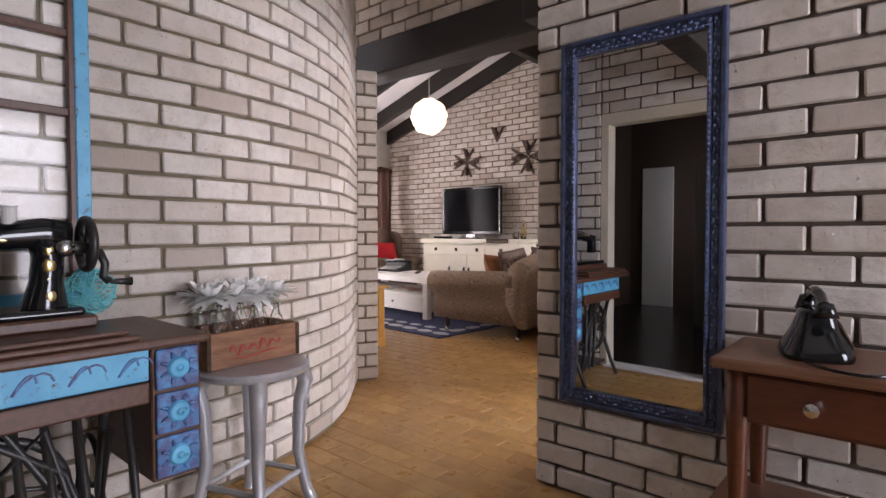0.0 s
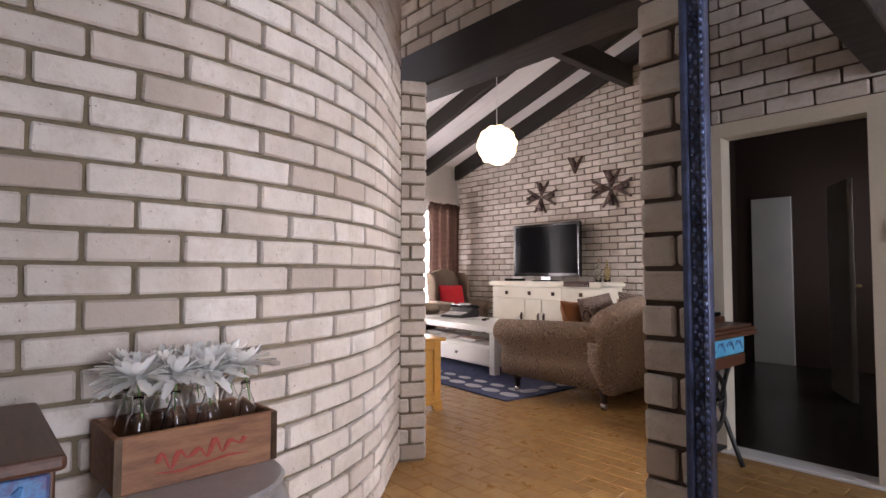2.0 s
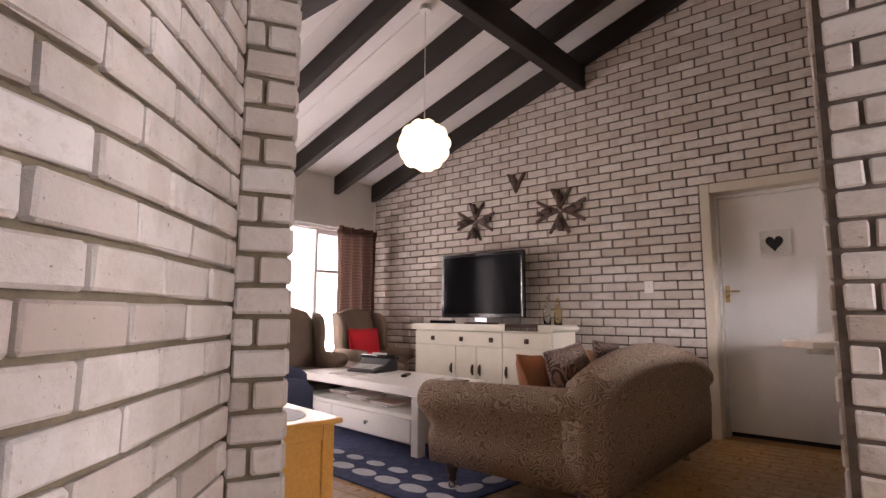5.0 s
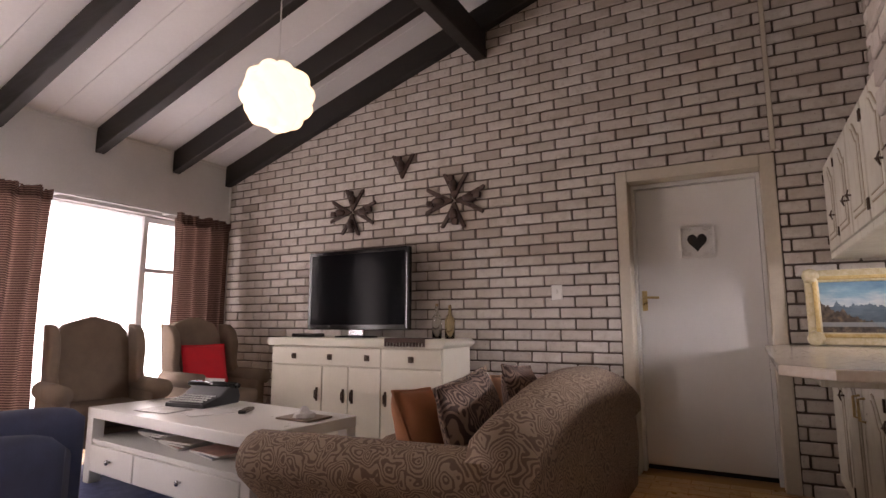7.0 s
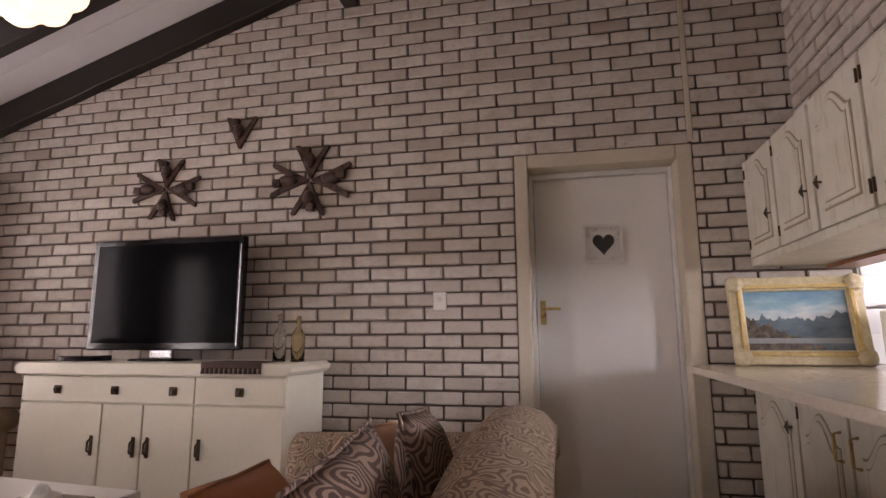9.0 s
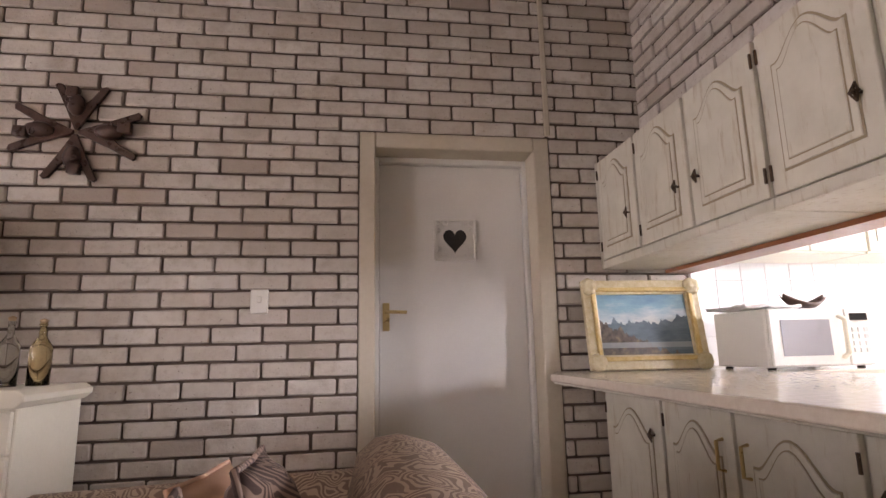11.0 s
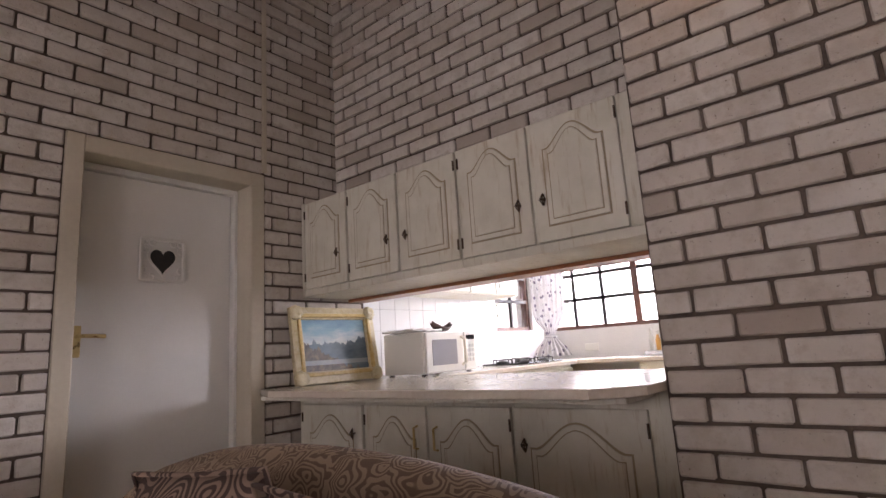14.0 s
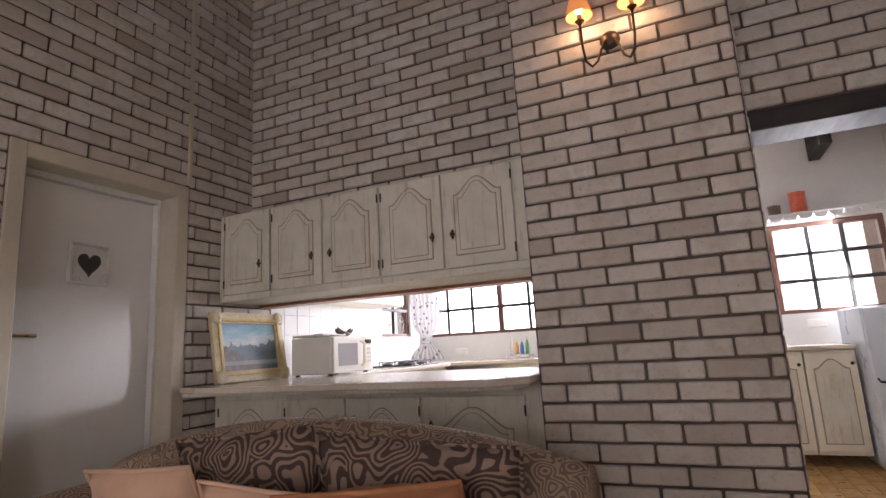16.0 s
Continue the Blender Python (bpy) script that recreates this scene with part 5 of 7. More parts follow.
na = thing("navy_armchair", "dark navy upholstered armchair with rolled arms", "armchair", pose(-4.95, 3.66, 0, 0, 0, 57))
part("seat_base", box((-0.36, -0.36, 0.1), (0.40, 0.36, 0.42), 0.04, 3), M["navy"], na, smooth=True)
part("backrest", box((-0.45, -0.40, 0.12), (-0.24, 0.40, 0.60), 0.098, 6), M["navy"], na, smooth=True)
for s in (-1, 1):
    bm = bmesh.new()
    rings = []
    for i in range(17):
        f = i / 16
        x = -0.40 + 0.84 * f
        zc = 0.465 + 0.05 * math.sin(math.pi * f * 0.6)
        r = 0.095 * (1 - 0.6 * (2 * f - 1) ** 10)
        rings.append([bm.verts.new((x, s * 0.40 + math.cos(a) * r, (zc + math.sin(a) * r) if math.sin(a) > -0.6 else 0.1)) for a in [2 * math.pi * k / 16 for k in range(16)]])
    for p, q in zip(rings, rings[1:]):
        for k in range(16):
            bm.faces.new((p[k], q[k], q[(k + 1) % 16], p[(k + 1) % 16]))
    bm.faces.new(rings[0])
    bm.faces.new(rings[-1][::-1])
    bmesh.ops.recalc_face_normals(bm, faces=bm.faces)
    part("arm", bm, M["navy"], na, smooth=True)
    for x in (-0.34, 0.34):
        part("leg", lathe([(0.018, 0), (0.026, 0.1), (0, 0.1)], 8, at=(x, s * 0.33, 0)), M["dark_leg"], na)


# ---- kitchen cupboards ----


def arch_outline(y0, y1, z0, z1, rise):
    """A panel with a cathedral top, in the yz plane."""
    w = y1 - y0
    pts = [(y0, z0), (y1, z0), (y1, z1 - rise)]
    for k in range(-9, 10):
        u = -k / 9 * 0.86
        g = (0.5 + 0.5 * math.cos(math.pi * abs(u) / 0.86)) ** 0.72
        pts.append(((y0 + y1) / 2 + u * w / 2, z1 - rise * (1 - g)))
    pts.append((y0, z1 - rise))
    return pts


def cupboard_door(parent, x, y0, y1, z0, z1, rise, knob_y, knob_z, pull=False, hinge_y=None):
    d = part("door", box((x, y0 + 0.003, z0), (x + 0.02, y1 - 0.003, z1), 0.004, 2), M["distressed"], parent)
    mg = min(0.075, (y1 - y0) * 0.17)
    for grow, dep, mt, nm, bv in ((0.007, 0.0015, M["groove"], "groove", 0.0), (0.0, 0.006, M["distressed"], "panel", 0.0025), (-0.020, 0.0075, M["groove"], "groove", 0.0), (-0.024, 0.0105, M["distressed"], "panel", 0.0025)):
        bm = extrude_outline(arch_outline(y0 + mg - grow, y1 - mg + grow, z0 + mg - grow, z1 - mg * 0.75 + grow, rise), dep, "x", bevel=bv)
        bmesh.ops.translate(bm, vec=(x - dep, 0, 0), verts=bm.verts)
        part(nm, bm, mt, d)
    if pull:
        bm = tube([(x, knob_y, knob_z + 0.05), (x - 0.025, knob_y, knob_z + 0.045), (x - 0.025, knob_y, knob_z - 0.045), (x, knob_y, knob_z - 0.05)], 0.006, 6)
        part("pull", bm, M["brass"], d, "brass pull")
    else:
        bm = bmesh.new()
        cyl(bm, (x, knob_y, knob_z), (x - 0.016, knob_y, knob_z), 0.005, n=6)
        for k in range(4):
            a = k * math.pi / 2
            tube([(x - 0.016, knob_y, knob_z + 0.026), (x - 0.024, knob_y + 0.013 * math.cos(a), knob_z), (x - 0.016, knob_y, knob_z - 0.026)], 0.0032, 5, bm)
        tube([(x - 0.02 - 0.010 * math.cos(q), knob_y + 0.012 * math.sin(q), knob_z) for q in [k * math.pi / 5 for k in range(10)]], 0.003, 5, bm, closed=True)
        part("knob", bm, M["bronze"], d, "dark birdcage knob")
    if hinge_y is not None:
        for hz in (z0 + 0.07, z1 - 0.07):
            bm = bmesh.new()
            cyl(bm, (x - 0.003, hinge_y, hz - 0.025), (x - 0.003, hinge_y, hz + 0.025), 0.005, n=8)
            part("hinge", bm, M["bronze"], d)


UX, UZ0, UZ1 = -1.49, 1.415, 1.995


def wall_unit(y0, y1, doors):
    c = thing("wall_cupboard", "cream rubbed-paint wall cupboard with arched panel doors", "cupboard", group="wall cupboards over the counter")
    part("body", box((UX + 0.022, y0 + 0.001, UZ0 + 0.041), (EAST + 0.21, y1 - 0.001, UZ1), 0.003), M["distressed"], c)
    part("rail", box((UX + 0.006, y0 + 0.001, UZ0), (EAST + 0.21, y1 - 0.001, UZ0 + 0.04), 0.004), M["distressed"], c)
    for a, b, ky, hy in doors:
        cupboard_door(c, UX, a, b, 1.458, 1.985, 0.085, ky, 1.635, hinge_y=hy)


wall_unit(6.175, 6.575, [(6.182, 6.565, 6.25, 6.56)])
wall_unit(5.373, 6.175, [(5.78, 6.168, 5.845, 6.16), (5.38, 5.767, 5.71, 5.385)])
wall_unit(PIER_Y1 + 0.003, 5.373, [(4.98, 5.366, 5.035, 5.36), (4.572, 4.967, 4.915, 4.577)])
tagged(obj("filler_panel", box((UX + 0.006, 6.576, UZ0), (EAST + 0.2, 6.6, UZ1)), M["distressed"]), "narrow cream filler strip", "panel", kind="structure")
tagged(obj("pelmet_board", box((EAST + 0.06, 4.51, 1.394), (EAST + 0.2, NORTH - 0.02, 1.413)), wood("red_brown_board", (0.22, 0.075, 0.03), (0.32, 0.12, 0.05))), "red-brown timber board under the cupboards", "panel", kind="structure")

LX = -1.55


def base_unit(y0, y1, doors):
    c = thing("base_cupboard", "cream rubbed-paint base cupboard under the counter", "cupboard", group="base cupboards under the counter")
    part("body", box((LX + 0.022, y0 + 0.001, 0.10), (-0.95, y1 - 0.001, 0.862), 0.003), M["distressed"], c)
    part("plinth", box((LX + 0.07, y0 + 0.001, 0.0), (-0.95, y1 - 0.001, 0.101)), M["brown_dark"], c)
    for a, b, ky, pl, hy in doors:
        cupboard_door(c, LX, a, b, 0.13, 0.80, 0.10, ky, 0.66, pl, hy)


base_unit(6.025, 6.58, [(6.032, 6.53, 6.09, False, 6.525)])
base_unit(5.13, 6.025, [(5.60, 6.018, 5.655, True, 6.012), (5.137, 5.588, 5.535, True, 5.142)])
base_unit(PIER_Y1 + 0.003, 5.13, [(4.575, 5.123, 5.07, False, 4.58)])

wt_ob = thing("worktop", "glossy speckled cream worktop with clipped corners", "worktop")
top = [(-1.765, 6.61), (-1.88, 6.36), (-1.90, 4.62), (-1.765, PIER_Y1 + 0.003), (-0.86, PIER_Y1 + 0.003), (-0.86, 6.03), (0.90, 6.03), (0.90, 2.72), (1.495, 2.72), (1.495, 6.655), (-0.97, 6.655), (-0.97, 6.61)]
bm = extrude_outline(top, 0.034, "z", bevel=0.006)
bmesh.ops.translate(bm, vec=(0, 0, 0.867), verts=bm.verts)
part("slab", bm, M["worktop"], wt_ob)
part("bearer", box((-1.80, PIER_Y1 + 0.06, 0.845), (-1.56, 6.55, 0.866), 0.003), M["distressed"], wt_ob, "cream board under the overhang")

# kitchen side cupboards

def kitchen_unit(name, label, lo, hi, axis, doors, z0, z1, face):
    c = thing(name, label, "cupboard", group="kitchen cupboards")
    part("body", box(lo, hi, 0.003), M["cream_paint"], c)
    for a, b in doors:
        if axis == "x":
            d = part("door", box((face - 0.018, a + 0.004, z0), (face, b - 0.004, z1), 0.003), M["cream_paint"], c)
            for grow, dep, mt, nm in ((0.009, 0.002, M["groove"], "groove"), (0.0, 0.006, M["distressed"], "panel")):
                bm = extrude_outline(arch_outline(a + 0.06 - grow, b - 0.06 + grow, z0 + 0.06 - grow, z1 - 0.05 + grow, 0.07), dep, "x")
                bmesh.ops.translate(bm, vec=(face - 0.018 - dep, 0, 0), verts=bm.verts)
                part(nm, bm, mt, d)
            bm = lathe([(0, 0), (0.008, 0), (0.014, 0.014), (0, 0.02)], 8)
            bmesh.ops.transform(bm, matrix=Matrix.Translation((face - 0.018, a + 0.035, z1 - 0.08)) @ Matrix.Rotation(radians(-90), 4, "Y"), verts=bm.verts)
            part("knob", bm, M["bronze"], d)
        else:
            d = part("door", box((a + 0.004, face - 0.018, z0), (b - 0.004, face, z1), 0.003), M["cream_paint"], c)
            bm = extrude_outline(arch_outline(a + 0.05, b - 0.05, z0 + 0.05, z1 - 0.045, 0.05), 0.006, "y", bevel=0.002)
            bmesh.ops.translate(bm, vec=(0, face - 0.024, 0), verts=bm.verts)
            part("panel", bm, M["distressed"], d)
    return c


kitchen_unit("kitchen_cupboard", "cream kitchen base cupboard with one arched door", (0.95, 2.722, 0.09), (1.49, 3.06, 0.862), "x", [(2.722, 3.06)], 0.12, 0.84, 0.95)
y = 3.065
while y < 5.3:
    kitchen_unit("kitchen_cupboard", "cream kitchen base cupboard with arched doors", (0.95, y, 0.09), (1.49, y + 0.81, 0.862), "x", [(y, y + 0.405), (y + 0.405, y + 0.81)], 0.12, 0.84, 0.95)
    y += 0.82
x = -0.86
while x < 0.4:
    kitchen_unit("kitchen_cupboard", "cream kitchen base cupboard below the hob", (x, 6.08, 0.09), (x + 0.86, 6.65, 0.862), "y", [(x, x + 0.43), (x + 0.43, x + 0.86)], 0.12, 0.84, 6.08)
    x += 0.88
for x in (-0.84, -0.16):
    kitchen_unit("kitchen_wall_cupboard", "cream kitchen wall cupboard above the tiles", (x, 6.33, 1.46), (x + 0.67, 6.655, 2.02), "y", [(x, x + 0.335), (x + 0.335, x + 0.67)], 1.47, 2.0, 6.33)

# splashback tiles
tile_bits = []
for k in range(4):
    for j in range(16):
        x = -0.95 + 0.152 * j
        if x + 0.15 > (0.65 if k > 0 else 1.5):
            continue
        me = piece_mesh(0.15, 0.15, 0.012, 1, M["wall_tile"], "wall_tile", 0.0015, 0.0)
        tile_bits.append((me, Matrix.Translation((x + 0.075, KN - 0.004, 0.98 + 0.152 * k))))
lay(wall_kn, "wall_tile", tile_bits, (0, KN, 1.2), "white splashback tiles")

# ---- kitchen windows ----
M["window_wood"] = wood("red_brown_window_wood", (0.085, 0.03, 0.02), (0.13, 0.05, 0.032))


def pane_window(name, label, axis, at, a0, a1, z0, z1, splits, cols, rows_n):
    """A steel-and-timber window in the wall across axis; splits: timber mullions."""
    w = thing(name, label, "window", kind="structure")

    def bar(nm, p0, p1, q0, q1, dep, mt):
        if axis == "x":
            part(nm, box((at, p0, q0), (at + dep, p1, q1), 0.003), mt, w)
        else:
            part(nm, box((p0, at, q0), (p1, at + dep, q1), 0.003), mt, w)

    f = 0.045
    bar("frame", a0, a0 + f, z0, z1, 0.07, M["window_wood"])
    bar("frame", a1 - f, a1, z0, z1, 0.07, M["window_wood"])
    bar("frame", a0 + f, a1 - f, z1 - f, z1, 0.07, M["window_wood"])
    bar("sill", a0 + f, a1 - f, z0, z0 + f * 0.8, 0.08, M["window_wood"])
    edges = [a0 + f] + list(splits) + [a1 - f]
    for s in splits:
        bar("mullion", s - 0.03, s + 0.03, z0 + f * 0.8, z1 - f, 0.07, M["window_wood"])
    for (p, q), c in zip(zip(edges, edges[1:]), cols):
        p2, q2 = p + 0.03 * (p in splits), q - 0.03 * (q in splits)
        for k in range(1, c):
            m = p2 + (q2 - p2) * k / c
            bar("glazing_bar", m - 0.017, m + 0.017, z0 + f * 0.8, z1 - f, 0.03, M["black_matte"])
        for k in range(1, rows_n):
            m = z0 + f + (z1 - z0 - 2 * f) * k / rows_n
            bar("glazing_bar", p2, q2, m - 0.017, m + 0.017, 0.028, M["black_matte"])
        if axis == "x":
            o = part("pane", box((at + 0.012, p2, z0 + f * 0.8), (at + 0.016, q2, z1 - f)), pane, w)
        else:
            o = part("pane", box((p2, at + 0.012, z0 + f * 0.8), (q2, at + 0.016, z1 - f)), pane, w)
        o.visible_shadow = False


pane_window("window_2", "timber kitchen window with dark glazing bars", "x", KX + 0.03, *KW1, (5.68,), (2, 3), 3)
pane_window("window_3", "timber kitchen window with dark glazing bars", "x", KX + 0.03, *KW2, (), (3,), 3)
pane_window("window_4", "small kitchen window beside the corner", "y", KN + 0.03, *KW3, (), (2,), 3)

# emissive sheets added outside the windows in place of bright daylight
glow = bpy.data.materials.new("glowing_daylight_sheet")
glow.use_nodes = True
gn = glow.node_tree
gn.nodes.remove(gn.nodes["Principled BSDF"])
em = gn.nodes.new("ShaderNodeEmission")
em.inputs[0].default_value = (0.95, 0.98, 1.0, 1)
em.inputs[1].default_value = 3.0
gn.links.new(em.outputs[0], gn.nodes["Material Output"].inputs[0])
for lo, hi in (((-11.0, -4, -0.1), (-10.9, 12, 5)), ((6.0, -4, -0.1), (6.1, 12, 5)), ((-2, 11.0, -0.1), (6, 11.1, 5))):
    tagged(obj("backdrop", box(lo, hi), glow), "glowing sheet standing in for daylight outside the windows", "backdrop", kind="structure")


def leafy():
    """Shrubs outside the small window: many small leaves round a few stems."""
    t = thing("garden_shrub", "green shrub outside the kitchen window", "shrub")
    rnd = random.Random(3)
    bm = bmesh.new()
    for k in range(5):
        tube([(1.2 + 0.1 * k, 7.6, -0.13), (1.15 + 0.13 * k, 7.6, 0.8), (1.05 + 0.2 * k, 7.65, 1.6)], [0.02, 0.014, 0.006], 6, bm)
    part("stems", bm, M["dark_leg"], t)
    vs, fs = [], []
    for k in range(1500):
        c = Vector((rnd.gauss(1.35, 0.4), rnd.gauss(7.6, 0.15), rnd.uniform(0.1, 1.75)))
        d = Vector((rnd.uniform(-1, 1), rnd.uniform(-1, 1), rnd.uniform(-0.6, 0.8))).normalized() * 0.05
        s = d.cross(Vector((0, 0, 1))) * 0.35
        b = len(vs)
        vs += [tuple(c - d), tuple(c + s), tuple(c + d), tuple(c - s)]
        fs.append((b, b + 1, b + 2, b + 3))
    me = bpy.data.meshes.new("leaves")
    me.from_pydata(vs, [], fs)
    me.materials.append(grained("shrub_leaf", (0.04, 0.09, 0.02), (0.10, 0.16, 0.04), 0.6, 9, 40, 0.1, space="World"))
    o = new("leaves", me)
    o.parent = t
    tagged(o, "small green leaves", kind="stuff")


leafy()

# printed kitchen curtain, tied in the corner
kc_m = mat("floral_voile", (0.75, 0.74, 0.74), 0.9)
n = Nodes(kc_m)
v = n.world_coord()
vo = n.add("ShaderNodeTexVoronoi")
vo.inputs["Scale"].default_value = 17.0
n.link(v, vo.inputs["Vector"])
c = n.ramp(vo.outputs["Distance"], ((0.22, (0.22, 0.20, 0.27)), (0.34, (0.78, 0.77, 0.78))))
n.color(c)
tr = n.add("ShaderNodeBsdfTranslucent")
n.link(c, tr.inputs[0])
mx = n.add("ShaderNodeMixShader")
mx.inputs[0].default_value = 0.2
n.link(n.bsdf.outputs[0], mx.inputs[1])
n.link(tr.outputs[0], mx.inputs[2])
n.link(mx.outputs[0], n.t.nodes["Material Output"].inputs[0])
kc = thing("kitchen_curtain", "white flower-printed voile curtain gathered in the window corner", "curtain")
bm = bmesh.new()
grid = []
for j in range(17):
    f = j / 16
    z = 2.02 - 1.09 * f
    pinch = 1 - 0.62 * math.exp(-((f - 0.83) / 0.1) ** 2) - 0.35 * f * (f < 0.83)
    row = []
    for i in range(41):
        a = i / 40
        d = (a - 0.5) * 0.44 * max(0.2, pinch)
        fold = 0.022 * math.sin(a * 44) * (0.5 + 0.5 * pinch)
        row.append(bm.verts.new((1.33 - d * 0.7 + fold * 0.7, 6.49 + d * 0.62 + fold * 0.7, z)))
    grid.append(row)
for p, q in zip(grid, grid[1:]):
    for i in range(40):
        bm.faces.new((p[i], p[i + 1], q[i + 1], q[i]))
part("cloth", bm, kc_m, kc, smooth=True)
bm = tube([(1.33 + 0.05 * math.cos(q), 6.49 + 0.05 * math.sin(q), 1.115) for q in [k * math.pi / 8 for k in range(16)]], 0.012, 6, closed=True)
part("tie", bm, kc_m, kc)

# pelmet shelf with lace and tins over the south window
sh = thing("window_shelf", "narrow white shelf with a scalloped lace edge above the window", "shelf")
part("board", box((KX - 0.22, 2.22, 2.0), (KX - 0.002, 3.2, 2.02), 0.003), M["white_paint"], sh)
bm = bmesh.new()
for k in range(9):
    y0 = 3.2 - k * 0.11
    pts = [(y0, 2.0)] + [(y0 - 0.055 + 0.055 * math.cos(math.pi * q / 8), 2.0 - 0.05 * math.sin(math.pi * q / 8)) for q in range(1, 8)] + [(y0 - 0.11, 2.0)]
    extrude_outline(pts, 0.004, "x", bm)
bmesh.ops.translate(bm, vec=(KX - 0.226, 0, 0), verts=bm.verts)
part("lace", bm, M["paper"], sh)


def tin(y, h, r, col, label):
    t = thing("tin", label, "tin")
    m = grained("tin_print_%d" % int(h * 1000), col, tuple(min(1, c * 1.7 + 0.02) for c in col), 0.35, 30, 80, 0.02)
    part("body", lathe([(0, 0), (r, 0), (r, h * 0.9), (0, h * 0.9)], 20, at=(KX - 0.11, y, 2.02)), m, t)
    part("lid", lathe([(0, 0), (r * 1.05, 0), (r * 1.05, h * 0.1), (0, h * 0.12)], 20, at=(KX - 0.11, y, 2.02 + h * 0.9)), m, t)


tin(3.02, 0.095, 0.05, (0.12, 0.09, 0.06), "small dark tin on the window shelf")
tin(2.835, 0.19, 0.064, (0.42, 0.07, 0.03), "red printed tin canister on the window shelf")

fr = thing("fridge", "pale bluish white fridge beside the counter", "fridge")
part("body", box((0.72, 2.25, 0.02), (1.40, 2.70, 1.17), 0.015, 2), grained("fridge_enamel", (0.58, 0.64, 0.72), (0.64, 0.70, 0.77), 0.3, 4, 80, 0.02), fr)
part("door", box((0.68, 2.255, 0.03), (0.718, 2.695, 1.16), 0.012, 2), grained("fridge_door_enamel", (0.58, 0.64, 0.72), (0.64, 0.70, 0.77), 0.3, 4, 80, 0.02), fr)
bm = tube([(0.68, 2.675, 0.66), (0.655, 2.67, 0.64), (0.655, 2.56, 0.63), (0.68, 2.54, 0.65)], 0.008, 6)
part("handle", bm, M["black_plastic"], fr)

# hob, microwave, soap
hob = thing("hob", "black gas hob set in the worktop", "hob")
part("plate", box((0.25, 6.12, 0.902), (0.82, 6.56, 0.915), 0.004), M["black_plastic"], hob)
for hx in (0.39, 0.68):
    for hy in (6.23, 6.45):
        part("burner", lathe([(0, 0), (0.05, 0), (0.05, 0.01), (0.03, 0.02), (0, 0.02)], 16, at=(hx, hy, 0.915)), M["black_matte"], hob)
        bm = bmesh.new()
        for a in (0, math.pi / 2):
            add = Vector((math.cos(a), math.sin(a), 0)) * 0.09
            c = Vector((hx, hy, 0.942))
            tube([c - add, c + add], 0.005, 5, bm)
            cyl(bm, c - add, c - add - Vector((0, 0, 0.027)), 0.005, n=5)
            cyl(bm, c + add, c + add - Vector((0, 0, 0.027)), 0.005, n=5)
        part("grate", bm, M["black_matte"], hob)

mw = thing("microwave", "cream white microwave oven standing on the worktop", "microwave", pose(-1.0, 6.06, 0.901, 0, 0, 1) @ Matrix.Diagonal((1.19, 1.05, 1.0, 1)))
part("body", box((0, 0.02, 0.012), (0.44, 0.34, 0.265), 0.006), M["appliance"], mw)
dr = part("door", box((0.004, 0, 0.016), (0.325, 0.02, 0.262), 0.006), M["appliance"], mw)
part("window", box((0.05, -0.002, 0.06), (0.255, 0.002, 0.215)), mat("microwave_window", (0.34, 0.34, 0.36), 0.15), dr, "grey mesh window")
bm = tube([(0.298, -0.001, 0.05), (0.298, -0.028, 0.07), (0.298, -0.03, 0.21), (0.298, -0.001, 0.23)], 0.011, 8)
part("handle", bm, M["cream_paint"], dr, smooth=True)
cp = part("control_panel", box((0.33, 0.002, 0.016), (0.436, 0.02, 0.262), 0.004), M["appliance"], mw)
part("display", box((0.345, -0.001, 0.21), (0.42, 0.003, 0.24)), M["black_plastic"], cp)
for r in range(4):
    for q in range(3):
        part("button", box((0.348 + q * 0.026, -0.0015, 0.07 + r * 0.03), (0.366 + q * 0.026, 0.003, 0.09 + r * 0.03), 0.001), M["paper"], cp)
for a in (0.03, 0.41):
    for b in (0.05, 0.31):
        part("foot", lathe([(0, 0), (0.015, 0), (0.015, 0.013), (0, 0.013)], 10, at=(a, b, 0)), M["black_plastic"], mw)
t = thing("folded_cloth", "crumpled pale cloth lying on the microwave", "cloth", pose(-1.0, 6.12, 1.1665, 0, 0, 3))
bm = bmesh.new()
bmesh.ops.create_grid(bm, x_segments=16, y_segments=12, size=0.5)
for v in bm.verts:
    v.co = Vector((v.co.x * 0.3 + 0.06, v.co.y * 0.24 + 0.09, 0.012 + 0.02 * abs(noise.noise(Vector((v.co.x * 4, v.co.y * 5, 0))))))
ret = bmesh.ops.extrude_face_region(bm, geom=bm.faces[:])
bmesh.ops.translate(bm, vec=(0, 0, -0.012), verts=[g for g in ret["geom"] if isinstance(g, bmesh.types.BMVert)])
part("fabric", bm, M["paper"], t, smooth=True)
t = thing("carved_bowl", "small dark leaf-shaped dish on the microwave", "dish", pose(-0.72, 6.16, 1.1665, 0, 0, 8))
bm = bmesh.new()
bmesh.ops.create_grid(bm, x_segments=14, y_segments=6, size=0.5)
for v in bm.verts:
    a, b = v.co.x * 2, v.co.y * 2
    v.co = Vector((a * 0.13, b * 0.045 * (1 - a * a * 0.8), 0.008 + 0.045 * a * a + 0.02 * b * b))
ret = bmesh.ops.extrude_face_region(bm, geom=bm.faces[:])
bmesh.ops.translate(bm, vec=(0, 0, -0.008), verts=[g for g in ret["geom"] if isinstance(g, bmesh.types.BMVert)])
part("bowl", bm, M["carved"], t, smooth=True)
tr_ = thing("soap_rack", "small rack with washing-up bottles by the window", "rack")
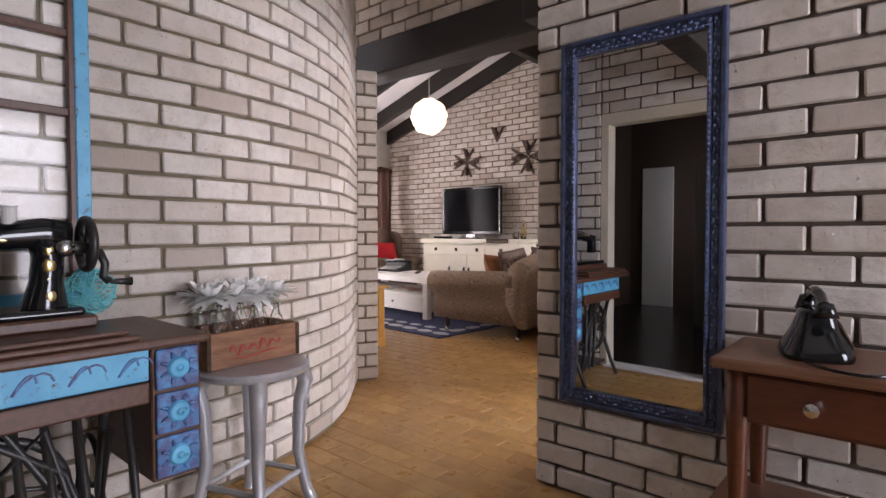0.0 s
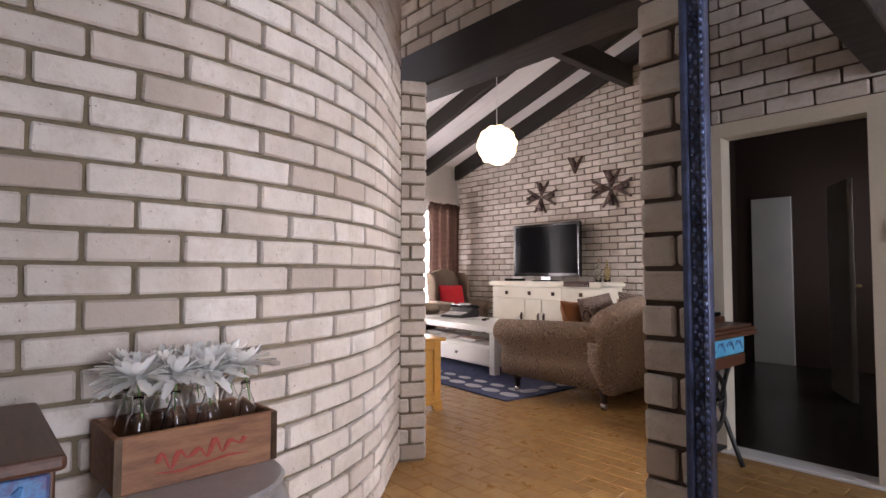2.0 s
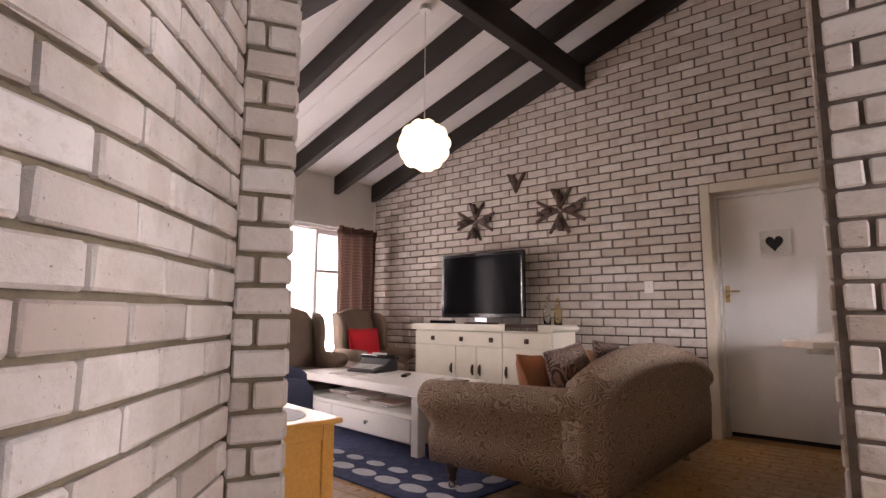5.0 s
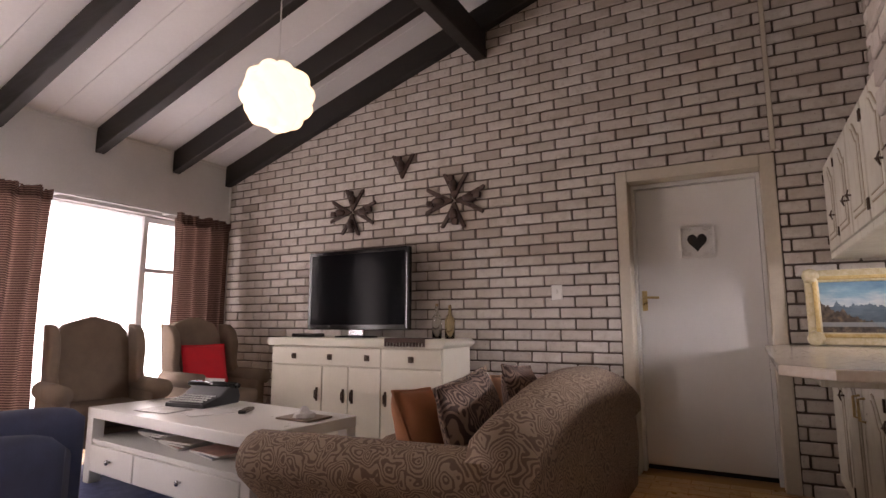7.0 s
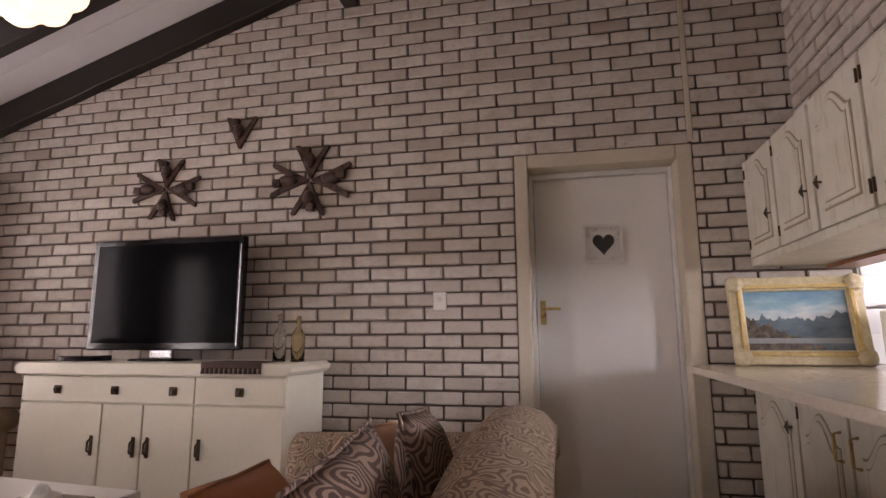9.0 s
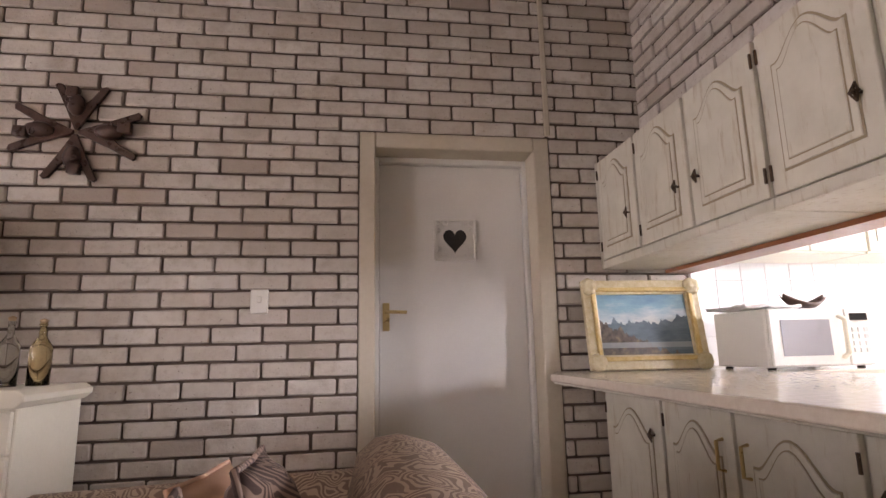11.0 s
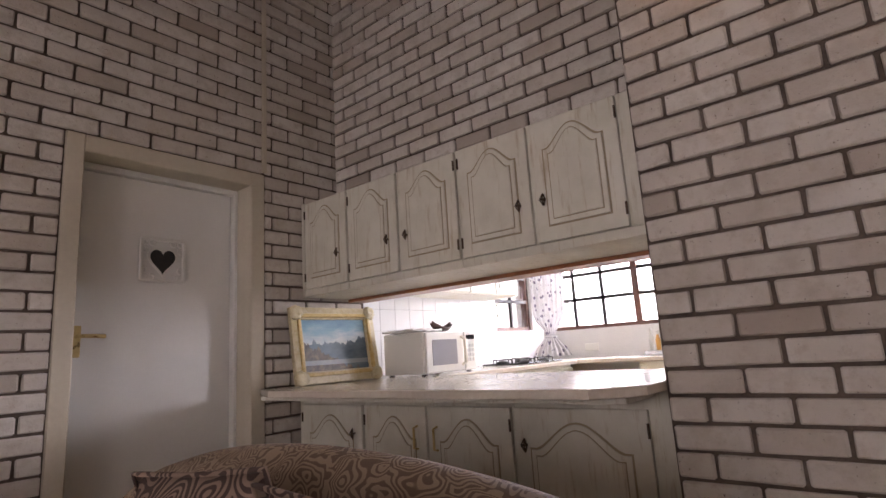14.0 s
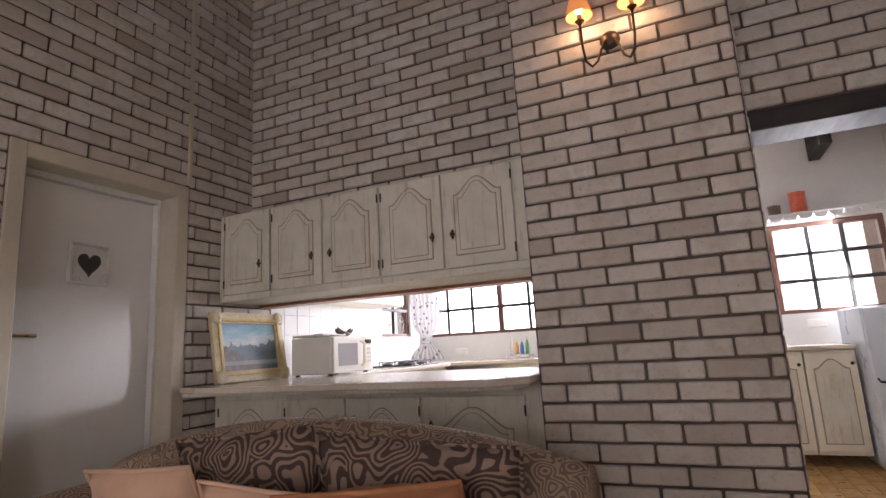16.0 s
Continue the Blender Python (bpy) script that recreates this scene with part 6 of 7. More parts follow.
part("rack", box((1.22, 5.32, 0.902), (1.42, 5.56, 0.94), 0.004), M["steel"], tr_)
for k, (col, h) in enumerate((((0.1, 0.3, 0.12), 0.22), ((0.05, 0.14, 0.5), 0.19), ((0.6, 0.3, 0.08), 0.2), ((0.65, 0.66, 0.6), 0.25))):
    t = thing("soap_bottle", "coloured plastic washing-up bottle in the rack", "bottle", group="soap bottles")
    m = mat("soap_plastic_%d" % k, col, 0.35)
    h *= 0.72
    part("body", lathe([(0, 0), (0.02, 0), (0.021, h * 0.6), (0.011, h * 0.8), (0.012, h * 0.9), (0, h * 0.9)], 12, at=(1.3, 5.35 + k * 0.055, 0.941)), m, t, smooth=True)
    part("cap", lathe([(0.013, 0), (0.013, 0.03), (0, 0.035)], 10, at=(1.3, 5.35 + k * 0.055, 0.941 + h * 0.89)), M["paper"], t)
t = thing("wall_socket", "white double wall socket above the counter", "socket")
part("plate", box((KX - 0.012, 6.085, 0.96), (KX - 0.001, 6.22, 1.03), 0.003), M["appliance"], t)
t = thing("wall_socket", "white double wall socket above the counter", "socket")
part("plate", box((KX - 0.012, 2.76, 1.04), (KX - 0.001, 2.9, 1.11), 0.003), M["appliance"], t)

# ---- framed landscape ----
PW, PH = 0.61, 0.445
pm = pose(-1.342, 6.455, 0.902, -9, 0, -2)
pic = thing("framed_painting", "mountain lake landscape in an ornate cream gilt frame", "painting", pm)
gold = grained("cream_gilt", (0.50, 0.40, 0.21), (0.66, 0.58, 0.40), 0.42, 30, 130, 0.5)
gilt = grained("worn_gilt", (0.50, 0.33, 0.10), (0.66, 0.50, 0.24), 0.38, 40, 150, 0.5)
for step, (inset, wid, dep, mt) in enumerate(((0.0, 0.045, 0.03, gold), (0.04, 0.022, 0.042, gilt), (0.058, 0.014, 0.026, gold))):
    for sx in (-1, 1):
        a, b = sx * (PW / 2 - inset), sx * (PW / 2 - inset - wid)
        part("frame_side", box((min(a, b), -dep, inset), (max(a, b), 0.0, PH - inset), 0.005, 2), mt, pic)
    for z0, z1 in ((inset, inset + wid), (PH - inset - wid, PH - inset)):
        part("frame_rail", box((-PW / 2 + inset + wid, -dep, z0), (PW / 2 - inset - wid, 0.0, z1), 0.005, 2), mt, pic)
for sx in (-1, 1):
    for z in (0.035, PH - 0.035):
        bm = bmesh.new()
        bmesh.ops.create_icosphere(bm, subdivisions=3, radius=0.045, matrix=Matrix.Translation((sx * (PW / 2 - 0.035), -0.028, z)) @ Matrix.Diagonal((1, 0.45, 1, 1)))
        for v in bm.verts:
            v.co += Vector((0, -0.016, 0)) * abs(math.sin(v.co.x * 170) * math.cos(v.co.z * 150))
        part("corner_scroll", bm, gold, pic, smooth=True)
cm = mat("oil_landscape", (0.3, 0.4, 0.5), 0.35)
n = Nodes(cm)
co = n.add("ShaderNodeTexCoord")
sp = n.add("ShaderNodeSeparateXYZ")
n.link(co.outputs["Object"], sp.inputs[0])
hz = n.math("DIVIDE", sp.outputs["Z"], PH)
cl = n.noise(n.coord("Object", (5, 1, 16)), 1.6, 5.0)
skyc = n.ramp(n.math("ADD", hz, n.math("MULTIPLY", n.math("SUBTRACT", cl, 0.5), 0.5)), ((0.5, (0.58, 0.62, 0.60)), (0.7, (0.20, 0.36, 0.44)), (0.95, (0.06, 0.16, 0.27))))
ridge = n.noise(n.coord("Object", (6, 1, 0.01)), 1.3, 5.0, 0.6)
mt_line = n.math("ADD", n.math("MULTIPLY", ridge, 0.62), 0.22)
far = n.ramp(cl, ((0.3, (0.055, 0.10, 0.14)), (0.7, (0.16, 0.22, 0.25))))
pic_c = n.mix(n.math("LESS_THAN", hz, mt_line), skyc, far)
ridge2 = n.noise(n.coord("Object", (3.5, 1, 0.01)), 2.7, 6.0, 0.65)
near_line = n.math("ADD", n.math("MULTIPLY", ridge2, 0.6), n.math("MULTIPLY", sp.outputs["X"], -1.15))
nearc = n.ramp(n.noise(n.coord("Object", (30, 1, 30)), 1.0, 5.0), ((0.35, (0.03, 0.024, 0.02)), (0.55, (0.13, 0.10, 0.075)), (0.7, (0.28, 0.20, 0.12))))
pic_c = n.mix(n.math("LESS_THAN", hz, near_line), pic_c, nearc)
lake = n.math("MULTIPLY", n.math("LESS_THAN", hz, 0.30), n.math("GREATER_THAN", hz, 0.24))
pic_c = n.mix(n.math("MULTIPLY", lake, 0.6), pic_c, (0.45, 0.50, 0.52))
n.color(pic_c)
part("canvas", box((-PW / 2 + 0.068, -0.012, 0.068), (PW / 2 - 0.068, -0.004, PH - 0.068)), cm, pic, "painted mountain landscape")

# ---- double wall light on the pier ----
sc = thing("wall_light", "twin-arm bronze wall light with small lit orange shades", "wall light")
SY, SZ = 4.00, 2.505
bm = lathe([(0, 0.0), (0.05, 0.0), (0.045, 0.02), (0.025, 0.035), (0, 0.04)], 18)
bmesh.ops.transform(bm, matrix=Matrix.Translation((PIER, SY, SZ - 0.07)) @ Matrix.Rotation(radians(-90), 4, "Y"), verts=bm.verts)
part("backplate", bm, M["bronze"], sc, smooth=True)
shade_m = emit("lit_orange_shade", (0.85, 0.32, 0.10), 0.9)
bulb_m = emit("lit_bulb", (1.0, 0.82, 0.55), 30.0)
for s in (-1, 1):
    pts = [(PIER - 0.03, SY + s * 0.015, SZ - 0.07), (PIER - 0.045, SY + s * 0.04, SZ - 0.12), (PIER - 0.06, SY + s * 0.06, SZ - 0.185), (PIER - 0.08, SY + s * 0.085, SZ - 0.215), (PIER - 0.095, SY + s * 0.108, SZ - 0.19), (PIER - 0.10, SY + s * 0.116, SZ - 0.12), (PIER - 0.10, SY + s * 0.118, SZ + 0.01)]
    part("arm", tube(pts, 0.006, 8), M["bronze"], sc, smooth=True)
    c = (PIER - 0.10, SY + s * 0.118, SZ + 0.005)
    part("cup", lathe([(0.006, -0.01), (0.012, 0), (0.024, 0.012), (0.012, 0.02), (0.012, 0.045), (0, 0.045)], 14, at=c), M["bronze"], sc, smooth=True)
    sd = part("shade", lathe([(0.062, 0.035), (0.064, 0.035), (0.036, 0.135), (0.034, 0.135), (0.060, 0.037)], 20, at=c), shade_m, sc, "orange fabric shade", smooth=True)
    part("bulb", lathe([(0, 0.045), (0.012, 0.05), (0.02, 0.075), (0.012, 0.10), (0, 0.105)], 12, at=c), bulb_m, sd, smooth=True)
    pl = new("light_wall_lamp", bpy.data.lights.new("light_wall_lamp", "POINT"))
    pl.data.energy, pl.data.color, pl.data.shadow_soft_size = 4.5, (1.0, 0.76, 0.46), 0.03
    pl.location = (c[0] - 0.0, c[1], c[2] + 0.02)

# ================= hall =================
# ---- tall mirror ----
mir = thing("tall_mirror", "tall mirror in an ornate blue-black moulded frame on the brick wall", "mirror")
MX0, MX1, MZ0, MZ1, MY = -1.003, -0.435, 0.362, 1.702, MIRROR_Y - 0.012
bluefr = grained("blue_black_patina", (0.016, 0.02, 0.04), (0.06, 0.085, 0.17), 0.33, 25, 140, 0.6)
for inset, wid, dep, nm in ((0.0, 0.018, 0.03, "outer"), (0.017, 0.028, 0.02, "mid"), (0.044, 0.014, 0.028, "inner")):
    for a, b in ((MX0 + inset, MX0 + inset + wid), (MX1 - inset - wid, MX1 - inset)):
        part("frame_stile", box((a, MY - dep, MZ0 + inset), (b, MY, MZ1 - inset), 0.005, 2), bluefr, mir)
    for a, b in ((MZ0 + inset, MZ0 + inset + wid), (MZ1 - inset - wid, MZ1 - inset)):
        part("frame_rail", box((MX0 + inset + wid, MY - dep, a), (MX1 - inset - wid, MY, b), 0.005, 2), bluefr, mir)
vs, fs = [], []
bead = bmesh.new()
bmesh.ops.create_icosphere(bead, subdivisions=1, radius=1.0)
bv = [v.co.copy() for v in bead.verts]
bf = [[v.index for v in f.verts] for f in bead.faces]
bead.free()


def add_bead(c, r):
    b = len(vs)
    for v in bv:
        vs.append((c[0] + v.x * r[0], c[1] + v.y * r[1], c[2] + v.z * r[2]))
    for f in bf:
        fs.append(tuple(i + b for i in f))


k = 0
z = MZ0 + 0.03
while z < MZ1 - 0.03:
    for x in (MX0 + 0.031, MX1 - 0.031):
        add_bead((x + 0.005 * (-1) ** k, MY - 0.021, z), (0.006, 0.006, 0.009))
        add_bead((x - 0.008 * (-1) ** k, MY - 0.021, z + 0.008), (0.004, 0.005, 0.005))
    for x in (MX0 + 0.051, MX1 - 0.051):
        add_bead((x, MY - 0.029, z), (0.005, 0.004, 0.007))
    z += 0.0185
    k += 1
x = MX0 + 0.05
while x < MX1 - 0.05:
    for z in (MZ0 + 0.031, MZ1 - 0.031):
        add_bead((x, MY - 0.021, z + 0.005 * (-1) ** k), (0.009, 0.006, 0.006))
    for z in (MZ0 + 0.051, MZ1 - 0.051):
        add_bead((x, MY - 0.029, z), (0.007, 0.004, 0.005))
    x += 0.0185
    k += 1
me = bpy.data.meshes.new("frame_relief")
me.from_pydata(vs, [], fs)
me.polygons.foreach_set("use_smooth", [True] * len(me.polygons))
# blue patina, its colour lifted for the daylight the relief catches
me.materials.append(grained("lit_relief_patina", (0.05, 0.075, 0.16), (0.14, 0.20, 0.36), 0.22, 25, 140, 0.3))
o = new("frame_relief", me)
o.parent = mir
tagged(o, "raised leaf and bead relief", kind="stuff")
part("glass", box((MX0 + 0.056, MY - 0.012, MZ0 + 0.056), (MX1 - 0.056, MY - 0.006, MZ1 - 0.056)), mat("silvered_glass", (0.86, 0.86, 0.86), 0.01, 1.0), mir, "silvered mirror glass")

# ---- telephone table ----
M["mahogany"] = wood("red_brown_wood", (0.07, 0.018, 0.009), (0.12, 0.035, 0.017), 0.3)
M["worn_top"] = wood("worn_table_top", (0.13, 0.055, 0.03), (0.22, 0.105, 0.06), 0.35)
pt = thing("telephone_table", "small red-brown wooden side table with a drawer and lower shelf", "side table")
AX0, AX1, AY0, AY1, AZ = -0.385, 0.30, 1.50, 1.865, 0.682
part("tabletop", box((AX0, AY0, AZ - 0.028), (AX1, AY1, AZ), 0.008, 2), M["worn_top"], pt)
part("apron", box((AX0 + 0.045, AY0 + 0.045, AZ - 0.165), (AX1 - 0.045, AY1 - 0.02, AZ - 0.029), 0.003), M["mahogany"], pt)
dw = part("drawer", box((AX0 + 0.08, AY0 + 0.032, AZ - 0.155), (AX1 - 0.08, AY0 + 0.046, AZ - 0.04), 0.004), M["mahogany"], pt)
bm = lathe([(0, 0), (0.008, 0), (0.009, 0.012), (0.019, 0.022), (0.017, 0.034), (0, 0.038)], 8)
bmesh.ops.transform(bm, matrix=Matrix.Translation((-0.165, AY0 + 0.032, AZ - 0.095)) @ Matrix.Rotation(radians(90), 4, "X"), verts=bm.verts)
part("knob", bm, M["steel"], dw, "faceted glass-like knob")
for x in (AX0 + 0.055, AX1 - 0.055):
    for y in (AY0 + 0.06, AY1 - 0.04):
        part("leg", lathe([(0.016, 0), (0.02, 0.02), (0.018, 0.2), (0.026, 0.42), (0.03, 0.52), (0.03, AZ - 0.03), (0, AZ - 0.03)], 10, at=(x, y, 0)), M["mahogany"], pt, smooth=True)
part("shelf", box((AX0 - 0.03, AY0 + 0.03, 0.235), (AX1 - 0.03, AY1 - 0.01, 0.258), 0.005), M["worn_top"], pt)

ph = thing("telephone", "black bakelite telephone with a handset and cord", "telephone", pose(-0.18, 1.68, AZ, 0, 0, 108) @ Matrix.Diagonal((0.86, 0.9, 0.98, 1)))
bm = bmesh.new()
rings = []
for f, w, d in ((0, 0.105, 0.085), (0.012, 0.108, 0.088), (0.03, 0.10, 0.08), (0.07, 0.072, 0.058), (0.105, 0.055, 0.045), (0.118, 0.058, 0.042), (0.125, 0.05, 0.036)):
    rings.append([bm.verts.new((w * math.copysign(abs(math.cos(a)) ** 0.6, math.cos(a)), d * math.copysign(abs(math.sin(a)) ** 0.6, math.sin(a)), f)) for a in [2 * math.pi * k / 24 for k in range(24)]])
for p, q in zip(rings, rings[1:]):
    for k in range(24):
        bm.faces.new((p[k], p[(k + 1) % 24], q[(k + 1) % 24], q[k]))
bm.faces.new(rings[0][::-1])
bm.faces.new(rings[-1])
part("base", bm, M["black_plastic"], ph, smooth=True)
bm = bmesh.new()
tube([(-0.10, 0, 0.142), (-0.05, 0, 0.165), (0, 0, 0.172), (0.05, 0, 0.165), (0.10, 0, 0.142)], 0.014, 10, bm)
for s in (-1, 1):
    cyl(bm, (s * 0.105, 0, 0.15), (s * 0.112, 0, 0.115), 0.02, 0.032, 14)
part("handset", bm, M["black_plastic"], ph, smooth=True)
bm = lathe([(0, 0), (0.048, 0), (0.048, 0.008), (0.03, 0.012), (0, 0.014)], 22)
bmesh.ops.transform(bm, matrix=Matrix.Translation((0, -0.062, 0.06)) @ Matrix.Rotation(radians(62), 4, "X"), verts=bm.verts)
part("dial", bm, M["bronze"], ph, smooth=True)
bm = tube([(-0.08 + 0.19 * math.cos(a) * 0.9, -0.06 + 0.11 * math.sin(a), 0.006) for a in [k * 0.22 for k in range(22)]], 0.004, 6)
part("cord", bm, M["black_plastic"], ph, smooth=True)
t = thing("hand_bell", "small brass and wood hand bell beside the telephone", "hand bell", pose(0.03, 1.62, AZ))
part("bell", lathe([(0.034, 0), (0.03, 0.012), (0.02, 0.04), (0.008, 0.052), (0, 0.053)], 18), M["brass"], t, smooth=True)
part("handle", lathe([(0.006, 0.05), (0.012, 0.075), (0.007, 0.10), (0.013, 0.12), (0, 0.13)], 12), M["mahogany"], t, smooth=True)

# ---- treadle sewing table ----
M["old_wood"] = wood("dark_old_wood", (0.055, 0.022, 0.012), (0.13, 0.052, 0.028), 0.42)
blue = mat("turquoise_rubbed_paint", (0.06, 0.36, 0.58), 0.45)
n = Nodes(blue)
v = n.world_coord()
wr = n.noise(v, 45, 5.0, 0.7)
n.color(n.mix(n.ramp(wr, ((0.60, (0, 0, 0)), (0.68, (1, 1, 1)))), n.ramp(n.noise(v, 8), ((0.3, (0.05, 0.33, 0.55)), (0.7, (0.10, 0.45, 0.66)))), (0.08, 0.045, 0.035)))
n.bump(wr, 0.3, 0.002)
violet = grained("violet_blue_rubbed_paint", (0.075, 0.085, 0.20), (0.06, 0.24, 0.48), 0.45, 30, 160, 0.4, space="World", gap=(0.42, 0.6))
st = thing("sewing_table", "dark wooden treadle sewing table with turquoise painted drawers", "sewing table")
TX0, TX1, TY0, TY1, TZ = -1.985, -1.50, -0.06, 0.735, 0.72
part("tabletop", box((TX0, TY0, TZ - 0.026), (TX1, TY1, TZ), 0.008, 2), M["old_wood"], st)
lf = part("leaf", box((TX0 + 0.02, TY0, TZ), (TX1 - 0.012, 0.555, TZ + 0.016), 0.006, 2), M["old_wood"], st)
part("leaf_moulding", box((TX0 + 0.03, TY0, TZ + 0.016), (TX1 - 0.03, 0.535, TZ + 0.03), 0.006, 2), M["old_wood"], st)
part("apron", box((TX1 - 0.055, TY0 + 0.1, TZ - 0.115), (TX1 - 0.035, 0.582, TZ - 0.028), 0.004), blue, st, "turquoise painted apron")
for k in range(5):
    yy = 0.1 + 0.11 * k
    pts = [(TX1 - 0.034, yy + 0.05 * math.cos(a) * (1 - a / 9), TZ - 0.07 + 0.022 * math.sin(a * 1.6)) for a in [q * 0.45 for q in range(14)]]
    part("scroll", tube(pts, 0.003, 5), violet, st)
part("lower_rail", box((TX1 - 0.06, TY0 + 0.1, TZ - 0.175), (TX1 - 0.03, 0.582, TZ - 0.118), 0.006, 2), M["old_wood"], st)
for yy in (0.30, 0.36, 0.43, 0.545):
    part("rod", tube([(TX1 - 0.10, yy, 0.545), (TX1 - 0.085, yy + 0.012, 0.36), (TX1 - 0.09, yy + 0.03, 0.10)], [0.009, 0.012, 0.008], 7), M["black_matte"], st, "cast iron rod", smooth=True)
part("drawer_case", box((TX0 + 0.06, 0.592, 0.318), (TX1 - 0.05, 0.725, TZ - 0.027), 0.004), M["old_wood"], st)
for k in range(3):
    z0 = 0.328 + k * 0.122
    d = part("drawer", box((TX1 - 0.05, 0.600, z0), (TX1 - 0.036, 0.717, z0 + 0.112), 0.006, 2), violet, st, "small carved drawer in blue paint")
    bm = lathe([(0.030, 0), (0.028, 0.008), (0.02, 0.012), (0.011, 0.006), (0.009, 0.014), (0, 0.016)], 18)
    bmesh.ops.transform(bm, matrix=Matrix.Translation((TX1 - 0.036, 0.6585, z0 + 0.056)) @ Matrix.Rotation(radians(90), 4, "Y"), verts=bm.verts)
    part("rosette", bm, blue, d, "turquoise rosette knob", smooth=True)
    bm = bmesh.new()
    for q in range(8):
        a = q * math.pi / 4 + 0.39
        cyl(bm, (TX1 - 0.036, 0.6585 + 0.034 * math.cos(a), z0 + 0.056 + 0.034 * math.sin(a)), (TX1 - 0.030, 0.6585 + 0.052 * math.cos(a), z0 + 0.056 + 0.048 * math.sin(a)), 0.008, 0.003, 6)
    part("carving", bm, violet, d)
for yy in (0.02, 0.50):
    bm = bmesh.new()
    tube([(TX0 + 0.05, yy, 0.0), (TX0 + 0.09, yy, 0.1), (TX0 + 0.16, yy, 0.3), (TX0 + 0.12, yy, 0.5), (TX0 + 0.05, yy, 0.69)], 0.013, 8, bm)
    tube([(TX1 - 0.06, yy, 0.0), (TX1 - 0.10, yy, 0.1), (TX1 - 0.17, yy, 0.3), (TX1 - 0.13, yy, 0.5), (TX1 - 0.06, yy, 0.69)], 0.013, 8, bm)
    for zc, r in ((0.2, 0.055), (0.36, 0.07), (0.53, 0.05)):
        tube([(TX0 + 0.24 + r * math.cos(a), yy, zc + r * math.sin(a)) for a in [q * math.pi / 9 for q in range(18)]], 0.008, 6, bm, closed=True)
    part("treadle_side", bm, M["black_matte"], st, "cast iron treadle side", smooth=True)
bm = bmesh.new()
tube([(TX1 - 0.11, 0.26 + 0.15 * math.cos(a), 0.36 + 0.15 * math.sin(a)) for a in [q * math.pi / 16 for q in range(32)]], 0.012, 8, bm, closed=True)
for q in range(6):
    a = q * math.pi / 3
    tube([(TX1 - 0.11, 0.26, 0.36), (TX1 - 0.11, 0.26 + 0.07 * math.cos(a + 0.3), 0.36 + 0.07 * math.sin(a + 0.3)), (TX1 - 0.11, 0.26 + 0.145 * math.cos(a), 0.36 + 0.145 * math.sin(a))], 0.006, 6, bm)
part("flywheel", bm, M["black_matte"], st, "cast iron flywheel", smooth=True)
bm = bmesh.new()
for q in range(3):
    tube([(TX1 - 0.09, 0.02, 0.62), (TX1 - 0.09, 0.10 + 0.06 * q, 0.52 - 0.07 * q), (TX1 - 0.09, 0.20 + 0.08 * q, 0.56 - 0.02 * q), (TX1 - 0.09, 0.40 + 0.03 * q, 0.40 - 0.14 * q), (TX1 - 0.09, 0.50, 0.08 + 0.2 * q)], 0.01, 7, bm)
part("scrollwork", bm, M["black_matte"], st, "curled cast iron scrollwork", smooth=True)
part("pedal", box((TX0 + 0.1, 0.06, 0.09), (TX1 - 0.12, 0.46, 0.105), 0.004), M["black_matte"], st, "iron pedal")

sm = thing("sewing_machine", "antique black sewing machine with gold decals and a hand crank", "sewing machine")
CX = -1.74
part("wooden_base", box((CX - 0.09, -0.02, TZ + 0.03), (CX + 0.09, 0.50, TZ + 0.062), 0.006), M["old_wood"], sm)
part("bed", box((CX - 0.08, 0.0, TZ + 0.062), (CX + 0.08, 0.475, TZ + 0.085), 0.01, 3), M["black_plastic"], sm)
bm = bmesh.new()
zb = TZ + 0.085
rings = []
for yy, zz, ry_, rz_ in ((0.40, zb, 0.055, 0), (0.405, zb + 0.06, 0.04, 0), (0.41, zb + 0.13, 0.037, 0), (0.40, zb + 0.18, 0.04, 0)):
    rings.append([bm.verts.new((CX + 0.042 * math.cos(a), yy + ry_ * math.sin(a), zz)) for a in [2 * math.pi * k / 16 for k in range(16)]])
for p, q in zip(rings, rings[1:]):
    for k in range(16):
        bm.faces.new((p[k], p[(k + 1) % 16], q[(k + 1) % 16], q[k]))
bm.faces.new(rings[-1])
tube([(CX, 0.46, zb + 0.19), (CX, 0.40, zb + 0.195), (CX, 0.30, zb + 0.185), (CX, 0.18, zb + 0.165), (CX, 0.09, zb + 0.155), (CX, 0.04, zb + 0.15)], [0.036, 0.042, 0.034, 0.03, 0.03, 0.028], 14, bm)
add_box(bm, (CX - 0.026, 0.02, zb + 0.05), (CX + 0.026, 0.075, zb + 0.175), 0.008, 2)
part("arm", bm, M["black_plastic"], sm, smooth=True)
for zz, s in ((zb + 0.03, 0.020), (zb + 0.075, 0.016), (zb + 0.11, 0.022), (zb + 0.15, 0.018)):
    bm = bmesh.new()
    bmesh.ops.create_icosphere(bm, subdivisions=2, radius=s, matrix=Matrix.Translation((CX + 0.036, 0.405, zz)) @ Matrix.Diagonal((0.35, 0.8, 1.1, 1)))
    part("gold_decal", bm, M["brass"], sm, "gold ornament", smooth=True)
for yy in (0.16, 0.21, 0.26, 0.31):
    bm = bmesh.new()
    bmesh.ops.create_icosphere(bm, subdivisions=2, radius=0.017, matrix=Matrix.Translation((CX + 0.028, yy, zb + 0.178)) @ Matrix.Diagonal((0.35, 1.2, 0.5, 1)))
    part("gold_decal", bm, M["brass"], sm, "gold ornament", smooth=True)
bm = bmesh.new()
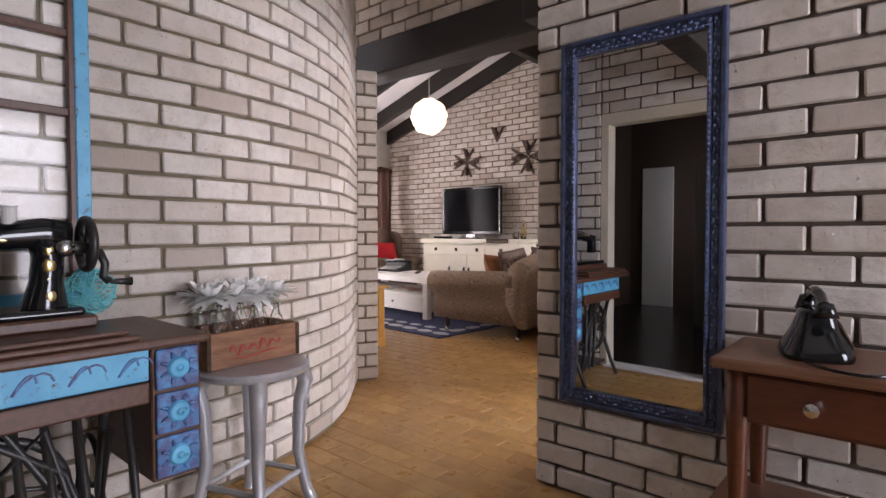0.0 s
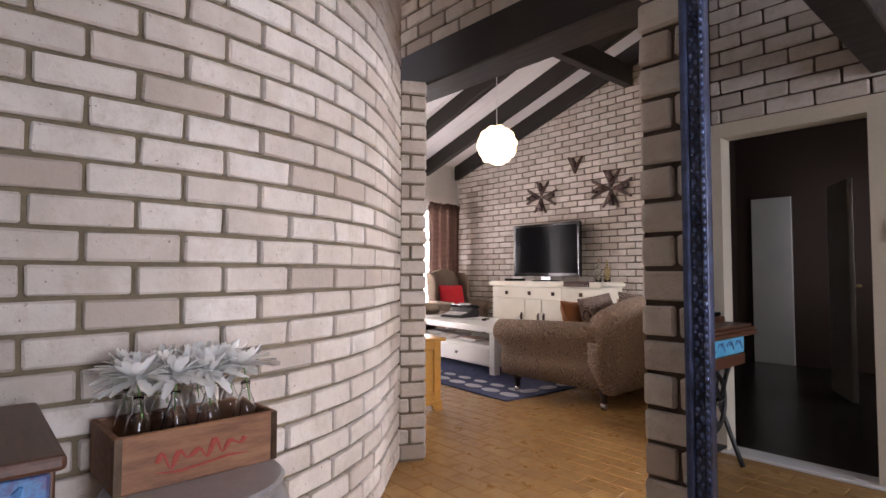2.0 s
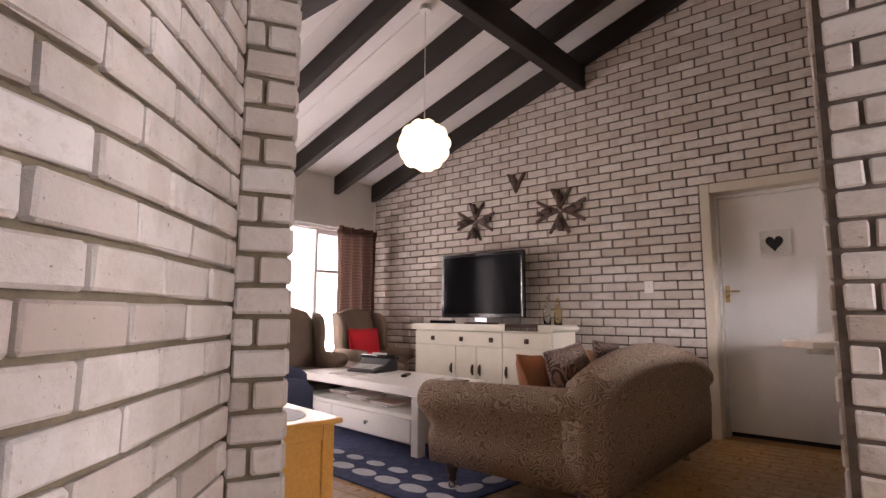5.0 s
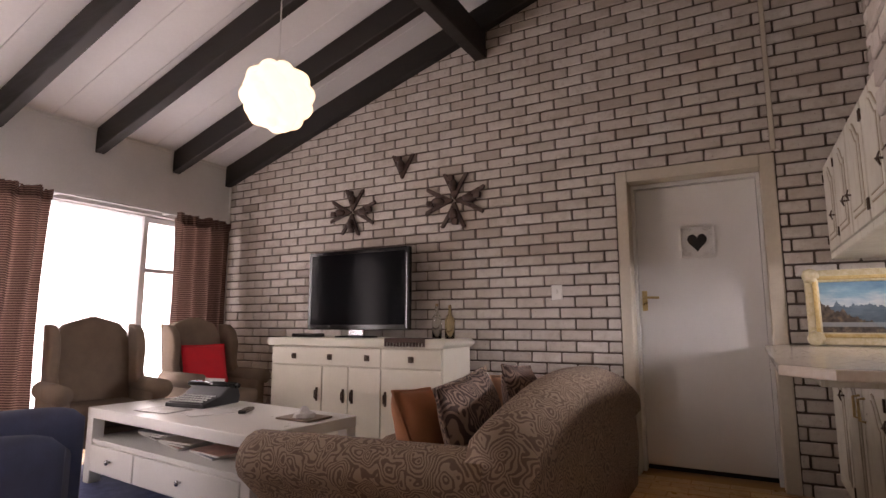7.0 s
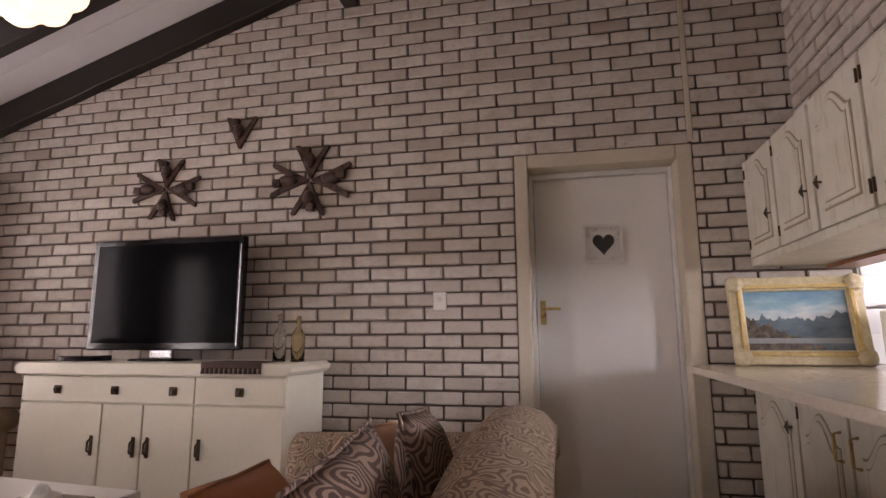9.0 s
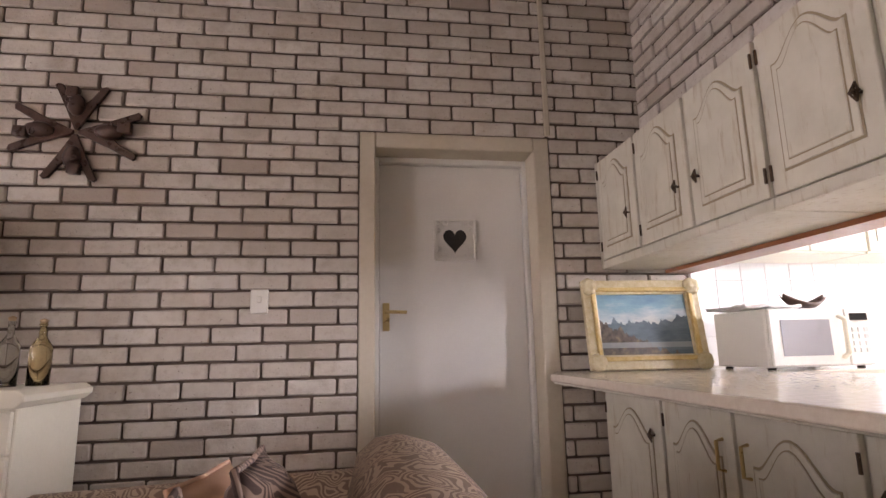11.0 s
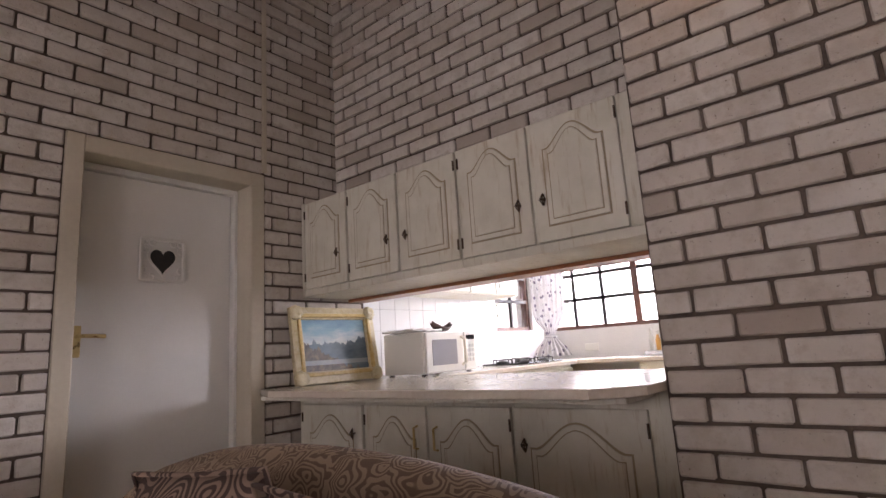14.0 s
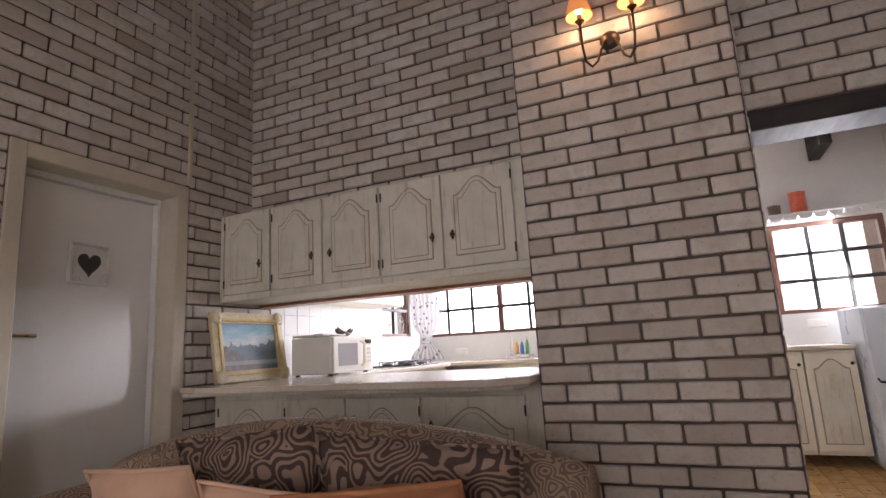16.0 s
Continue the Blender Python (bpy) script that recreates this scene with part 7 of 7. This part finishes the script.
cyl(bm, (CX, 0.44, zb + 0.155), (CX, 0.50, zb + 0.155), 0.018, n=12)
tube([(CX + 0.068 * math.cos(a), 0.50, zb + 0.165 + 0.068 * math.sin(a)) for a in [q * math.pi / 12 for q in range(24)]], 0.012, 8, bm, closed=True)
for q in range(5):
    a = q * math.pi * 0.4
    tube([(CX, 0.50, zb + 0.165), (CX + 0.062 * math.cos(a), 0.50, zb + 0.165 + 0.062 * math.sin(a))], 0.007, 6, bm)
part("handwheel", bm, M["black_matte"], sm, smooth=True)
bm = bmesh.new()
tube([(CX + 0.03, 0.52, zb + 0.15 + 0.0), (CX + 0.035, 0.535, zb + 0.11), (CX + 0.035, 0.53, zb + 0.075), (CX + 0.04, 0.545, zb + 0.06)], 0.011, 8, bm)
tube([(CX + 0.04, 0.545, zb + 0.06), (CX + 0.045, 0.60, zb + 0.057)], [0.006, 0.012], 8, bm)
part("crank", bm, M["black_matte"], sm, "hand crank", smooth=True)
bm = lathe([(0, 0), (0.022, 0), (0.022, 0.012), (0, 0.014)], 16)
bmesh.ops.transform(bm, matrix=Matrix.Translation((CX + 0.037, 0.44, zb + 0.155)) @ Matrix.Rotation(radians(90), 4, "Y"), verts=bm.verts)
part("badge", bm, M["steel"], sm, "silver badge", smooth=True)
part("thread_spool", lathe([(0.02, 0), (0.02, 0.004), (0.016, 0.006), (0.016, 0.046), (0.02, 0.048), (0.02, 0.052), (0, 0.052)], 14, at=(CX, 0.33, zb + 0.215)), M["paper"], sm, "white thread spool")

ball = thing("twine_ball", "ball of tangled turquoise cane strands beside the machine", "ornament")
rnd = random.Random(21)
BC, BR = Vector((-1.90, 0.555, TZ + 0.103)), 0.072
cane = mat("turquoise_cane", (0.10, 0.55, 0.58), 0.5)
for k in range(28):
    ax = Vector((rnd.gauss(0, 1), rnd.gauss(0, 1), rnd.gauss(0, 1))).normalized()
    p = ax.orthogonal().normalized()
    q = ax.cross(p)
    r = BR * rnd.uniform(0.9, 1.0)
    bm = tube([BC + r * (math.cos(a) * p + math.sin(a) * q) + ax * 0.012 * math.sin(2 * a + k) for a in [j * math.pi / 7 for j in range(14)]], 0.0016, 4, closed=True)
    part("strand", bm, cane, ball)

# ---- old window frame on the wall ----
glass_thin = glass("old_glass")
glass_thin.node_tree.nodes["Principled BSDF"].inputs["IOR"].default_value = 1.2
wf = thing("old_window_frame", "weathered turquoise window frame with glass hung on the brick", "wall decoration")
FX = -2.0
for y0, y1, z0, z1, nm, mt in ((0.545, 0.585, 0.78, 2.2, "stile", blue), (-0.10, -0.06, 0.78, 2.2, "stile", blue), (-0.06, 0.545, 2.16, 2.2, "rail", blue), (-0.06, 0.545, 0.78, 0.82, "rail", blue), (0.527, 0.545, 0.82, 2.16, "bead", M["old_wood"]), (-0.06, 0.527, 1.36, 1.385, "glazing_bar", M["old_wood"]), (-0.06, 0.527, 1.60, 1.625, "glazing_bar", M["old_wood"])):
    part(nm, box((FX, y0, z0), (FX + 0.03, y1, z1), 0.003), mt, wf)
o = part("pane", box((FX + 0.008, -0.06, 0.82), (FX + 0.011, 0.53, 2.16)), glass_thin, wf)
o.visible_shadow = False

# ---- stool with bottle crate ----
silver = grained("silver_paint", (0.42, 0.43, 0.46), (0.55, 0.56, 0.58), 0.4, 12, 90, 0.15, metal=0.5)
stool = thing("round_stool", "silver painted round stool with curved legs", "stool", pose(-1.775, 1.022, 0, 0, 0, 20))
SZT = 0.535
part("seat", lathe([(0, SZT - 0.03), (0.185, SZT - 0.03), (0.195, SZT - 0.02), (0.198, SZT - 0.008), (0.19, SZT), (0, SZT)], 32), silver, stool, smooth=False)
for k in range(4):
    a = math.pi / 4 + k * math.pi / 2
    pts, rad = [], []
    for f, r, w in ((0, 0.205, 0.022), (0.1, 0.185, 0.02), (0.4, 0.155, 0.021), (0.75, 0.165, 0.026), (0.9, 0.185, 0.03), (1.0, 0.165, 0.03)):
        pts.append((math.cos(a) * r, math.sin(a) * r, (SZT - 0.03) * f))
        rad.append(w)
    part("leg", tube(pts, rad, 8), silver, stool, smooth=True)
for k in range(4):
    a, b = math.pi / 4 + k * math.pi / 2, math.pi / 4 + (k + 1) * math.pi / 2
    part("stretcher", tube([(math.cos(a) * 0.165, math.sin(a) * 0.165, 0.12), (math.cos(b) * 0.165, math.sin(b) * 0.165, 0.12)], 0.011, 6), silver, stool)

crate_w = wood("weathered_crate_wood", (0.15, 0.06, 0.03), (0.34, 0.16, 0.08), 0.65, (9, 1.2, 9))
CR = pose(-1.885, 1.03, SZT, 0, 0, 2)
crate = thing("bottle_crate", "old wooden bottle crate with a faded red logo on the stool", "crate", CR)
CLX, CLY, CH = 0.225, 0.37, 0.125
for nm, lo, hi in (("side_board", (CLX / 2 - 0.014, -CLY / 2, 0), (CLX / 2, CLY / 2, CH)), ("side_board", (-CLX / 2, -CLY / 2, 0), (-CLX / 2 + 0.014, CLY / 2, CH)), ("end_board", (-CLX / 2 + 0.014, -CLY / 2, 0), (CLX / 2 - 0.014, -CLY / 2 + 0.014, CH)), ("end_board", (-CLX / 2 + 0.014, CLY / 2 - 0.014, 0), (CLX / 2 - 0.014, CLY / 2, CH)), ("bottom_board", (-CLX / 2 + 0.014, -CLY / 2 + 0.014, 0), (CLX / 2 - 0.014, CLY / 2 - 0.014, 0.012))):
    part(nm, box(lo, hi, 0.003), crate_w, crate)
for yy in (-CLY / 2 + 0.008, CLY / 2 - 0.008):
    part("metal_strap", box((CLX / 2 - 0.002, yy - 0.008, 0.002), (CLX / 2 + 0.002, yy + 0.008, CH - 0.002), 0.0006), M["bronze"], crate)
red_ink = grained("faded_red_ink", (0.30, 0.03, 0.02), (0.38, 0.07, 0.05), 0.8, 60, 200, 0)
bm = bmesh.new()
xx = CLX / 2 + 0.0015
pts = [(xx, -0.10 + 0.20 * q / 40, 0.056 + 0.014 * q / 40 + 0.021 * math.sin(q * 0.8) * (0.6 + 0.4 * math.sin(q * 0.31))) for q in range(41)]
tube(pts, [0.0048 + 0.0025 * math.sin(q * 0.8 + 1) for q in range(41)], 6, bm)
tube([(xx, -0.105, 0.034), (xx, -0.05, 0.028), (xx, 0.01, 0.034), (xx, 0.06, 0.04), (xx, 0.11, 0.036)], [0.001, 0.004, 0.003, 0.004, 0.001], 6, bm)
bmesh.ops.scale(bm, vec=(0.25, 1, 1), space=Matrix.Translation((-xx, 0, 0)), verts=bm.verts)
part("logo", bm, red_ink, crate, "faded red flowing logo shapes")

clear = glass("clear_bottle", (0.97, 0.98, 0.98), 0.03)
clear.node_tree.nodes["Principled BSDF"].inputs["IOR"].default_value = 1.33
petal_m = woven("white_silk_petal", (0.80, 0.79, 0.76), (0.88, 0.87, 0.84))
rnd = random.Random(8)
for i in range(2):
    for j in range(4):
        bxp = -0.052 + i * 0.10 + rnd.uniform(-0.006, 0.006)
        byp = -0.125 + j * 0.083 + rnd.uniform(-0.006, 0.006)
        m = CR @ pose(bxp, byp, 0.0125)
        b = thing("small_bottle", "small clear glass bottle standing in the crate", "bottle", m, "bottles in the crate")
        part("glass", lathe([(0, 0), (0.03, 0), (0.031, 0.01), (0.03, 0.05), (0.028, 0.07), (0.031, 0.1), (0.022, 0.135), (0.012, 0.16), (0.010, 0.175), (0.013, 0.178), (0.013, 0.186), (0.010, 0.186), (0.008, 0.174), (0.010, 0.16), (0.0198, 0.135), (0.0288, 0.1), (0.0258, 0.07), (0.0278, 0.05), (0.0285, 0.012), (0.026, 0.005), (0, 0.005)], 14), clear, b, smooth=True)
        fl = thing("white_flower", "white silk flower with many petals in a bottle", "flower", m @ pose(0, 0, 0.195, rnd.uniform(-14, 14), rnd.uniform(-14, 14), rnd.uniform(0, 90)), "flowers in the bottles")
        bm = bmesh.new()
        cyl(bm, (0, 0, -0.06), (0, 0, 0.03), 0.0022, n=5)
        part("stem", bm, mat("flower_stem", (0.1, 0.22, 0.06), 0.6) if i + j == 0 else bpy.data.materials["flower_stem"], fl)
        bm = bmesh.new()
        for ring, (cnt, ln, tilt) in enumerate(((18, 0.09, 4), (16, 0.082, 24), (13, 0.068, 45), (8, 0.046, 68))):
            for k in range(cnt):
                a = 2 * math.pi * (k + 0.5 * ring) / cnt + rnd.uniform(-0.15, 0.15)
                tl = radians(tilt + rnd.uniform(-12, 12))
                rows_p = []
                for f, w in ((0, 0.003), (0.35, 0.0095), (0.7, 0.012), (1.0, 0.005)):
                    rr = ln * f * math.cos(tl) + 0.004
                    zz = 0.03 + ln * f * math.sin(tl) - 0.022 * f * f * (ring < 2)
                    rows_p.append([bm.verts.new((rr * math.cos(a) - s * w * math.sin(a), rr * math.sin(a) + s * w * math.cos(a), zz - 0.003 * (s == 0))) for s in (-1, 0, 1)])
                for p, q in zip(rows_p, rows_p[1:]):
                    for s in (0, 1):
                        bm.faces.new((p[s], p[s + 1], q[s + 1], q[s]))
        part("petals", bm, petal_m, fl, smooth=True)

# ---- passage seen in the mirror ----
d2 = thing("door_2", "white inner door standing open in the dark passage", "door", pose(-1.711, -2.481, 0.012, 0, 0, 61.7), kind="structure")
part("leaf", box((0, 0, 0.01), (0.5, 0.035, 1.75), 0.003), M["white_paint"], d2)
part("handle", box((0.42, -0.05, 0.9), (0.48, 0.0, 0.92), 0.004), M["brass"], d2)
d3 = thing("door_3", "pale door at the end of the dark passage", "door", kind="structure")
part("leaf", box((-2.77, -3.745, 0.013), (-2.37, -3.70, 1.87), 0.003), M["plaster"], d3)
t = thing("light_switch_hall", "white switch plate on the plastered wall end", "light switch")
part("plate", box((-0.965, DW - 0.001, 1.17), (-0.90, DW + 0.008, 1.27), 0.003), M["appliance"], t)
t = thing("wall_bracket", "dark metal bracket high on the brick wall", "bracket")
bm = tube([(-0.16, MIRROR_Y - 0.004, 1.86), (-0.17, MIRROR_Y - 0.06, 1.80), (-0.20, MIRROR_Y - 0.1, 1.74), (-0.26, MIRROR_Y - 0.09, 1.765)], [0.02, 0.018, 0.012, 0.03], 10)
part("arm", bm, M["black_matte"], t, smooth=True)


# ---- many pieces, last ----
lay(wall_north, "brick", north_bricks, (-3.2, NORTH, 1.3), "whitewashed bricks of the gable wall")
lay(wall_east, "brick", east_bricks, (EAST, 5.0, 2.6), "whitewashed bricks above the cupboards")
lay(wall_pier, "brick", pier_bricks, (PIER, 4.0, 1.6), "whitewashed bricks of the pier")
lay(wall_over, "brick", over_bricks, (LINT, 3.2, 2.2), "whitewashed bricks above the doorway")
lay(wall_mirror, "brick", mirror_bricks + end_bricks, (-0.7, MIRROR_Y, 1.0), "whitewashed bricks of the wall end")
lay(wall_curved, "brick", curved_bricks, (-2.05, 1.1, 1.0), "whitewashed bricks of the curved wall")
lay(wall_stub, "brick", stub_bricks, (-2.8, 2.4, 1.0), "whitewashed bricks of the short pier")
lay(wall_beam, "brick", beam_bricks, (-2.2, BEAM_Y0, 2.5), "whitewashed bricks on the beam")
lay(wall_hall_brick, "brick", hall_bricks, (-1.5, DW, 2.2), "whitewashed bricks over the doorway")

tiles = []
TL, TW = 0.225, 0.112
rnd = random.Random(11)
row = 0
y = DW - 0.02
while y < NORTH - 0.02:
    x = -6.85 + (TL / 2 if row % 2 else 0.0)
    while x < 1.4:
        cx, cy = x + TL / 2, y + TW / 2
        inside = cy > DW and not (cx > -1.15 and MIRROR_Y - 0.02 < cy < 2.15)
        if cy < 0 and cx < -0.8:
            inside = False
        if inside and not (cx < -2.15 and cy < 1.0):
            me = piece_mesh(TL - 0.006, TW - 0.006, 0.02, rnd.randrange(6), M["tile"], "tile", 0.003, 0.0008)
            m = Matrix.Translation((cx, cy, -0.006 + rnd.uniform(-0.0008, 0.0008))) @ Matrix.Rotation(radians(-90), 4, "X")
            tiles.append((me, m))
        x += TL
    y += TW
    row += 1
lay(floor, "tile", tiles, (-1.7, 2.3, 0), "ochre clay floor tiles")
